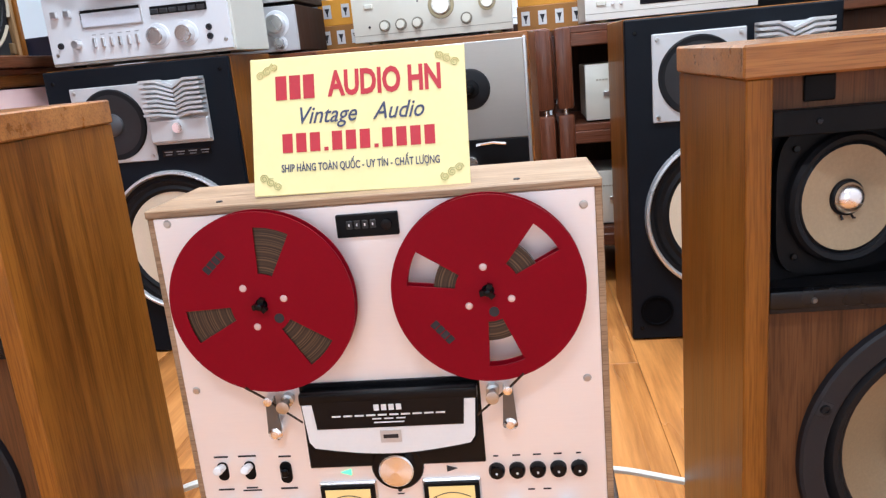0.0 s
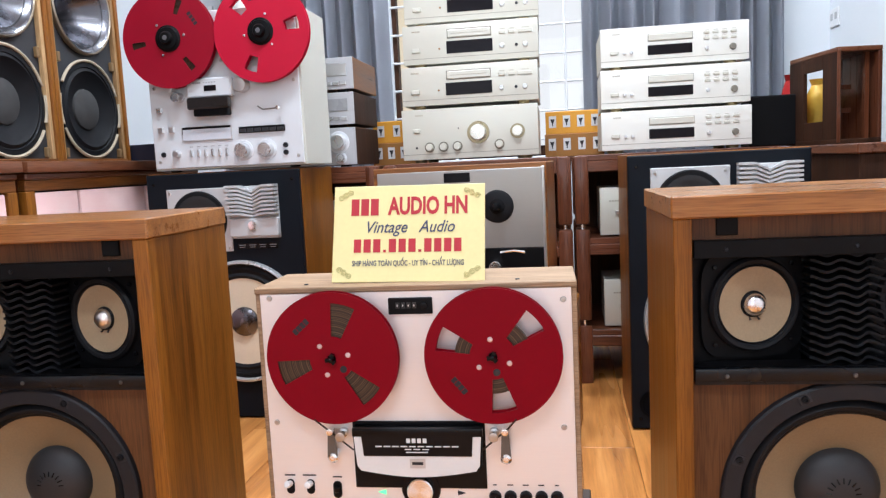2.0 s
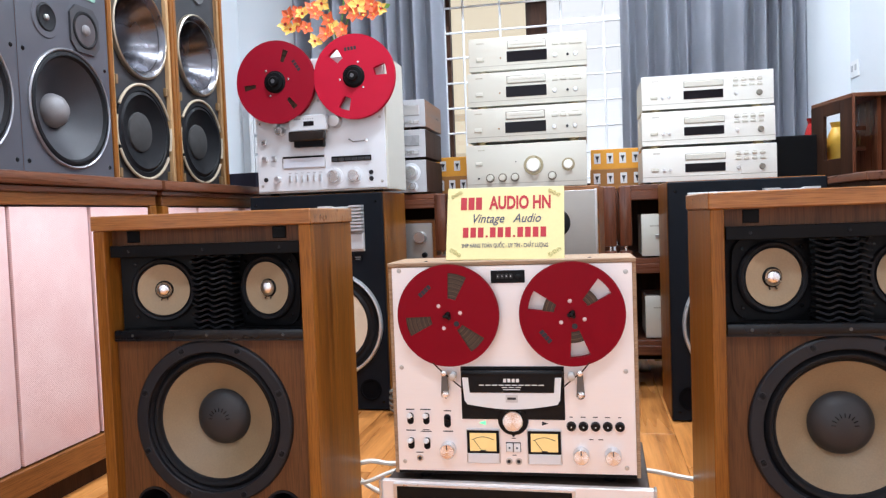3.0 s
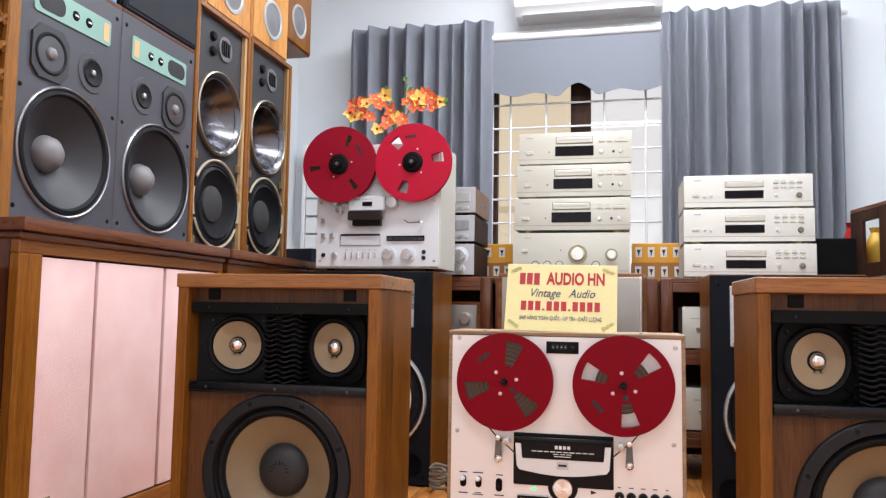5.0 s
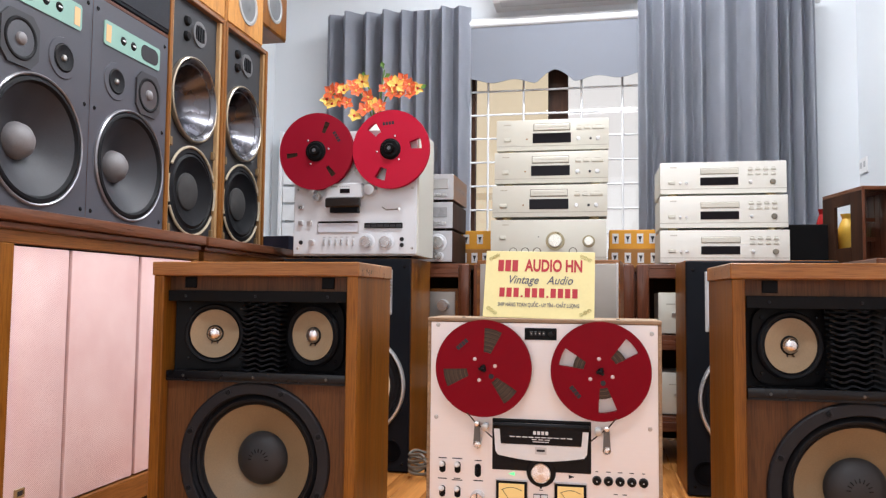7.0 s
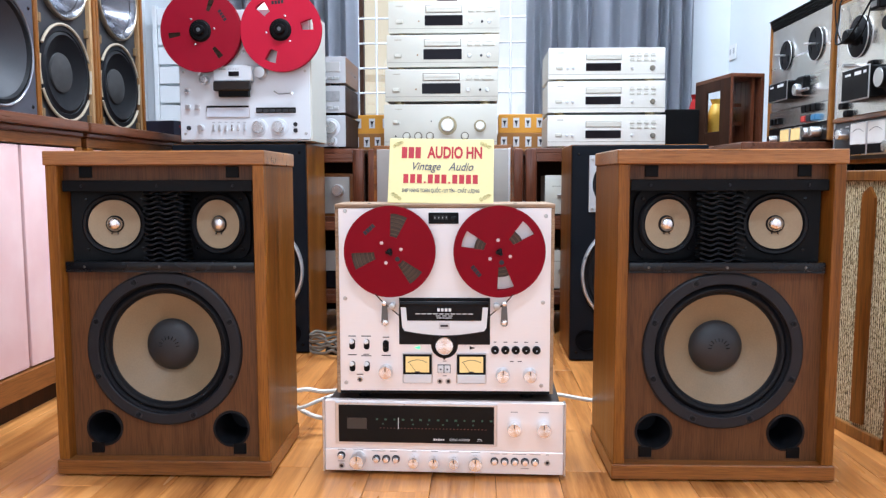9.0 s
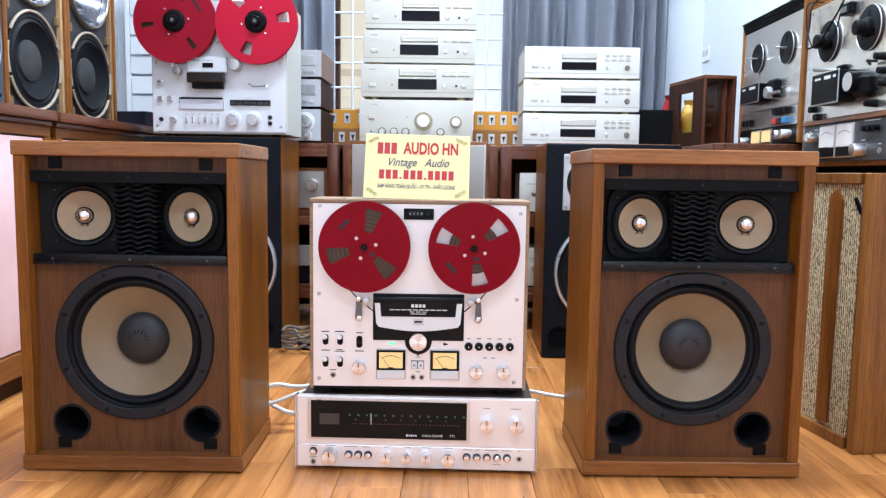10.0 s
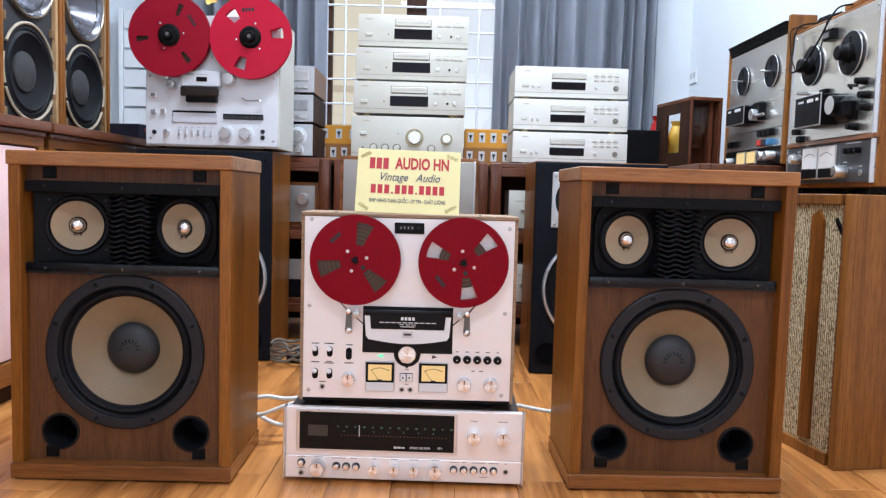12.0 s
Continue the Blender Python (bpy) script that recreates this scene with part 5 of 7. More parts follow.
    wo = part("woofer", lathe(bm_new(), [(0.164, 0.004), (0.1655, -0.010), (0.168, -0.0135), (0.1735, -0.012), (0.176, 0.0)], (woof_x, 0, wz), (0, 1, 0), 64), plain("bright_woofer_rim", (0.66, 0.67, 0.68), 0.3, 0.6, 0.04), sp, "bright metal woofer rim")
    part("surround", lathe(bm_new(), [(0.1655, -0.002), (0.160, -0.001), (0.156, 0.0), (0.150, -0.006), (0.140, -0.003), (0.132, -0.007), (0.124, -0.002)], (woof_x, 0, wz), (0, 1, 0), 56), RUBBER, wo)
    part("cone", lathe(bm_new(), [(0.125, -0.0022), (0.10, -0.0016), (0.07, -0.0011), (0.04, -0.0006)], (woof_x, 0, wz), (0, 1, 0), 56), CONECREAM, wo, "cream paper cone")
    part("dust_cap", lathe(bm_new(), [(0.042, -0.001), (0.041, -0.006), (0.03, -0.013), (0.012, -0.017), (0, -0.0175)], (woof_x, 0, wz), (0, 1, 0), 36), HORNMETAL, wo, "metal dust cap")
    for px in port_x:
        # flat port disc, the dark inside the hole put into its colour
        part("port", lathe(bm_new(), [(0.036, 0.0), (0.036, -0.003), (0.031, -0.003), (0.030, -0.0005), (0, -0.0005)], (px, 0, 0.070), (0, 1, 0), 30), PORTSHADE, sp)
    screws(sp, [(-W / 2 + 0.022, H - 0.03), (W / 2 - 0.022, H - 0.03), (-W / 2 + 0.022, 0.03), (W / 2 - 0.022, 0.03)], 0.0, 0.005, BLACKGLOSS)
    return sp


big_speaker(pose(-0.735, 1.020, 0, 0, 0, 0), "black-fronted loudspeaker with cream woofer and silver lens", 0.455, 0.712, -0.072, 0.094, 0.038, (0.165,))
big_speaker(pose(0.580, 0.945, 0, 0, 0, 0), "black-fronted loudspeaker with cream woofer and silver lens", 0.43, 0.702, -0.066, 0.114, -0.006, (-0.160,))


# ---- silver deck with large reels ----
def big_reel(m, wins, half, tape_r, label, metal):
    rl = thing("tape_reel", label, "tape reel", m, "large red tape reels")
    R = 0.1335
    part("front_flange", reel_plate(bm_new(), R, 0.034, wins, half, 0.068, 0.108, -0.010, -0.008), metal, rl)
    part("back_flange", reel_plate(bm_new(), R, 0.034, wins, half, 0.068, 0.108, 0.006, 0.008), metal, rl)
    part("tape_pack", lathe(bm_new(), [(0.045, -0.0065), (tape_r, -0.0062), (tape_r, 0.005), (0.045, 0.005)], (0, 0, 0), (0, 1, 0), 60), TAPE, rl, "brown wound tape")
    part("hub_adapter", lathe(bm_new(), [(0, -0.030), (0.014, -0.030), (0.017, -0.026), (0.018, -0.020), (0.029, -0.019), (0.031, -0.015), (0.036, -0.013), (0.036, 0.006), (0, 0.006)], (0, 0, 0), (0, 1, 0), 36), BLACK, rl, "black ribbed hub adapter")
    part("hub_centre", lathe(bm_new(), [(0, -0.0315), (0.006, -0.031), (0.007, -0.029)], (0, 0, 0), (0, 1, 0), 16), plain("hub_grey", (0.12, 0.12, 0.13), 0.3), rl)
    for k in range(3):
        a = radians(wins[0] + 60 + 120 * k)
        part("rivet", lathe(bm_new(), [(0, -0.013), (0.0035, -0.0125), (0.004, -0.010)], (0.047 * math.cos(a), 0, 0.047 * math.sin(a)), (0, 1, 0), 12), CHROME, rl)
    a = radians(wins[0] - 60 + 25)
    bm = bm_new()
    for k in range(4):
        box(bm, -0.0205 + 0.0105 * k, -0.0125 + 0.0105 * k, -0.0104, -0.0098, 0.083, 0.094)
    bmesh.ops.rotate(bm, verts=bm.verts, cent=(0, 0, 0), matrix=Matrix.Rotation(math.pi / 2 - a, 3, "Y"))
    part("printed_mark", bm, INK, rl)
    return rl


def silver_deck():
    dk = thing("tape_deck", "silver-white open-reel deck standing on a loudspeaker", "tape deck", pose(-0.7125, 1.030, 0.716))
    W, H = 0.440, 0.437
    part("case", box(bm_new(), -W / 2 - 0.003, W / 2 + 0.006, 0.006, 0.235, 0.004, H, 0.002), CHAMPSIDE, dk, "pale grey-gold metal case")
    part("front_plate", box(bm_new(), -W / 2, W / 2, 0, 0.008, 0.010, H - 0.002, 0.0015), PLATEWHITE, dk)
    for x in (-0.18, 0.18):
        part("foot", lathe(bm_new(), [(0, -0.001), (0.014, -0.001), (0.016, 0.006), (0, 0.006)], (x, 0.04, 0), (0, 0, 1), 14), BLACK, dk)
    screws(dk, [(-0.205, 0.235), (0.205, 0.235), (-0.205, 0.03), (0.205, 0.03), (0.0, 0.30)], 0, 0.005)
    hb = part("head_block", box(bm_new(), -0.098, 0.034, -0.022, 0.001, 0.200, 0.253, 0.004), PLATEWHITE, dk)
    part("head_cover", box(bm_new(), -0.095, 0.030, -0.034, -0.018, 0.168, 0.200, 0.004), plain("smoked_head_cover", (0.018, 0.014, 0.013), 0.2), hb)
    part("head_shadow_box", box(bm_new(), -0.080, 0.020, -0.026, 0.001, 0.150, 0.190, 0.002), BLACK, hb)
    part("counter_window", box(bm_new(), -0.045, -0.010, -0.0235, -0.021, 0.217, 0.232), DISPLAY, hb)
    bars(hb, [(-0.075 + 0.006 * k, 0.240, 0.0045, 0.005) for k in range(4)] + [(-0.045 + 0.008 * k, 0.240, 0.003, 0.003) for k in range(5)], plain("grey_marks", (0.3, 0.3, 0.32), 0.5), -0.0228)
    for x, z, r in ((-0.128, 0.205, 0.014), (-0.143, 0.228, 0.010), (0.060, 0.228, 0.020)):
        part("tape_roller", lathe(bm_new(), [(0, -0.034), (r * 0.9, -0.033), (r, -0.030), (r, -0.002)], (x, 0, z), (0, 1, 0), 24), SATIN, dk)
    arm = part("tension_arm", tube(bm_new(), [(0.105, -0.02, 0.168), (0.120, -0.022, 0.158), (0.165, -0.022, 0.160)], 0.0022, 6), ARMGREY, dk)
    part("arm_roller", lathe(bm_new(), [(0, -0.03), (0.006, -0.029), (0.006, -0.012)], (0.165, 0, 0.160), (0, 1, 0), 14), CHROME, arm)
    for x, z in ((-0.192, 0.172), (-0.192, 0.118), (-0.160, 0.118)):
        part("switch", box(bm_new(), x - 0.008, x + 0.008, -0.010, 0.001, z - 0.008, z + 0.008, 0.002), SATIN, dk)
    dw = part("meter_window", box(bm_new(), -0.132, 0.018, -0.003, 0.001, 0.082, 0.124, 0.001), SATIN, dk)
    part("meter_face", box(bm_new(), -0.128, 0.014, -0.0038, -0.002, 0.086, 0.116), plain("frosted_meter", (0.62, 0.64, 0.70), 0.25), dw)
    part("meter_top", box(bm_new(), -0.128, 0.014, -0.0042, -0.002, 0.1165, 0.1225), BLACK, dw)
    tr = part("transport_keys", box(bm_new(), 0.038, 0.172, -0.004, 0.001, 0.098, 0.116, 0.001), BLACK, dk)
    key = None
    for k in range(6):
        x = 0.050 + 0.022 * k
        part("key", box(bm_new(), x - 0.009, x + 0.009, -0.008, -0.003, 0.100, 0.110, 0.001), plain("dark_grey_key", (0.03, 0.03, 0.034), 0.35), tr)
    for k in range(6):
        x = -0.107 + 0.021 * k
        sw = part("slide_switch", box(bm_new(), x - 0.003, x + 0.003, -0.008, 0.001, 0.040, 0.060, 0.001), SATIN, dk)
    for x in (0.047, 0.115):
        knob(dk, x, 0.051, 0.021, 0.024, SATIN, skirt=PLATEWHITE)
    knob(dk, -0.149, 0.050, 0.010, 0.018, SATIN)
    for x, z in ((-0.192, 0.05), (0.170, 0.060), (0.170, 0.040)):
        part("jack", lathe(bm_new(), [(0, -0.001), (0.0035, -0.001), (0.004, -0.004), (0.007, -0.004), (0.0075, 0)], (x, 0, z), (0, 1, 0), 14), INK, dk)
    bars(dk, [(-0.107 + 0.021 * k, 0.068, 0.010, 0.0018) for k in range(6)] + [(0.047, 0.078, 0.016, 0.002), (0.115, 0.078, 0.016, 0.002)], plain("fine_grey_print", (0.35, 0.35, 0.37), 0.6))


silver_deck()
big_reel(pose(-0.8425, 1.004, 1.078), (68, 188, 308), 5.0, 0.112, "large red metal reel on the silver deck, toned dark as in shade", REELSHADED)
big_reel(pose(-0.5770, 1.004, 1.078), (130, 10, 250), 10.0, 0.062, "large red metal reel on the silver deck, toned bright as if lit", REELLIT)


# ---- red-brown racks ----
def rack(x0, x1, tiers, label):
    rk = thing("audio_rack", label, "rack", None, "red-brown wooden racks")
    y0, y1 = 1.345, 1.80
    for x in (x0 + 0.024, x1 - 0.024):
        for y in (y0 + 0.024, y1 - 0.024):
            up2 = part("upper_post", box(bm_new(), x - 0.022, x + 0.022, y - 0.020, y + 0.020, 0.498, 0.706, 0.009, 2), REDWOOD, rk)
            part("metal_pin", lathe(bm_new(), [(0.006, 0.500), (0.006, 0.482)], (x, y, 0), (0, 0, 1), 10), CHROME, up2)
            lo2 = part("lower_post", box(bm_new(), x - 0.022, x + 0.022, y - 0.020, y + 0.020, 0.200, 0.484, 0.009, 2), REDWOOD, rk)
            part("metal_pin", lathe(bm_new(), [(0.006, 0.202), (0.006, 0.182)], (x, y, 0), (0, 0, 1), 10), CHROME, lo2)
            part("foot_post", box(bm_new(), x - 0.022, x + 0.022, y - 0.020, y + 0.020, 0.0, 0.184, 0.008, 2), REDWOOD, rk)
    # added dark board stands in for the shade inside the rack
    part("back_board", box(bm_new(), x0 + 0.01, x1 - 0.01, y1 - 0.012, y1 - 0.002, 0.02, 0.69), DARKWOOD, rk)
    for z in tiers:
        part("shelf", box(bm_new(), x0 + 0.012, x1 - 0.012, y0 + 0.012, y1 - 0.012, z - 0.018, z, 0.002), REDWOOD_X, rk)
        part("front_rail", box(bm_new(), x0 + 0.04, x1 - 0.04, y0 + 0.010, y0 + 0.034, z - 0.052, z - 0.018, 0.003), REDWOOD_X, rk)
    return rk


rack(-0.965, -0.362, (0.708, 0.45, 0.17), "red-brown wooden rack with pinned posts")
rack(-0.352, 0.236, (0.708, 0.45, 0.17), "red-brown wooden rack carrying the tall player stack")
rack(0.240, 0.846, (0.708, 0.455, 0.17), "red-brown wooden rack carrying three players")


# ---- champagne players and amplifier ----
def player(m, W, H, D, kind, label, group):
    u = thing("disc_player" if kind != "amp" else "amplifier", label, "disc player" if kind != "amp" else "amplifier", m, group)
    foot = 0.010
    part("case", box(bm_new(), -W / 2 + 0.002, W / 2 - 0.002, 0.008, D, foot, H - 0.002, 0.002), CHAMPSIDE, u)
    part("front_panel", box(bm_new(), -W / 2, W / 2, 0, 0.010, foot - 0.001, H - 0.001, 0.0025, 2), CHAMPLIGHT if kind == "low" else CHAMPAGNE, u, "champagne front panel")
    for x in (-W / 2 + 0.05, W / 2 - 0.05):
        for y in (0.04, D - 0.05):
            part("foot", lathe(bm_new(), [(0, 0), (0.018, 0), (0.020, foot), (0, foot)], (x, y, 0), (0, 0, 1), 16), plain("gold_foot", (0.42, 0.34, 0.18), 0.35, 0.7), u)
    part("groove", box(bm_new(), -W / 2 + 0.001, W / 2 - 0.001, -0.0006, 0.002, foot + 0.016, foot + 0.0175), plain("panel_groove", (0.30, 0.28, 0.23), 0.5), u)
    if kind == "amp":
        knob(u, 0.028, 0.088, 0.0265, 0.022, CHAMPAGNE, cap=plain("brushed_champagne_cap", (0.74, 0.72, 0.66), 0.26, 0.9), skirt=plain("dark_ring", (0.34, 0.29, 0.18), 0.3, 0.7))
        knob(u, 0.152, 0.086, 0.0175, 0.018, CHAMPAGNE, cap=plain("brushed_champagne_cap_small", (0.74, 0.72, 0.66), 0.26, 0.9), skirt=plain("dark_ring_small", (0.34, 0.29, 0.18), 0.3, 0.7))
        for x in (-0.130, -0.085, -0.040, 0.094):
            knob(u, x, 0.048, 0.012, 0.014, CHAMPAGNE, skirt=plain("shade_ring", (0.2, 0.18, 0.14), 0.3, 0.4))
        part("power_button", box(bm_new(), -0.182, -0.158, -0.006, 0.001, 0.095, 0.108, 0.002), CHAMPAGNE, u)
        part("standby_lamp", lathe(bm_new(), [(0, -0.002), (0.002, -0.0015), (0.0025, 0)], (-0.035, 0, 0.104), (0, 1, 0), 10), INK, u)
        part("jack", lathe(bm_new(), [(0, -0.002), (0.003, -0.002), (0.0035, 0)], (-0.172, 0, 0.048), (0, 1, 0), 10), INK, u)
        bars(u, [(-0.170 + 0.005 * k, 0.150, 0.004, 0.004) for k in range(5)], plain("gold_print", (0.42, 0.38, 0.28), 0.5))
    elif kind == "tall":
        tr = part("tray", box(bm_new(), -0.070, 0.068, -0.004, 0.001, 0.088, 0.112, 0.002), CHAMPAGNE, u)
        part("tray_gap", box(bm_new(), -0.072, 0.070, -0.0012, 0.001, 0.0855, 0.1145), plain("tray_gap_dark", (0.20, 0.18, 0.14), 0.5), u)
        part("tray_line", box(bm_new(), -0.060, 0.058, -0.0046, -0.0035, 0.0985, 0.1005), plain("tray_line_grey", (0.45, 0.42, 0.34), 0.5), tr)
        part("display", box(bm_new(), -0.075, 0.073, -0.0025, 0.001, 0.038, 0.077, 0.001), DISPLAY, u, "dark display window")
        part("power_button", box(bm_new(), -0.188, -0.160, -0.006, 0.001, 0.046, 0.060, 0.002), CHAMPAGNE, u)
        for x in (0.105, 0.135, 0.178):
            part("key", box(bm_new(), x - (0.011 if x < 0.16 else 0.024), x + (0.011 if x < 0.16 else 0.022), -0.004, 0.001, 0.088, 0.099, 0.0015), CHAMPAGNE, u)
        for x in (0.102, 0.176):
            part("round_button", lathe(bm_new(), [(0, -0.006), (0.0065, -0.0055), (0.0075, -0.003), (0.0085, 0)], (x, 0, 0.052), (0, 1, 0), 16), SATIN, u)
        part("round_button", lathe(bm_new(), [(0, -0.004), (0.0045, -0.0035), (0.005, 0)], (0.148, 0, 0.052), (0, 1, 0), 12), INK, u)
        part("standby_lamp", lathe(bm_new(), [(0, -0.002), (0.003, -0.0015), (0.0035, 0)], (-0.098, 0, 0.055), (0, 1, 0), 10), plain("amber_dot", (0.3, 0.16, 0.05), 0.4), u)
        bars(u, [(-0.184 + 0.0055 * k, 0.112, 0.0045, 0.004) for k in range(5)] + [(0.105, 0.104, 0.016, 0.0014), (0.135, 0.104, 0.014, 0.0014), (0.178, 0.104, 0.022, 0.0014)], plain("gold_print_tall", (0.40, 0.36, 0.27), 0.5))
    else:
        tr = part("tray", box(bm_new(), -0.078, 0.056, -0.004, 0.001, 0.083, 0.103, 0.0015), CHAMPAGNE, u)
        part("tray_gap", box(bm_new(), -0.0795, 0.0575, -0.0012, 0.001, 0.0815, 0.1045), plain("tray_gap_low", (0.28, 0.26, 0.22), 0.5), u)
        part("display", box(bm_new(), -0.080, 0.056, -0.0025, 0.001, 0.040, 0.070, 0.001), DISPLAY, u, "dark display window")
        part("power_button", box(bm_new(), -0.196, -0.170, -0.005, 0.001, 0.046, 0.058, 0.002), CHAMPAGNE, u)
        for x, r in ((-0.152, 0.005), (-0.130, 0.005), (0.100, 0.006), (0.178, 0.010)):
            part("round_button", lathe(bm_new(), [(0, -0.008), (r * 0.85, -0.0075), (r, -0.005), (r * 1.1, 0)], (x, 0, 0.050), (0, 1, 0), 16), SATIN if r < 0.01 else plain("dark_selector", (0.25, 0.23, 0.19), 0.3, 0.5), u)
        for z in (0.080, 0.098):
            for k in range(4):
                part("key", box(bm_new(), 0.090 + 0.027 * k, 0.108 + 0.027 * k, -0.0035, 0.001, z - 0.004, z + 0.004, 0.0012), CHAMPAGNE, u)
        bars(u, [(0.099 + 0.027 * k, z + 0.007, 0.012, 0.0014) for z in (0.080, 0.098) for k in range(4)] + [(-0.186 + 0.006 * k, 0.110, 0.005, 0.0045) for k in range(4)], plain("grey_gold_print", (0.45, 0.42, 0.35), 0.5))
    return u


TALLGROUP, LOWGROUP = "players of the tall stack", "three matching players"
player(pose(-0.079, 1.428, 0.709, 0, 0, 0), 0.434, 0.170, 0.33, "amp", "champagne amplifier with two large round knobs", TALLGROUP)
tall = player(pose(-0.075, 1.440, 0.881), 0.434, 0.132, 0.31, "tall", "champagne disc player in the tall stack", TALLGROUP)
copy_thing(tall, pose(-0.071, 1.470, 1.0145, 0, 0, 0.6))
copy_thing(tall, pose(-0.068, 1.505, 1.1490, 0, 0, 1.0))
low = player(pose(0.560, 1.480, 0.709), 0.452, 0.130, 0.29, "low", "pale champagne disc player in a stack of three", LOWGROUP)
copy_thing(low, pose(0.562, 1.505, 0.8405, 0, 0, -0.4))
copy_thing(low, pose(0.566, 1.535, 0.9725, 0, 0, 0.3))


# ---- older deck behind the card ----
def back_deck():
    dk = thing("tape_deck", "older walnut-cased tape deck with grey metal front", "tape deck", pose(-0.045, 0.838, 0.345, 0, 0, -5))
    H, W = 0.352, 0.43
    part("case", box(bm_new(), -W / 2, W / 2, 0.006, 0.20, 0, H, 0.002), WALNUT_X, dk, "walnut case")
    part("front_plate", box(bm_new(), -W / 2 + 0.012, W / 2 - 0.010, 0, 0.008, 0.150, H - 0.012, 0.001), PLATEGREY, dk)
    part("control_panel", box(bm_new(), -W / 2 + 0.012, W / 2 - 0.010, 0, 0.008, 0.008, 0.149, 0.001), BLACK, dk)
    part("edge_trim", box(bm_new(), W / 2 - 0.0105, W / 2 - 0.004, -0.003, 0.008, 0.006, H - 0.010, 0.001), SATIN, dk)
    part("counter", box(bm_new(), -0.032, 0.032, -0.004, 0.001, H - 0.040, H - 0.018, 0.001), BLACKGLOSS, dk)
    for x in (-0.094, 0.096):
        tb = part("reel_table", lathe(bm_new(), [(0, -0.006), (0.034, -0.006), (0.038, -0.004), (0.040, 0)], (x, 0, 0.250), (0, 1, 0), 32), RUBBER, dk)
        part("spindle", lathe(bm_new(), [(0, -0.034), (0.006, -0.033), (0.010, -0.010), (0.018, -0.008), (0.019, -0.005)], (x, 0, 0.250), (0, 1, 0), 16), BLACK, tb)
    knob(dk, 0.088, 0.104, 0.017, 0.022, CHROME)
    keys = part("key_strip", box(bm_new(), 0.070, 0.182, -0.003, 0.001, 0.030, 0.056, 0.001), PLATEGREY, dk)
    for k in range(5):
        part("key", box(bm_new(), 0.075 + 0.021 * k, 0.092 + 0.021 * k, -0.008, -0.002, 0.034, 0.052, 0.001), (ORANGEKEY if k in (0, 3, 4) else WHITEPLASTIC), keys)
    part("lever", tube(bm_new(), [(0.10, -0.004, 0.140), (0.135, -0.012, 0.144), (0.160, -0.010, 0.140)], 0.003, 6), CHROME, dk)
    bars(dk, [(0.06 + 0.02 * k, 0.075, 0.012, 0.002) for k in range(5)], plain("grey_panel_print", (0.4, 0.4, 0.4), 0.6))
    # low stand under it
    st = thing("deck_stand", "low walnut box stand under the older tape deck", "stand", pose(-0.02, 0.84, 0, 0, 0, -5))
    part("box_side", box(bm_new(), -0.235, 0.245, 0.0, 0.22, 0.0, 0.345, 0.003), WALNUT, st)
    part("edge_strip", box(bm_new(), 0.239, 0.247, -0.004, 0.0, 0.01, 0.20, 0.001), SATIN, st)


back_deck()


# ---- stack of slim components beside the silver deck ----
def slim_unit(m, H, kind, label):
    u = thing("audio_component", label, "audio component", m, "slim components beside the silver deck")
    W, D = 0.43, 0.30
    part("case", box(bm_new(), -W / 2, W / 2, 0.008, D, 0.006, H - 0.001, 0.002), DARKWOOD if kind != 2 else WALNUT_Y, u, "brown side case")
    part("front_panel", box(bm_new(), -W / 2, W / 2, 0, 0.008, 0.006, H - 0.002, 0.0015), PLATEMID, u)
    for x in (-0.17, 0.17):
        part("foot", box(bm_new(), x - 0.014, x + 0.014, 0.02, 0.05, 0, 0.006), BLACK, u)
    if kind == 0:
        for x, r, z in ((0.160, 0.026, H * 0.62), (0.165, 0.014, H * 0.22)):
            knob(u, x, z, r, 0.022, SATIN, skirt=PLATEWHITE)
        part("slot", box(bm_new(), 0.085, 0.091, -0.002, 0.001, H * 0.5, H * 0.8), BLACK, u)
    else:
        part("window", box(bm_new(), 0.10, 0.195, -0.003, 0.001, H * 0.45, H * 0.80, 0.001), SATIN if kind == 2 else plain("grey_window", (0.30, 0.30, 0.31), 0.3), u)
        part("dark_window", box(bm_new(), 0.06, 0.095, -0.002, 0.001, H * 0.42, H * 0.78), DISPLAY, u)
        for k in range(4):
            part("key", box(bm_new(), 0.104 + 0.023 * k, 0.122 + 0.023 * k, -0.005, 0.001, H * 0.18, H * 0.28, 0.001), SATIN, u)
    return u


slim_unit(pose(-0.648, 1.356, 0.709), 0.125, 0, "silver-fronted amplifier at the foot of a slim stack")
slim_unit(pose(-0.648, 1.358, 0.836), 0.108, 1, "silver-fronted tape unit in a slim stack")
slim_unit(pose(-0.646, 1.362, 0.946), 0.106, 2, "silver-fronted tuner on top of a slim stack")

# amplifier and small power units on the lower shelves
am = thing("amplifier", "silver amplifier in a dark wooden case on the rack", "amplifier", pose(-0.62, 1.385, 0.45))
part("case", box(bm_new(), -0.21, 0.21, 0.006, 0.29, 0.0, 0.165, 0.002), WALNUT_X, am)
part("front_panel", box(bm_new(), -0.195, 0.195, 0.0, 0.008, 0.012, 0.152, 0.001), PLATEGREY, am)
knob(am, 0.150, 0.10, 0.024, 0.022, SATIN)
knob(am, 0.165, 0.035, 0.010, 0.016, BLACK)
am2 = thing("amplifier", "silver amplifier with dark dial low on the rack", "amplifier", pose(-0.62, 1.385, 0.17))
part("case", box(bm_new(), -0.21, 0.21, 0.006, 0.29, 0.0, 0.15, 0.002), BLACK, am2)
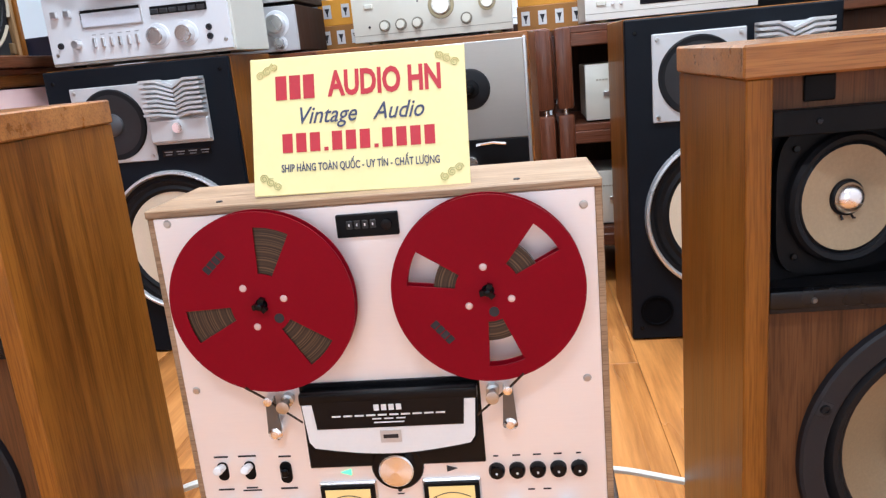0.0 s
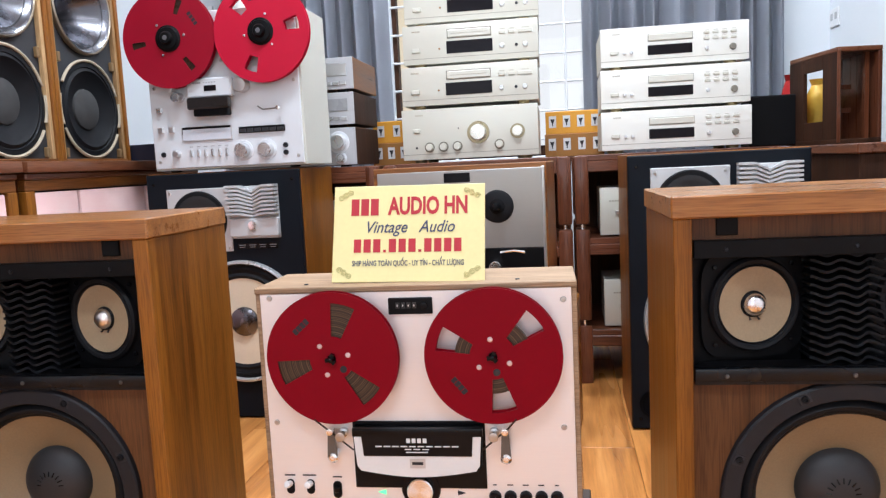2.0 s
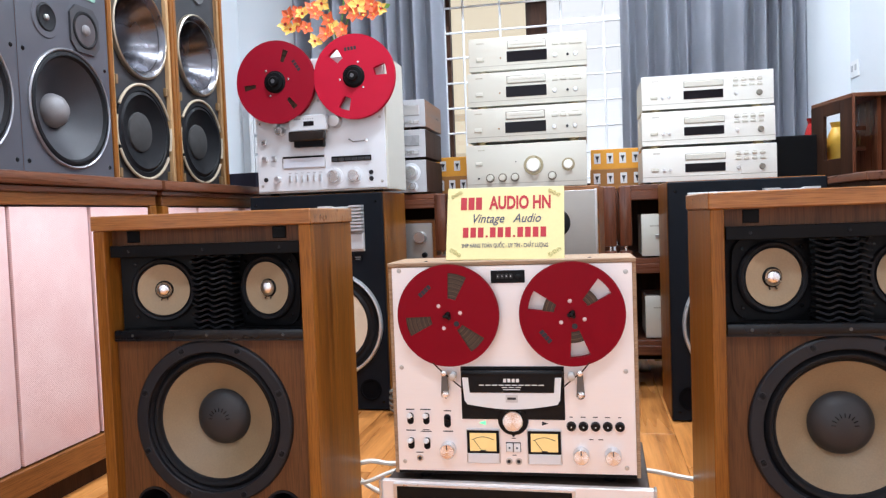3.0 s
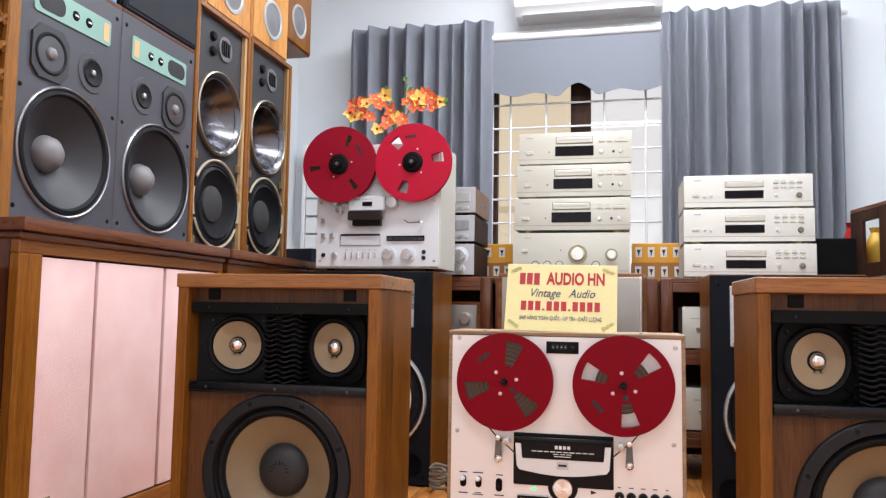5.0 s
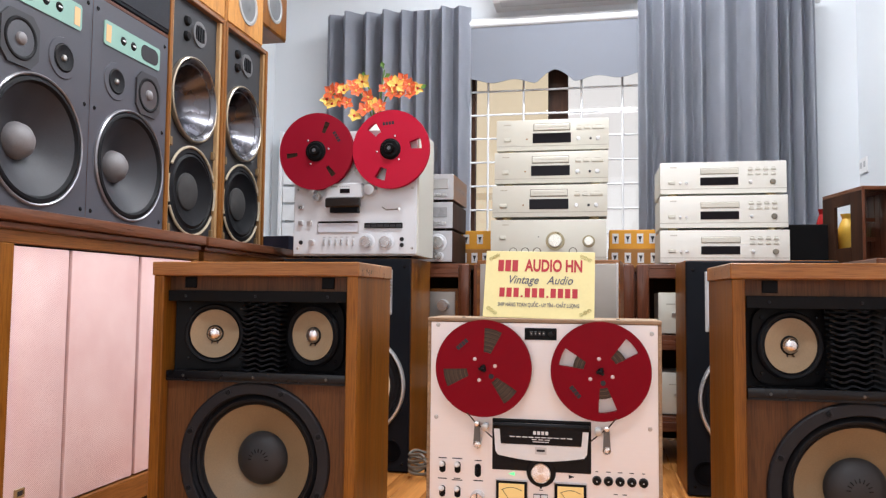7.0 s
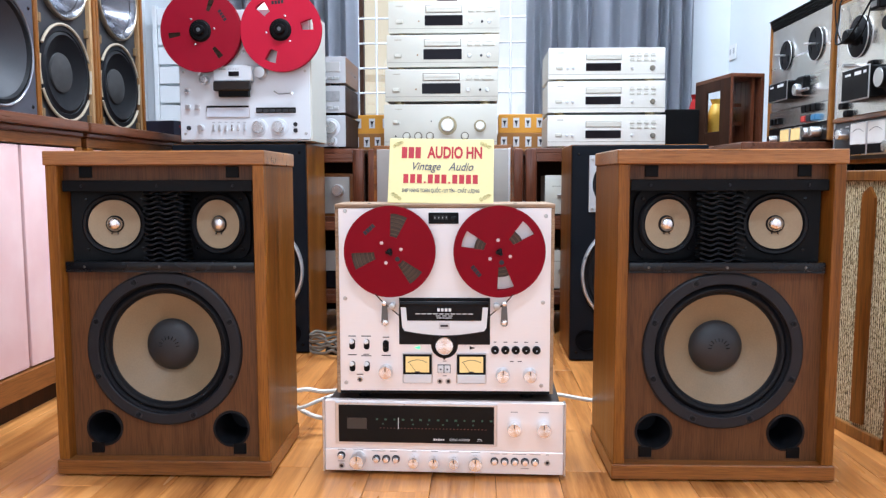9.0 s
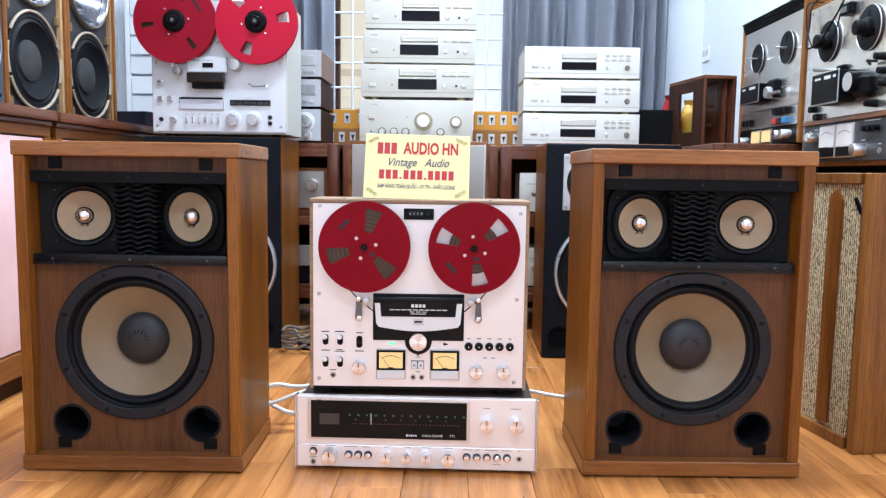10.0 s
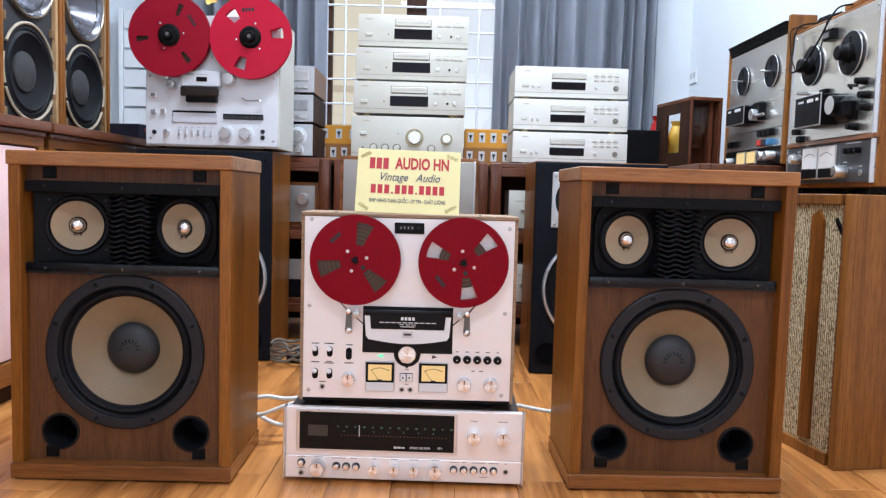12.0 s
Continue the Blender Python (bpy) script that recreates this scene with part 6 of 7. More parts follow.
part("front_panel", box(bm_new(), -0.20, 0.20, 0.0, 0.008, 0.07, 0.148, 0.001), PLATEGREY, am2)
part("dial", box(bm_new(), -0.20, 0.20, -0.001, 0.006, 0.005, 0.066, 0.001), DISPLAY, am2)


def power_unit(m, label):
    u = thing("power_amplifier", label, "power amplifier", m, "small champagne units on the rack")
    part("case", box(bm_new(), -0.105, 0.105, 0.008, 0.22, 0.006, 0.150, 0.003), CHAMPSIDE, u)
    part("front_panel", box(bm_new(), -0.107, 0.107, 0, 0.010, 0.005, 0.152, 0.004, 2), CHAMPAGNE, u)
    part("push_button", box(bm_new(), -0.060, -0.040, -0.006, 0.001, 0.068, 0.080, 0.002), SATIN, u)
    bars(u, [(-0.075 + 0.008 * k, 0.11, 0.006, 0.004) for k in range(4)], plain("unit_print", (0.35, 0.32, 0.25), 0.5))
    for x in (-0.07, 0.07):
        part("foot", lathe(bm_new(), [(0, 0), (0.012, 0), (0.014, 0.006), (0, 0.006)], (x, 0.04, 0), (0, 0, 1), 12), BLACK, u)


power_unit(pose(0.425, 1.385, 0.455), "champagne power amplifier on the middle shelf")
power_unit(pose(0.432, 1.385, 0.170), "champagne power amplifier on the lower shelf")


# ---- cartons behind the stacks ----
def carton(x0, x1, y, z0, h, material, label):
    c = thing("carton", label, "carton", None, "orange cartons on the racks")
    part("carton_body", box(bm_new(), x0, x1, y, y + 0.20, z0, z0 + h, 0.002), material, c)
    n = max(1, int((x1 - x0) / 0.046))
    for k in range(n):
        x = x0 + (x1 - x0) * (k + 0.5) / n
        lb = part("care_mark", box(bm_new(), x - 0.013, x + 0.013, y - 0.001, y + 0.001, z0 + h * 0.28, z0 + h * 0.80), PALEINK, c)
        part("mark_ink", prism(bm_new(), [(x - 0.008, z0 + h * 0.66), (x + 0.008, z0 + h * 0.66), (x + 0.002, z0 + h * 0.46), (x + 0.002, z0 + h * 0.36), (x - 0.002, z0 + h * 0.36), (x - 0.002, z0 + h * 0.46)], -0.0022 + y, -0.0008 + y), INK, lb)


for x0, x1 in ((-0.49, -0.30), (0.15, 0.36)):
    carton(x0, x1, 1.80, 0.708, 0.082, CARTONBROWN, "orange-brown carton with white care marks")
    carton(x0 + 0.004, x1 - 0.006, 1.804, 0.790, 0.080, CARTON, "yellow-orange carton with white care marks")
bm_shelf = thing("wall_bench", "low red-brown bench against the window wall", "bench")
part("bench_top", box(bm_new(), -0.96, 0.845, 1.802, 2.25, 0.690, 0.7075, 0.002), REDWOOD_X, bm_shelf)
for x in (-0.93, 0.79):
    for y in (1.83, 2.21):
        part("bench_leg", box(bm_new(), x, x + 0.03, y, y + 0.03, 0, 0.690, 0.002), REDWOOD, bm_shelf)

bs = thing("black_box", "matt black equipment box beside the player stack", "box", pose(0.905, 1.66, 0.7085))
part("box_body", box(bm_new(), -0.085, 0.080, 0, 0.12, 0, 0.165, 0.004), BLACK, bs)


# ---- pink-fronted cabinets along the west wall ----
def low_cabinet(y0, y1, panels, label):
    cb = thing("cabinet", label, "cabinet", None, "pink-fronted cabinets")
    xf, xb, H = -1.060, -1.70, 0.757
    part("cabinet_top", box(bm_new(), xb, xf + 0.022, y0 - 0.012, y1 + 0.004, H - 0.028, H, 0.006, 2), REDWOOD_Y, cb)
    part("top_moulding", box(bm_new(), xb, xf + 0.008, y0 - 0.004, y1, H - 0.044, H - 0.028, 0.004), REDWOOD_Y, cb)
    part("carcass", box(bm_new(), xb, xf - 0.022, y0, y1, 0.055, H - 0.044), REDWOOD, cb)
    part("top_rail", box(bm_new(), xf - 0.022, xf, y0, y1, 0.685, H - 0.044, 0.002), WALNUT_Y, cb)
    part("bottom_rail", box(bm_new(), xf - 0.022, xf + 0.004, y0, y1, 0.055, 0.116, 0.002), WALNUT_Y, cb)
    part("plinth", box(bm_new(), xb, xf - 0.028, y0 + 0.01, y1 - 0.01, 0.0, 0.055), DARKWOOD, cb)
    part("stile", box(bm_new(), xf - 0.022, xf + 0.002, y0, panels[0][0] - 0.004, 0.116, 0.685, 0.002), WALNUT, cb)
    part("stile", box(bm_new(), xf - 0.022, xf + 0.002, panels[-1][1] + 0.004, y1, 0.116, 0.685, 0.002), WALNUT, cb)
    for k, (a, b) in enumerate(panels):
        pn = part("cloth_panel", box(bm_new(), xf - 0.018, xf - 0.003, a, b, 0.120, 0.681, 0.004, 2), PINKCLOTH, cb, "pink woven cloth panel")
    part("dark_backing", box(bm_new(), xf - 0.0215, xf - 0.0185, panels[0][0] - 0.004, panels[-1][1] + 0.004, 0.116, 0.685), INK, cb)
    bd = part("maker_badge", box(bm_new(), xf - 0.0035, xf + 0.0005, panels[0][0] + 0.028, panels[0][0] + 0.056, 0.162, 0.182, 0.001), plain("brass_badge", (0.42, 0.34, 0.20), 0.3, 0.7), cb)
    part("badge_mark", box(bm_new(), xf + 0.0004, xf + 0.001, panels[0][0] + 0.035, panels[0][0] + 0.049, 0.167, 0.177), INK, bd)


low_cabinet(-0.165, 0.625, [(-0.098, 0.068), (0.078, 0.332), (0.344, 0.590)], "walnut cabinet with pink woven cloth front panels")
low_cabinet(0.655, 1.520, [(0.690, 0.855), (0.867, 1.180), (1.190, 1.490)], "walnut cabinet with pink woven cloth front panels")


# ---- loudspeakers on the cabinets ----
def cone_driver(parent, x, z, R, y, rim, cone, cap, cap_r, name="woofer", depth=0.045, label=""):
    wo = part(name, lathe(bm_new(), [(R * 0.95, y + 0.004), (R * 0.96, y - 0.006), (R * 0.98, y - 0.008), (R, y - 0.005), (R * 1.005, y + 0.001)], (x, 0, z), (0, 1, 0), 56), rim, parent, label)
    part("surround", lathe(bm_new(), [(R * 0.955, y - 0.001), (R * 0.92, y - 0.007), (R * 0.88, y - 0.008), (R * 0.84, y + 0.001)], (x, 0, z), (0, 1, 0), 48), RUBBER, wo)
    part("cone", lathe(bm_new(), [(R * 0.845, y), (R * 0.6, y + depth * 0.45), (cap_r, y + depth * 0.9)], (x, 0, z), (0, 1, 0), 48), cone, wo)
    part("dust_cap", lathe(bm_new(), [(cap_r * 1.02, y + depth), (cap_r, y + depth * 0.82), (cap_r * 0.85, y + depth * 0.55), (cap_r * 0.5, y + depth * 0.32), (0, y + depth * 0.24)], (x, 0, z), (0, 1, 0), 32), cap, wo)
    return wo


def holed_front(W, z0, z1, y, holes):
    bm = bm_new()
    o = [bm.verts.new(v) for v in ((-W / 2, y, z0), (W / 2, y, z0), (W / 2, y, z1), (-W / 2, y, z1))]
    edges = [bm.edges.new((o[k], o[(k + 1) % 4])) for k in range(4)]
    for cx, cz, r in holes:
        vs = [bm.verts.new((cx + r * math.cos(2 * math.pi * k / 40), y, cz + r * math.sin(2 * math.pi * k / 40))) for k in range(40)]
        edges += [bm.edges.new((vs[k], vs[(k + 1) % 40])) for k in range(40)]
    bmesh.ops.triangle_fill(bm, edges=edges, use_beauty=True)
    gone = [f for f in bm.faces if any(math.hypot(f.calc_center_median().x - cx, f.calc_center_median().z - cz) < r * 0.97 for cx, cz, r in holes)]
    bmesh.ops.delete(bm, geom=gone, context="FACES_ONLY")
    return bm


def monitor(yc, flip, label):
    s = -1 if flip else 1
    sp = thing("loudspeaker", label, "loudspeaker", pose(-1.180, yc, 0.757, 0, 0, 90), "grey-fronted monitors")
    W, H = 0.347, 0.616
    part("cabinet", box(bm_new(), -W / 2, W / 2, 0.11, 0.40, 0, H, 0.002), REDWOOD, sp)
    for x0, x1, z0, z1 in ((-W / 2, -W / 2 + 0.012, 0, H), (W / 2 - 0.012, W / 2, 0, H), (-W / 2 + 0.012, W / 2 - 0.012, 0, 0.012), (-W / 2 + 0.012, W / 2 - 0.012, H - 0.012, H)):
        part("cabinet_board", box(bm_new(), x0, x1, 0.003, 0.11, z0, z1), REDWOOD, sp)
    part("cabinet_lip", box(bm_new(), -W / 2, W / 2, -0.001, 0.012, H - 0.010, H, 0.001), REDWOOD_X, sp)
    wx, wz = -0.006 * s, 0.184
    part("baffle", holed_front(W, 0.002, H - 0.010, 0.0, [(wx, wz, 0.136)]), GREYPAINT, sp, "slate-grey painted baffle")
    part("cavity_lining", lathe(bm_new(), [(0.138, 0.001), (0.138, 0.105), (0, 0.105)], (wx, 0, wz), (0, 1, 0), 40), INK, sp)
    cone_driver(sp, wx, wz, 0.156, 0.0, plain("worn_steel_rim", (0.30, 0.30, 0.32), 0.34, 0.8), CONEGREY, CAPGREY, 0.045, depth=0.062, label="worn bright metal woofer rim")
    # square-shouldered tweeter and a small round one
    x, z = -0.074 * s, 0.403
    tw = part("mid_driver", prism(bm_new(), [(x + a * 0.058, z + b * 0.062) for a, b in ((-1, -0.6), (-0.6, -1), (0.6, -1), (1, -0.6), (1, 0.6), (0.6, 1), (-0.6, 1), (-1, 0.6))], -0.006, 0.001), plain("dark_grey_flange", (0.035, 0.036, 0.042), 0.45), sp)
    part("mid_ring", lathe(bm_new(), [(0.050, -0.006), (0.048, -0.009), (0.044, -0.009), (0.040, -0.0065)], (x, 0, z), (0, 1, 0), 36), RUBBER, tw)
    part("mid_cone", lathe(bm_new(), [(0.042, -0.0068), (0.025, -0.0066), (0.014, -0.0064)], (x, 0, z), (0, 1, 0), 36), plain("dark_metal_mid_cone", (0.13, 0.13, 0.14), 0.32, 0.8), tw)
    part("mid_cap", lathe(bm_new(), [(0.015, -0.006), (0.013, -0.012), (0.006, -0.016), (0, -0.017)], (x, 0, z), (0, 1, 0), 24), CAPGREY, tw)
    x = 0.071 * s
    tw = part("tweeter", lathe(bm_new(), [(0.052, 0.0005), (0.050, -0.003), (0.036, -0.003), (0.034, 0.0005)], (x, 0, z), (0, 1, 0), 36), GREYPAINT, sp)
    part("tweeter_cone", lathe(bm_new(), [(0.035, -0.0035), (0.031, -0.006), (0.024, -0.004), (0.010, -0.0025), (0, -0.0025)], (x, 0, z), (0, 1, 0), 36), RUBBER, tw)
    part("tweeter_dome", lathe(bm_new(), [(0.0085, -0.002), (0.007, -0.007), (0, -0.010)], (x, 0, z), (0, 1, 0), 18), TINYMETAL, tw)
    # pale green control plate
    px0, px1 = sorted((-0.128 * s, 0.130 * s))
    pl = part("control_plate", prism(bm_new(), rounded(px0, px1, 0.490, 0.556, 0.008), -0.003, 0.001), TEAL, sp, "pale green control plate")
    hx = -0.076 * s
    part("plate_hole", prism(bm_new(), rounded(hx - 0.042, hx + 0.042, 0.500, 0.546, 0.020), -0.0040, -0.002), INK, pl)
    for q in (0.002, 0.048):
        part("control_dial", lathe(bm_new(), [(0, -0.006), (0.010, -0.0055), (0.0125, -0.003)], (q * s, 0, 0.523), (0, 1, 0), 18), BLACKGLOSS, pl)
        part("dial_mark", box(bm_new(), q * s - 0.006, q * s + 0.006, -0.0068, -0.0052, 0.521, 0.525), PALEINK, pl)
    part("amber_patch", box(bm_new(), 0.112 * s - 0.010, 0.112 * s + 0.010, -0.0038, -0.002, 0.500, 0.546), plain("amber_label", (0.72, 0.42, 0.20), 0.5), pl)
    screws(sp, [(s * 0.155, 0.04), (s * 0.155, 0.31), (s * 0.155, 0.575), (-s * 0.155, 0.04), (-s * 0.155, 0.31), (-s * 0.155, 0.575)], 0.0, 0.006, BLACKGLOSS)


monitor(0.0935, False, "slate-grey monitor loudspeaker with a large dark woofer")
monitor(0.4425, True, "slate-grey monitor loudspeaker with a large dark woofer")


def horn_speaker(y0, y1, label):
    W, H = y1 - y0, 0.790
    sp = thing("loudspeaker", label, "loudspeaker", pose(-1.180, (y0 + y1) / 2, 0.757, 0, 0, 90), "open-fronted horn loudspeakers")
    part("cabinet_back", box(bm_new(), -W / 2 + 0.016, W / 2 - 0.016, 0.36, 0.38, 0.012, H - 0.014), DARKWOOD, sp)
    for x0, x1 in ((-W / 2, -W / 2 + 0.016), (W / 2 - 0.016, W / 2)):
        part("cabinet_side", box(bm_new(), x0, x1, -0.004, 0.38, 0, H, 0.002), WALNUT, sp)
    part("cabinet_top", box(bm_new(), -W / 2 + 0.016, W / 2 - 0.016, -0.004, 0.38, H - 0.016, H, 0.002), WALNUT_X, sp)
    part("cabinet_base", box(bm_new(), -W / 2 + 0.016, W / 2 - 0.016, -0.004, 0.38, 0.0, 0.012, 0.002), WALNUT_X, sp)
    for x0, x1 in ((-W / 2 + 0.016, -W / 2 + 0.027), (W / 2 - 0.030, W / 2 - 0.016)):
        part("raw_edge_strip", box(bm_new(), x0, x1, 0.002, 0.02, 0.012, H - 0.016, 0.001), PALEWOOD, sp)
    iw = W - 0.058
    x = -0.002
    hr = min(0.134, iw / 2 - 0.004)
    part("baffle", holed_front(iw, 0.012, H - 0.016, 0.016, [(x, 0.460, hr * 0.86), (x, 0.160, hr * 0.9)]), plain("charcoal_baffle", (0.028, 0.029, 0.033), 0.6, 0, 0.2, 400, 9, 0.3), sp)
    # metal horn
    hn = part("horn", lathe(bm_new(), [(hr * 1.03, 0.016), (hr * 1.03, 0.006), (hr * 0.99, 0.002), (hr * 0.94, 0.006), (hr * 0.86, 0.022), (hr * 0.72, 0.050), (hr * 0.56, 0.085), (hr * 0.40, 0.130), (hr * 0.28, 0.180), (hr * 0.20, 0.240), (0, 0.241)], (x, 0, 0.460), (0, 1, 0), 48), HORNMETAL, sp, "shiny grey metal horn")
    part("horn_rim", lathe(bm_new(), [(hr * 0.99, 0.004), (hr * 1.01, -0.001), (hr * 1.045, 0.002), (hr * 1.045, 0.014)], (x, 0, 0.460), (0, 1, 0), 48), plain("brass_tinted_rim", (0.40, 0.34, 0.26), 0.35, 0.8), hn)
    # woofer with a pale gasket broken into arcs
    wo = part("woofer", lathe(bm_new(), [(hr * 1.04, 0.016), (hr * 1.04, 0.008), (hr * 0.93, 0.006), (hr * 0.90, 0.012)], (x, 0, 0.160), (0, 1, 0), 48), RUBBER, sp)
    for a0, a1 in ((20, 150), (165, 200), (205, 330), (340, 370)):
        pts = [(x + hr * 1.07 * math.cos(radians(a0 + (a1 - a0) * k / 14)), 0.006, 0.160 + hr * 1.07 * math.sin(radians(a0 + (a1 - a0) * k / 14))) for k in range(15)]
        part("gasket_arc", tube(bm_new(), pts, 0.0046, 6), plain("aged_cork_gasket", (0.44, 0.37, 0.27), 0.7, 0, 0.2, 150, 14, 0.3), wo)
    part("cone", lathe(bm_new(), [(hr * 0.92, 0.010), (hr * 0.84, 0.004), (hr * 0.76, 0.012), (hr * 0.5, 0.024), (hr * 0.30, 0.034)], (x, 0, 0.160), (0, 1, 0), 44), RUBBER, wo)
    part("dust_cap", lathe(bm_new(), [(hr * 0.46, 0.028), (hr * 0.44, 0.020), (hr * 0.3, 0.013), (0, 0.010)], (x, 0, 0.160), (0, 1, 0), 32), plain("felt_dust_cap", (0.035, 0.034, 0.034), 0.8, 0, 0.25, 60, 30, 0.2), wo)
    tw = part("tweeter_plate", lathe(bm_new(), [(0.042, 0.016), (0.042, 0.010), (0.030, 0.010), (0.026, 0.014), (0, 0.014)], (x + 0.028, 0, 0.690), (0, 1, 0), 28), plain("grey_tweeter", (0.16, 0.16, 0.165), 0.4, 0.3), sp)
    for k in range(4):
        part("tweeter_spoke", box(bm_new(), x + 0.028 - 0.026 + 0.0145 * k, x + 0.028 - 0.0175 + 0.0145 * k, 0.008, 0.013, 0.667, 0.714), RUBBER, tw)
    for dz in (0.66, 0.71):
        part("level_control", lathe(bm_new(), [(0, 0.004), (0.012, 0.005), (0.016, 0.010), (0.017, 0.016)], (x - 0.048, 0, dz), (0, 1, 0), 20), BLACK, sp)
    for dx, dz in ((-iw / 2 + 0.012, 0.30), (iw / 2 - 0.012, 0.30), (iw / 2 - 0.012, 0.03), (-iw / 2 + 0.012, 0.03)):
        part("clip", box(bm_new(), dx - 0.006, dx + 0.006, 0.004, 0.017, dz - 0.014, dz + 0.014, 0.002), plain("brown_clip", (0.20, 0.12, 0.05), 0.5), sp)


horn_speaker(0.620, 0.966, "open loudspeaker with metal horn in a walnut frame")
horn_speaker(0.969, 1.311, "open loudspeaker with metal horn in a walnut frame")

# carved-front loudspeaker before the monitors
lt = thing("loudspeaker", "walnut loudspeaker with a carved lattice front", "loudspeaker", pose(-1.165, -0.312, 0.757, 0, 0, 90))
part("cabinet", box(bm_new(), -0.225, 0.225, 0.014, 0.36, 0, 0.66, 0.003), TEAK, lt)
for x0, x1, z0, z1 in ((-0.225, -0.19, 0, 0.66), (0.19, 0.225, 0, 0.66), (-0.19, 0.19, 0, 0.03), (-0.19, 0.19, 0.63, 0.66)):
    part("front_frame", box(bm_new(), x0, x1, -0.004, 0.014, z0, z1, 0.003), TEAK, lt)
for k in range(-5, 9):
    for s in (-1, 1):
        a, b = (-0.19, 0.06 * k), (0.19, 0.06 * k + 0.38)
        za, zb = (a[1], b[1])
        xa, xb = (-0.19, 0.19) if s > 0 else (0.19, -0.19)
        t0, t1 = max(0.0, (0.03 - za) / (zb - za)), min(1.0, (0.63 - za) / (zb - za))
        if t1 > t0:
            part("lattice_bar", tube(bm_new(), [(xa + (xb - xa) * t0, 0.004, za + (zb - za) * t0), (xa + (xb - xa) * t1, 0.004, za + (zb - za) * t1)], 0.006, 5), TEAK, lt)
fb = thing("loudspeaker", "plain black loudspeaker standing on the floor", "loudspeaker", pose(-1.085, -0.50, 0, 0, 0, 90))
part("cabinet", box(bm_new(), -0.30, 0.30, 0.012, 0.40, 0, 0.66, 0.004), BLACK, fb)
part("grille", box(bm_new(), -0.295, 0.295, 0, 0.012, 0.01, 0.65, 0.004), RUBBER, fb)

# things on top of the monitors
bk = thing("black_loudspeaker", "flat black cloth-fronted loudspeaker on the monitors", "loudspeaker", pose(-1.182, 0.462, 1.374, 0, 0, 90))
part("cabinet", box(bm_new(), -0.185, 0.185, 0.012, 0.25, 0, 0.42, 0.004), BLACK, bk)
part("grille_frame", box(bm_new(), -0.183, 0.183, 0, 0.012, 0.002, 0.418, 0.005), NAVY, bk)
part("grille_cloth", box(bm_new(), -0.172, 0.172, -0.002, 0.002, 0.014, 0.406, 0.003), plain("blue_black_cloth", (0.016, 0.019, 0.026), 0.9, 0, 0.2, 900, 10, 0.4), bk)
bb = thing("blue_box", "light blue cardboard box on the monitors", "box", pose(-1.20, 0.205, 1.374, 0, 0, 90))
part("box_body", box(bm_new(), -0.06, 0.065, 0, 0.20, 0, 0.25, 0.002), plain("light_blue_card", (0.10, 0.30, 0.62), 0.5), bb)
part("box_label", box(bm_new(), -0.05, 0.055, -0.001, 0.001, 0.12, 0.2), PALEINK, bb)


def honey_speaker(yc, W, H, z, xf, material, label, depth=0.24):
    sp = thing("small_loudspeaker", label, "loudspeaker", pose(xf, yc, z, 0, 0, 90), "small wooden loudspeakers up high")
    part("cabinet", box(bm_new(), -W / 2, W / 2, 0.002, depth, 0, H, 0.003), material, sp)
    part("front", box(bm_new(), -W / 2 + 0.006, W / 2 - 0.006, -0.003, 0.002, 0.006, H - 0.006, 0.002), material, sp)
    for zz, r in ((H * 0.30, W * 0.26), (H * 0.72, W * 0.20)):
        dr = part("driver_ring", lathe(bm_new(), [(r * 0.8, -0.003), (r * 0.85, -0.007), (r, -0.006), (r * 1.02, -0.002)], (0.01, 0, zz), (0, 1, 0), 32), plain("pale_grey_ring", (0.42, 0.42, 0.42), 0.4, 0.3), sp)
        part("driver_cone", lathe(bm_new(), [(r * 0.82, -0.0035), (r * 0.4, -0.0032), (r * 0.25, -0.006), (0, -0.008)], (0.01, 0, zz), (0, 1, 0), 32), plain("grey_small_cone", (0.16, 0.165, 0.17), 0.5), dr)


honey_speaker(0.825, 0.290, 0.36, 1.548, -1.185, HONEY, "honey-coloured small loudspeaker on the horn speakers")
honey_speaker(1.120, 0.290, 0.40, 1.548, -1.180, HONEY, "honey-coloured small loudspeaker on the horn speakers")
honey_speaker(1.615, 0.290, 0.40, 1.742, -1.300, WALNUT, "brown small loudspeaker fixed to the wall", 0.499)

# flat dark box at the end of the cabinets
fx = thing("flat_box", "flat dark blue packing box with red print", "box", pose(-1.045, 1.395, 0.7575, 0, 0, 78))
part("box_body", box(bm_new(), -0.10, 0.11, 0, 0.26, 0, 0.055, 0.002), plain("dark_navy_card", (0.018, 0.020, 0.040), 0.45), fx)
bars(fx, [(-0.06 + 0.022 * k, 0.034, 0.016, 0.010) for k in range(6)], plain("dark_red_print", (0.25, 0.02, 0.03), 0.5), -0.0008)


# ---- east side: cloth-fronted cabinet, second cabinet, two tape decks ----
cab = thing("loudspeaker_cabinet", "teak cabinet with straw cloth front and wood strip", "loudspeaker", pose(0.894, 0.454, 0, 0, 0, -81))
part("carcass", box(bm_new(), -0.34, 0.34, 0.014, 0.40, 0.0, 0.612, 0.002), TEAK, cab)
for x0, x1, z0, z1 in ((-0.34, -0.31, 0, 0.612), (0.318, 0.34, 0, 0.612), (-0.31, 0.305, 0.0, 0.028), (-0.31, 0.305, 0.588, 0.612)):
    part("front_frame", box(bm_new(), x0, x1, 0.0, 0.016, z0, z1, 0.002), TEAK, cab)
part("straw_cloth", box(bm_new(), -0.31, 0.318, 0.008, 0.014, 0.028, 0.588), STRAWCLOTH, cab, "straw-coloured woven cloth")
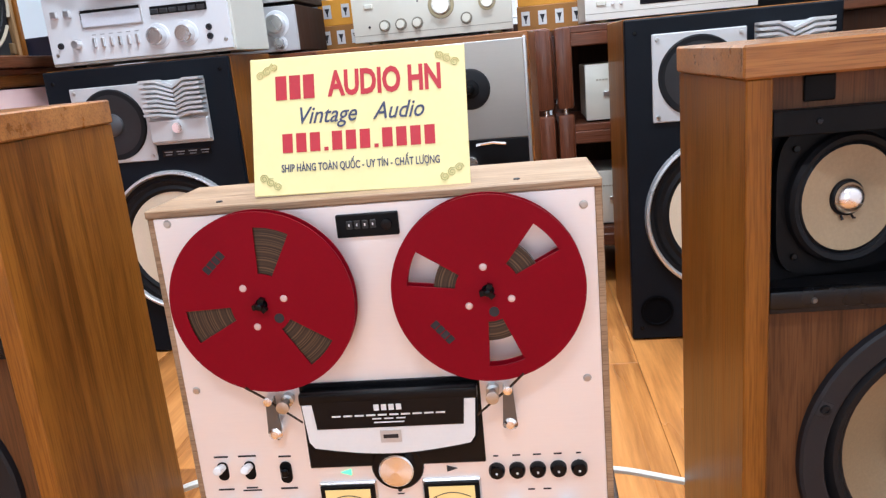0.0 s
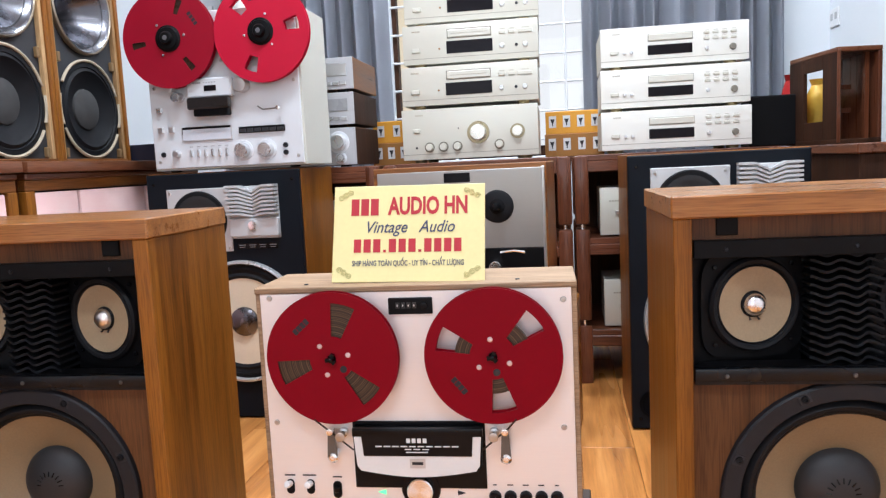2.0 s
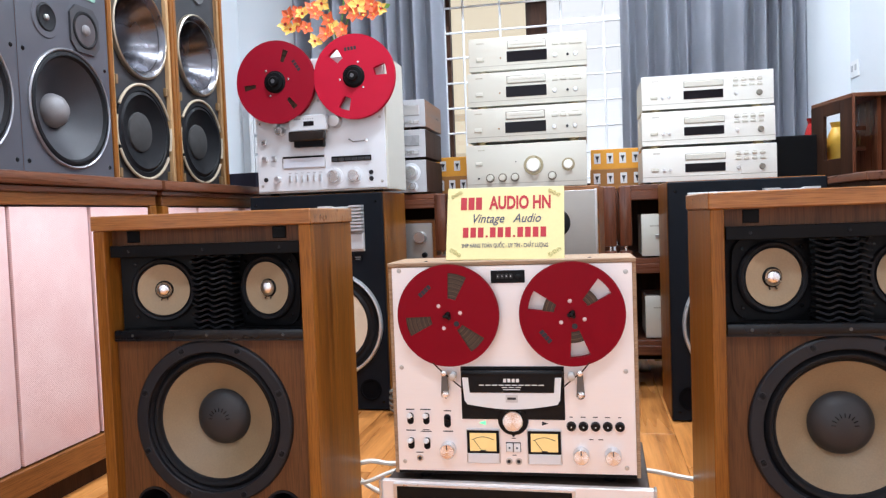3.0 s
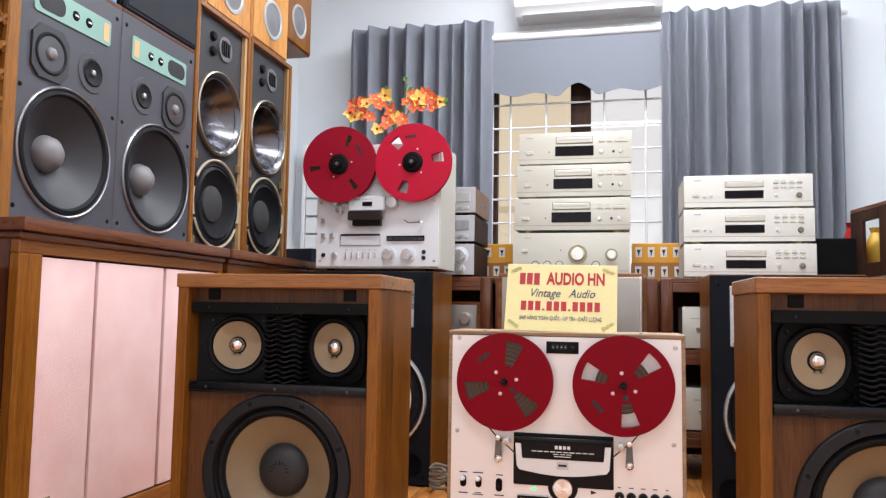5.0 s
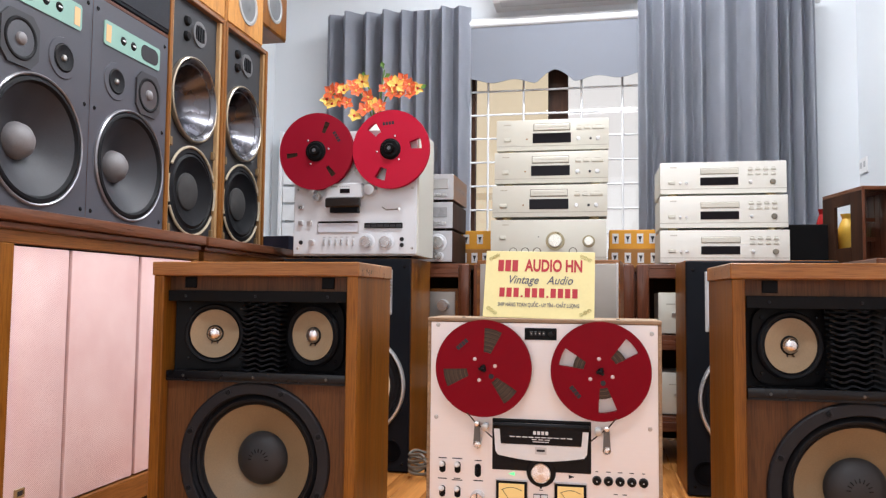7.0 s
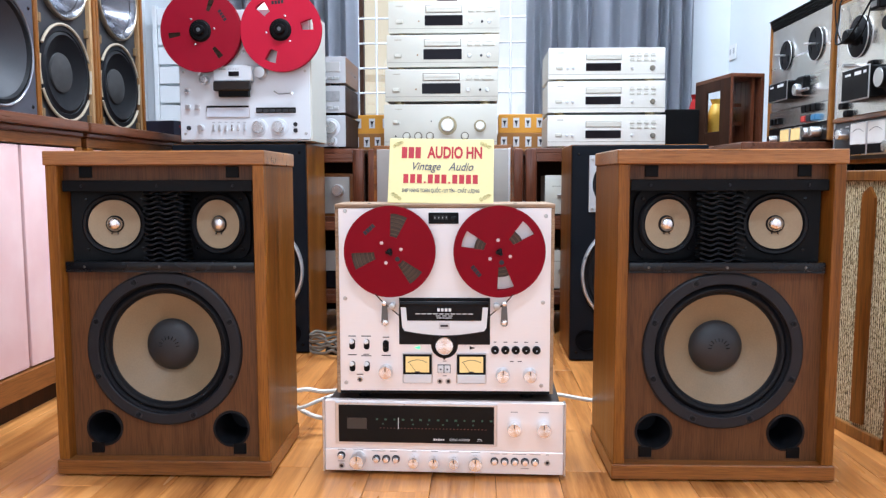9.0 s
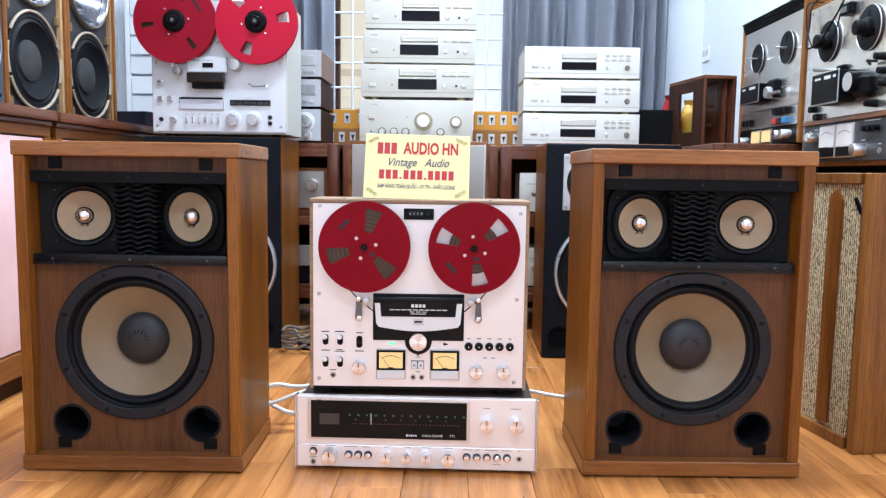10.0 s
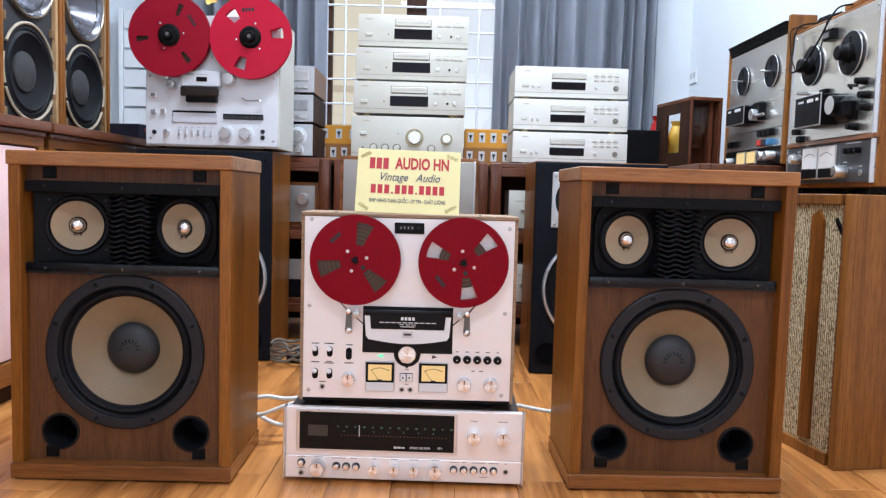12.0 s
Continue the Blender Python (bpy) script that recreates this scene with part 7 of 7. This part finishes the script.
part("wood_strip", prism(bm_new(), [(0.203, 0.036), (0.243, 0.040), (0.249, 0.552), (0.231, 0.576), (0.207, 0.560)], 0.001, 0.010), WALNUT, cab)
part("inner_bead", box(bm_new(), 0.313, 0.318, 0.002, 0.008, 0.028, 0.588, 0.001), REDWOOD, cab)
mk = part("maker_badge", box(bm_new(), -0.012, 0.030, 0.0035, 0.0085, -0.006, 0.006, 0.002), BLACKGLOSS, cab)
mk.matrix_local = pose(0.294, 0, 0.548, 0, 55, 0)
cab2 = thing("side_cabinet", "dark stained side cabinet under the far tape deck", "cabinet", pose(0, 0, 0))
part("carcass", box(bm_new(), 0.870, 1.395, 0.860, 2.02, 0.06, 0.680, 0.002), DARKWOOD, cab2)
part("top", box(bm_new(), 0.862, 1.40, 0.852, 2.03, 0.680, 0.704, 0.003), REDWOOD_Y, cab2)
part("plinth", box(bm_new(), 0.90, 1.38, 0.88, 2.0, 0, 0.06), BLACK, cab2)


def grey_reel_table(parent, x, z, r, knobbed):
    tb = part("reel_table", lathe(bm_new(), [(0, -0.009), (r * 0.93, -0.009), (r * 0.96, -0.008), (r * 0.97, 0)], (x, 0, z), (0, 1, 0), 36), RUBBER, parent)
    part("table_rim", lathe(bm_new(), [(r * 0.968, -0.0090), (r * 0.975, -0.0096), (r * 0.992, -0.0094), (r * 0.995, -0.007)], (x, 0, z), (0, 1, 0), 36), SATIN, tb)
    for k in range(3):
        a = radians(90 + 120 * k)
        part("table_rib", box(bm_new(), x + 0.55 * r * math.cos(a) - 0.004, x + 0.55 * r * math.cos(a) + 0.004, -0.0105, -0.008, z + 0.55 * r * math.sin(a) - 0.010, z + 0.55 * r * math.sin(a) + 0.010), BLACKGLOSS, tb)
    if knobbed:
        part("reel_lock", lathe(bm_new(), [(0, -0.044), (0.016, -0.043), (0.019, -0.040), (0.019, -0.024), (0.024, -0.020), (0.026, -0.009)], (x, 0, z), (0, 1, 0), 28), BLACK, tb)
    else:
        part("spindle", lathe(bm_new(), [(0, -0.045), (0.003, -0.044), (0.0035, -0.009)], (x, 0, z), (0, 1, 0), 12), SATIN, tb)


BRUSHED = plain("brushed_steel_face", (0.84, 0.83, 0.79), 0.27, 0.92, 0.09, 900, 5, 0.12, stretch=(0.03, 1, 1))


def near_deck():
    dk = thing("tape_deck", "brushed-steel tape deck in a walnut case", "tape deck", pose(1.110, 0.565, 0.634, 0, 0, -90), "steel tape decks on the side cabinets")
    W, H = 0.47, 0.466
    part("case", box(bm_new(), -W / 2, W / 2, 0.008, 0.24, 0, H, 0.003), WALNUT, dk, "walnut case")
    for x in (-0.2, 0.2):
        for y in (0.03, 0.2):
            part("foot", lathe(bm_new(), [(0, -0.022), (0.016, -0.022), (0.018, 0), (0, 0)], (x, y, 0), (0, 0, 1), 14), BLACK, dk)
    part("face_plate", box(bm_new(), -0.222, 0.222, -0.002, 0.010, 0.132, H - 0.012, 0.001), BRUSHED, dk, "brushed steel face")
    part("wood_divider", box(bm_new(), -W / 2, W / 2, -0.006, 0.010, 0.118, 0.131, 0.002), WALNUT_X, dk)
    part("amp_panel", box(bm_new(), -0.222, 0.222, -0.002, 0.010, 0.012, 0.117, 0.001), plain("charcoal_amp_panel", (0.05, 0.052, 0.056), 0.4, 0.2), dk)
    for x in (-0.2245, 0.2245):
        part("edge_strip", box(bm_new(), x - 0.0025, x + 0.0025, -0.005, 0.009, 0.010, H - 0.012, 0.0008), SATIN, dk)
    grey_reel_table(dk, -0.103, 0.345, 0.058, True)
    grey_reel_table(dk, 0.104, 0.343, 0.058, True)
    ctr = part("counter", box(bm_new(), -0.022, 0.028, -0.020, 0.0, 0.395, 0.425, 0.003), BLACK, dk)
    part("counter_window", box(bm_new(), -0.014, 0.014, -0.0215, -0.019, 0.402, 0.416), plain("counter_grey", (0.15, 0.15, 0.15), 0.3), ctr)
    hd = part("head_housing", box(bm_new(), -0.085, 0.057, -0.050, 0.0, 0.165, 0.248, 0.004), BLACK, dk)
    part("housing_trim", box(bm_new(), -0.086, 0.058, -0.052, -0.049, 0.163, 0.250, 0.002), SATIN, hd)
    part("housing_face", box(bm_new(), -0.082, 0.054, -0.054, -0.051, 0.167, 0.246), BLACK, hd)
    bars(hd, [(-0.062 + 0.008 * k, 0.233, 0.0060, 0.006) for k in range(4)] + [(0.003, 0.233, 0.034, 0.009), (0.040, 0.233, 0.014, 0.007)], PALEINK, -0.0546)
    knob(dk, 0.098, 0.210, 0.028, 0.050, BLACK, cap=SATIN)
    part("pinch_block", box(bm_new(), 0.082, 0.156, -0.036, 0, 0.170, 0.228, 0.012), BLACK, dk)
    for x, z in ((0.178, 0.262), (0.196, 0.226), (0.196, 0.196), (0.150, 0.152)):
        part("small_knob", lathe(bm_new(), [(0, -0.030), (0.008, -0.029), (0.010, -0.004), (0.012, 0)], (x, 0, z), (0, 1, 0), 16), BLACK, dk)
    part("tension_lever", tube(bm_new(), [(0.13, -0.012, 0.250), (0.15, -0.030, 0.255), (0.19, -0.030, 0.248)], 0.004, 6), BLACK, dk)
    for x, z in ((-0.165, 0.163), (-0.135, 0.140)):
        part("rocker_key", box(bm_new(), x - 0.014, x + 0.014, -0.018, 0, z - 0.009, z + 0.009, 0.003), BLACK, dk)
    part("tape_guide", lathe(bm_new(), [(0, -0.040), (0.005, -0.039), (0.005, 0)], (-0.115, 0, 0.268), (0, 1, 0), 14), SATIN, dk)
    part("cue_lever", box(bm_new(), -0.032, 0.004, -0.016, 0, 0.256, 0.268, 0.003), BLACK, dk)
    for x in (-0.066, 0.028):
        mt = part("level_meter", box(bm_new(), x - 0.045, x + 0.045, -0.012, 0.0, 0.022, 0.112, 0.002), SATIN, dk)
        part("meter_card", box(bm_new(), x - 0.041, x + 0.041, -0.0135, -0.010, 0.052, 0.108), METERWHITE, mt)
        part("meter_base", box(bm_new(), x - 0.041, x + 0.041, -0.0130, -0.010, 0.026, 0.050), BLACK, mt)
        part("meter_arc", tube(bm_new(), [(x - 0.032 + 0.064 * k / 8, -0.014, 0.084 + 0.009 * math.sin(math.pi * k / 8)) for k in range(9)], 0.0006, 4), INK, mt)
    knob(dk, -0.150, 0.082, 0.015, 0.030, SATIN, cap=CHROME)
    knob(dk, 0.105, 0.040, 0.017, 0.032, SATIN, cap=CHROME)
    for x in (0.120, 0.145, 0.17):
        part("selector", lathe(bm_new(), [(0, -0.018), (0.007, -0.017), (0.008, 0)], (x, 0, 0.092), (0, 1, 0), 14), BLACK, dk)
    part("record_lamp", lathe(bm_new(), [(0, -0.006), (0.006, -0.004), (0.007, 0)], (-0.055, 0, 0.1245), (0, 1, 0), 12), REDKEY, dk)
    part("jack", lathe(bm_new(), [(0, -0.002), (0.004, -0.004), (0.008, -0.004), (0.009, 0)], (0.18, 0, 0.035), (0, 1, 0), 14), TINYMETAL, dk)
    bars(dk, [(0.14, 0.112, 0.07, 0.0018), (-0.15, 0.104, 0.018, 0.002), (0.105, 0.064, 0.018, 0.002), (0.18, 0.052, 0.014, 0.002), (-0.185, 0.10, 0.012, 0.002)], PALEINK, -0.0028)
    screws(dk, [(-0.212, 0.44), (0.212, 0.44), (-0.212, 0.15), (0.212, 0.15)], -0.002, 0.004)


near_deck()


def far_deck():
    dk = thing("tape_deck", "steel-faced tape deck with bare spindles in oak case", "tape deck", pose(1.110, 1.060, 0.706, 0, 0, -90), "steel tape decks on the side cabinets")
    W, H = 0.49, 0.440
    part("case", box(bm_new(), -W / 2 + 0.014, W / 2 - 0.018, 0.010, 0.24, 0, H - 0.004, 0.002), BLACK, dk)
    for x0, x1 in ((-W / 2, -W / 2 + 0.014), (W / 2 - 0.018, W / 2)):
        part("oak_side", box(bm_new(), x0, x1, -0.007, 0.25 if x0 < 0 else 0.075, 0, H + (0.012 if x0 > 0 else 0), 0.003), TEAK, dk)
    part("face_plate", box(bm_new(), -0.230, 0.226, -0.002, 0.010, 0.120, H - 0.040, 0.001), BRUSHED, dk, "brushed steel face")
    for k in range(5):
        part("louvre", box(bm_new(), -0.230, 0.226, -0.004 - 0.003 * k, 0.010, H - 0.038 + 0.0072 * k, H - 0.033 + 0.0072 * k), BLACK, dk)
    part("lower_face", box(bm_new(), -0.230, 0.226, -0.004, 0.010, 0.060, 0.118, 0.001), BRUSHED, dk)
    part("amp_panel", box(bm_new(), -0.230, 0.226, -0.004, 0.010, 0.004, 0.058, 0.001), BLACK, dk)
    grey_reel_table(dk, -0.098, 0.300, 0.050, False)
    grey_reel_table(dk, 0.128, 0.300, 0.052, False)
    hd = part("head_housing", box(bm_new(), -0.135, 0.015, -0.042, 0.0, 0.145, 0.205, 0.004), BLACK, dk)
    part("housing_trim", box(bm_new(), -0.136, 0.016, -0.044, -0.041, 0.143, 0.207, 0.002), SATIN, hd)
    part("housing_face", box(bm_new(), -0.132, 0.012, -0.046, -0.043, 0.147, 0.203), BLACK, hd)
    bars(hd, [(-0.115 + 0.007 * k, 0.192, 0.0055, 0.006) for k in range(4)] + [(-0.032, 0.192, 0.05, 0.009)], PALEINK, -0.0466)
    part("pinch_block", box(bm_new(), 0.028, 0.095, -0.024, 0, 0.150, 0.210, 0.006), BLACK, dk)
    knob(dk, 0.062, 0.168, 0.020, 0.040, SATIN, cap=CHROME)
    part("lever", tube(bm_new(), [(0.075, -0.035, 0.168), (0.12, -0.04, 0.160), (0.165, -0.04, 0.160)], 0.005, 6), SATIN, dk)
    for k in range(3):
        part("transport_key", box(bm_new(), 0.070 + 0.036 * k, 0.102 + 0.036 * k, -0.020, 0, 0.094, 0.116, 0.003), BLACK, dk)
        part("transport_key", box(bm_new(), 0.070 + 0.036 * k, 0.102 + 0.036 * k, -0.020, 0, 0.064, 0.084, 0.003), (REDKEY, INK, BLUEKEY)[k], dk)
    for x in (-0.185, -0.155, -0.125):
        part("rocker", box(bm_new(), x - 0.009, x + 0.009, -0.016, 0, 0.072, 0.094, 0.002), BLACK, dk)
    for x in (-0.075, 0.012):
        mt = part("level_meter", box(bm_new(), x - 0.038, x + 0.038, -0.010, 0, 0.008, 0.054, 0.002), SATIN, dk)
        part("meter_card", box(bm_new(), x - 0.034, x + 0.034, -0.0115, -0.009, 0.012, 0.050), METER, mt)
    knob(dk, 0.125, 0.030, 0.016, 0.034, SATIN, cap=CHROME)
    knob(dk, 0.175, 0.030, 0.016, 0.034, SATIN, cap=CHROME)
    knob(dk, -0.165, 0.022, 0.014, 0.030, SATIN, cap=CHROME)


far_deck()
# lead looped over the near deck
ld = thing("audio_lead", "thin black audio lead hung over the tape deck", "cable")
pts = [(1.20, 0.74, 1.112), (1.12, 0.74, 1.112), (1.085, 0.735, 1.09), (1.075, 0.725, 1.03), (1.06, 0.705, 0.985), (1.05, 0.67, 0.958), (1.06, 0.62, 0.975), (1.075, 0.57, 1.035), (1.085, 0.535, 1.085), (1.11, 0.52, 1.112), (1.20, 0.50, 1.112)]
part("lead", tube(bm_new(), smooth(pts), 0.0026, 6), BLACK, ld)
part("plug", box(bm_new(), 1.13, 1.19, 0.47, 0.56, 1.102, 1.122, 0.005), WALNUT, ld)
part("thin_lead", tube(bm_new(), smooth([(1.18, 0.79, 1.108), (1.10, 0.785, 1.108), (1.088, 0.775, 1.06), (1.09, 0.755, 1.0), (1.085, 0.70, 0.965), (1.09, 0.62, 0.98), (1.092, 0.585, 1.04), (1.098, 0.575, 1.09), (1.13, 0.57, 1.108)]), 0.002, 5), BLACK, ld)
part("lead_coil", tube(bm_new(), [(1.19 + 0.05 * math.cos(0.6 * k), 0.70 + 0.07 * math.sin(0.6 * k), 1.104 + 0.0006 * k) for k in range(32)], 0.004, 6), BLACK, ld)

# open dark cabinet shell with a window in its side, and a foil bag behind it
dsh = thing("speaker_shell", "empty dark wooden loudspeaker shell with a cut-out side", "cabinet", pose(1.004, 1.405, 0.7045, 0, 0, 9))
SW, SD, SH = 0.132, 0.30, 0.279
part("top_board", box(bm_new(), 0, SW, 0, SD, SH - 0.014, SH, 0.002), REDWOOD_Y, dsh)
part("base_board", box(bm_new(), 0, SW, 0, SD, 0, 0.014, 0.002), DARKWOOD, dsh)
part("right_board", box(bm_new(), SW - 0.012, SW, 0, SD, 0.014, SH - 0.014, 0.002), REDWOOD, dsh)
for y0, y1, z0, z1 in ((0, 0.085, 0.014, SH - 0.014), (0.205, SD, 0.014, SH - 0.014), (0.085, 0.205, 0.014, 0.070), (0.085, 0.205, 0.225, SH - 0.014)):
    part("side_board", box(bm_new(), 0, 0.012, y0, y1, z0, z1, 0.001), DARKWOOD, dsh)
part("front_edge", box(bm_new(), -0.002, 0.008, -0.004, 0.0, 0.004, SH - 0.004, 0.001), REDWOOD, dsh)
for z in (0.095, 0.165):
    part("inner_batten", box(bm_new(), 0.038, 0.105, 0.12, 0.135, z, z + 0.014), REDWOOD, dsh)
part("inner_upright", box(bm_new(), 0.092, 0.104, 0.02, 0.034, 0.014, SH - 0.014), REDWOOD, dsh)
fg = thing("foil_bag", "shiny red and yellow foil bag", "bag", pose(1.005, 1.835, 0.7045))
for nm, off, mt_, hh in (("red_side", -0.002, SHINYRED, 0.225), ("yellow_side", 0.082, SHINYGOLD, 0.205)):
    bm = bm_new()
    lathe(bm, [(0, 0), (0.036, 0.004), (0.041, 0.05), (0.040, 0.12), (0.034, hh - 0.03), (0.020, hh), (0.028, hh + 0.02), (0, hh + 0.022)], (off, 0, 0), (0, 0, 1), 18)
    for v in bm.verts:
        v.co += Vector((noise.noise(v.co * 30), noise.noise(v.co * 30 + Vector((9, 0, 0))), 0)) * 0.008
    part(nm, bm, mt_, fg)
part("printed_band", lathe(bm_new(), [(0.0455, 0.13), (0.0450, 0.165)], (-0.002, 0, 0), (0, 0, 1), 18), SHINYGOLD, fg)


# ---- orchids on the silver deck ----
orc = thing("artificial_orchid", "orange and yellow artificial orchids in a small pot", "plant", pose(-0.70, 1.215, 1.1535))
part("pot", lathe(bm_new(), [(0, 0), (0.035, 0), (0.045, 0.05), (0.04, 0.055), (0, 0.05)], (0, 0, 0), (0, 0, 1), 20), WHITEPLASTIC, orc)
rnd = random.Random(11)
stems = [[(0, 0, 0.05), (-0.04, 0, 0.16), (-0.10, -0.01, 0.205), (-0.185, -0.01, 0.165)], [(0, 0, 0.05), (-0.02, 0.01, 0.18), (-0.05, 0.0, 0.235)], [(0, 0, 0.05), (0.04, 0, 0.16), (0.09, -0.01, 0.215), (0.17, 0.0, 0.19)], [(0, 0, 0.05), (0.02, 0.01, 0.19), (0.03, 0.01, 0.27)]]
for st in stems:
    part("stem", tube(bm_new(), smooth(st), 0.003, 6), LEAF, orc)


def petal(bm, c, d, n, size):
    d, n = d.normalized(), n.normalized()
    w = d.cross(n).normalized()
    tip = c + d * size + n * size * 0.15
    m1, m2 = c + d * size * 0.55 + w * size * 0.36 + n * size * 0.12, c + d * size * 0.55 - w * size * 0.36 + n * size * 0.12
    mc = c + d * size * 0.55
    vs = [bm.verts.new(p) for p in (c, m1, tip, m2, mc)]
    for q in ((0, 1, 4), (1, 2, 4), (2, 3, 4), (3, 0, 4)):
        bm.faces.new([vs[k] for k in q])


def flower(c, size, material, parent):
    bm = bm_new()
    n = Vector((rnd.uniform(-0.5, 0.5), -1, rnd.uniform(-0.1, 0.6))).normalized()
    u = n.cross(Vector((0, 0, 1))).normalized()
    w = n.cross(u)
    a0 = rnd.uniform(0, 6)
    for k in range(5):
        a = a0 + 2 * math.pi * k / 5
        petal(bm, c, u * math.cos(a) + w * math.sin(a) + n * 0.15, n, size * rnd.uniform(0.85, 1.1))
    f = part("flower", bm, material, parent)
    part("flower_heart", lathe(bm_new(), [(0, -0.006), (0.004, -0.004), (0.005, 0.002), (0, 0.006)], c + n * 0.004, n, 8), SHINYRED if material is PETALYELLOW else PETALYELLOW, f)


spots = [(-0.185, -0.01, 0.16), (-0.165, -0.02, 0.185), (-0.14, -0.01, 0.20), (-0.115, -0.02, 0.19), (-0.09, 0.0, 0.21), (-0.07, -0.02, 0.185), (-0.05, 0.0, 0.225), (-0.13, -0.02, 0.155), (-0.10, -0.03, 0.14), (-0.16, -0.02, 0.14), (0.04, -0.02, 0.19), (0.06, -0.01, 0.215), (0.085, -0.02, 0.20), (0.11, -0.01, 0.22), (0.135, -0.02, 0.20), (0.16, 0.0, 0.19), (0.075, -0.03, 0.17), (0.105, -0.02, 0.165), (0.0, -0.02, 0.13), (-0.03, -0.03, 0.11), (0.03, -0.03, 0.12), (-0.07, -0.03, 0.09), (0.14, -0.02, 0.165), (-0.02, -0.02, 0.16)]
for k, c in enumerate(spots):
    flower(Vector(c), rnd.uniform(0.026, 0.036), PETAL if k % 3 else PETALYELLOW, orc)
for c, d in (((-0.05, 0, 0.235), (0.2, 0, 1)), ((0.03, 0, 0.27), (-0.3, 0, 1)), ((0.17, 0, 0.19), (1, 0, 0.4)), ((0.03, 0.01, 0.24), (1, 0, 0.5))):
    bm = bm_new()
    petal(bm, Vector(c), Vector(d), Vector((0, -1, 0.2)), 0.028)
    part("leaf_bud", bm, LEAF, orc)


# ---- cables on the floor ----
def cable(name, label, pts, r, material=None):
    c = thing(name, label, "cable", None, "loose cables")
    part("sheath", tube(bm_new(), smooth(pts, 5), r, 7), material or CABLE, c)


cable("speaker_cable", "white speaker cable running to the receiver", [(-0.38, 0.235, 0.09), (-0.34, 0.245, 0.098), (-0.30, 0.25, 0.092), (-0.26, 0.255, 0.094), (-0.225, 0.262, 0.10)], 0.0055)
cable("speaker_cable", "white speaker cable running to the receiver", [(-0.38, 0.23, 0.075), (-0.33, 0.21, 0.052), (-0.29, 0.21, 0.040), (-0.25, 0.22, 0.042), (-0.21, 0.262, 0.055)], 0.0055)
cable("speaker_cable", "white speaker cable running to the receiver", [(-0.39, 0.225, 0.06), (-0.34, 0.19, 0.07), (-0.29, 0.20, 0.088), (-0.25, 0.23, 0.094), (-0.21, 0.262, 0.09)], 0.0045)
cable("speaker_cable", "white speaker cable running to the receiver", [(0.21, 0.262, 0.092), (0.26, 0.26, 0.088), (0.31, 0.25, 0.082), (0.37, 0.228, 0.08)], 0.0050)
coil = [(-0.43 + 0.055 * math.cos(0.55 * k) + 0.01 * math.sin(1.7 * k), 0.98 + 0.05 * math.sin(0.55 * k), 0.012 + 0.0016 * k + 0.006 * math.sin(2.3 * k)) for k in range(44)]
cable("cable_coil", "loose coil of grey cable on the floor, darkened as in shade", coil, 0.0050, DIMCABLE)
cable("cable_coil", "loose coil of dark cable on the floor", [(p[0] + 0.05, p[1] + 0.02, max(0.006, p[2] * 0.7)) for p in coil[:30]], 0.005, BLACK)
cable("power_cable", "white power cable lying on the floor", [(-0.30, 0.95, 0.005), (-0.20, 0.55, 0.005), (-0.24, 0.40, 0.005), (-0.10, 0.30, 0.005), (0.05, 0.285, 0.04), (0.05, 0.262, 0.05)], 0.004)

# ---- floor planks ----
PW, PL = 0.127, 0.81
plank_mesh = mesh_of("plank", box(bm_new(), 0.0004, PW - 0.0004, 0.0005, PL - 0.0005, -0.0058, 0.0, 0.0007), FLOORING)
cols = int((EAST - WEST) / PW) + 1
for i in range(cols):
    y = SOUTH - (0.0, 0.54, 0.27, 0.68, 0.40)[i % 5] * PL
    while y < NORTH - 0.02:
        lo_y, hi_y = max(y, SOUTH), min(y + PL, NORTH)
        pk = new("plank", plank_mesh)
        pk.parent = floor_ob
        pk.location = (WEST + i * PW, lo_y, 0)
        pk.scale = (1, (hi_y - lo_y) / PL, 1)
        y += PL
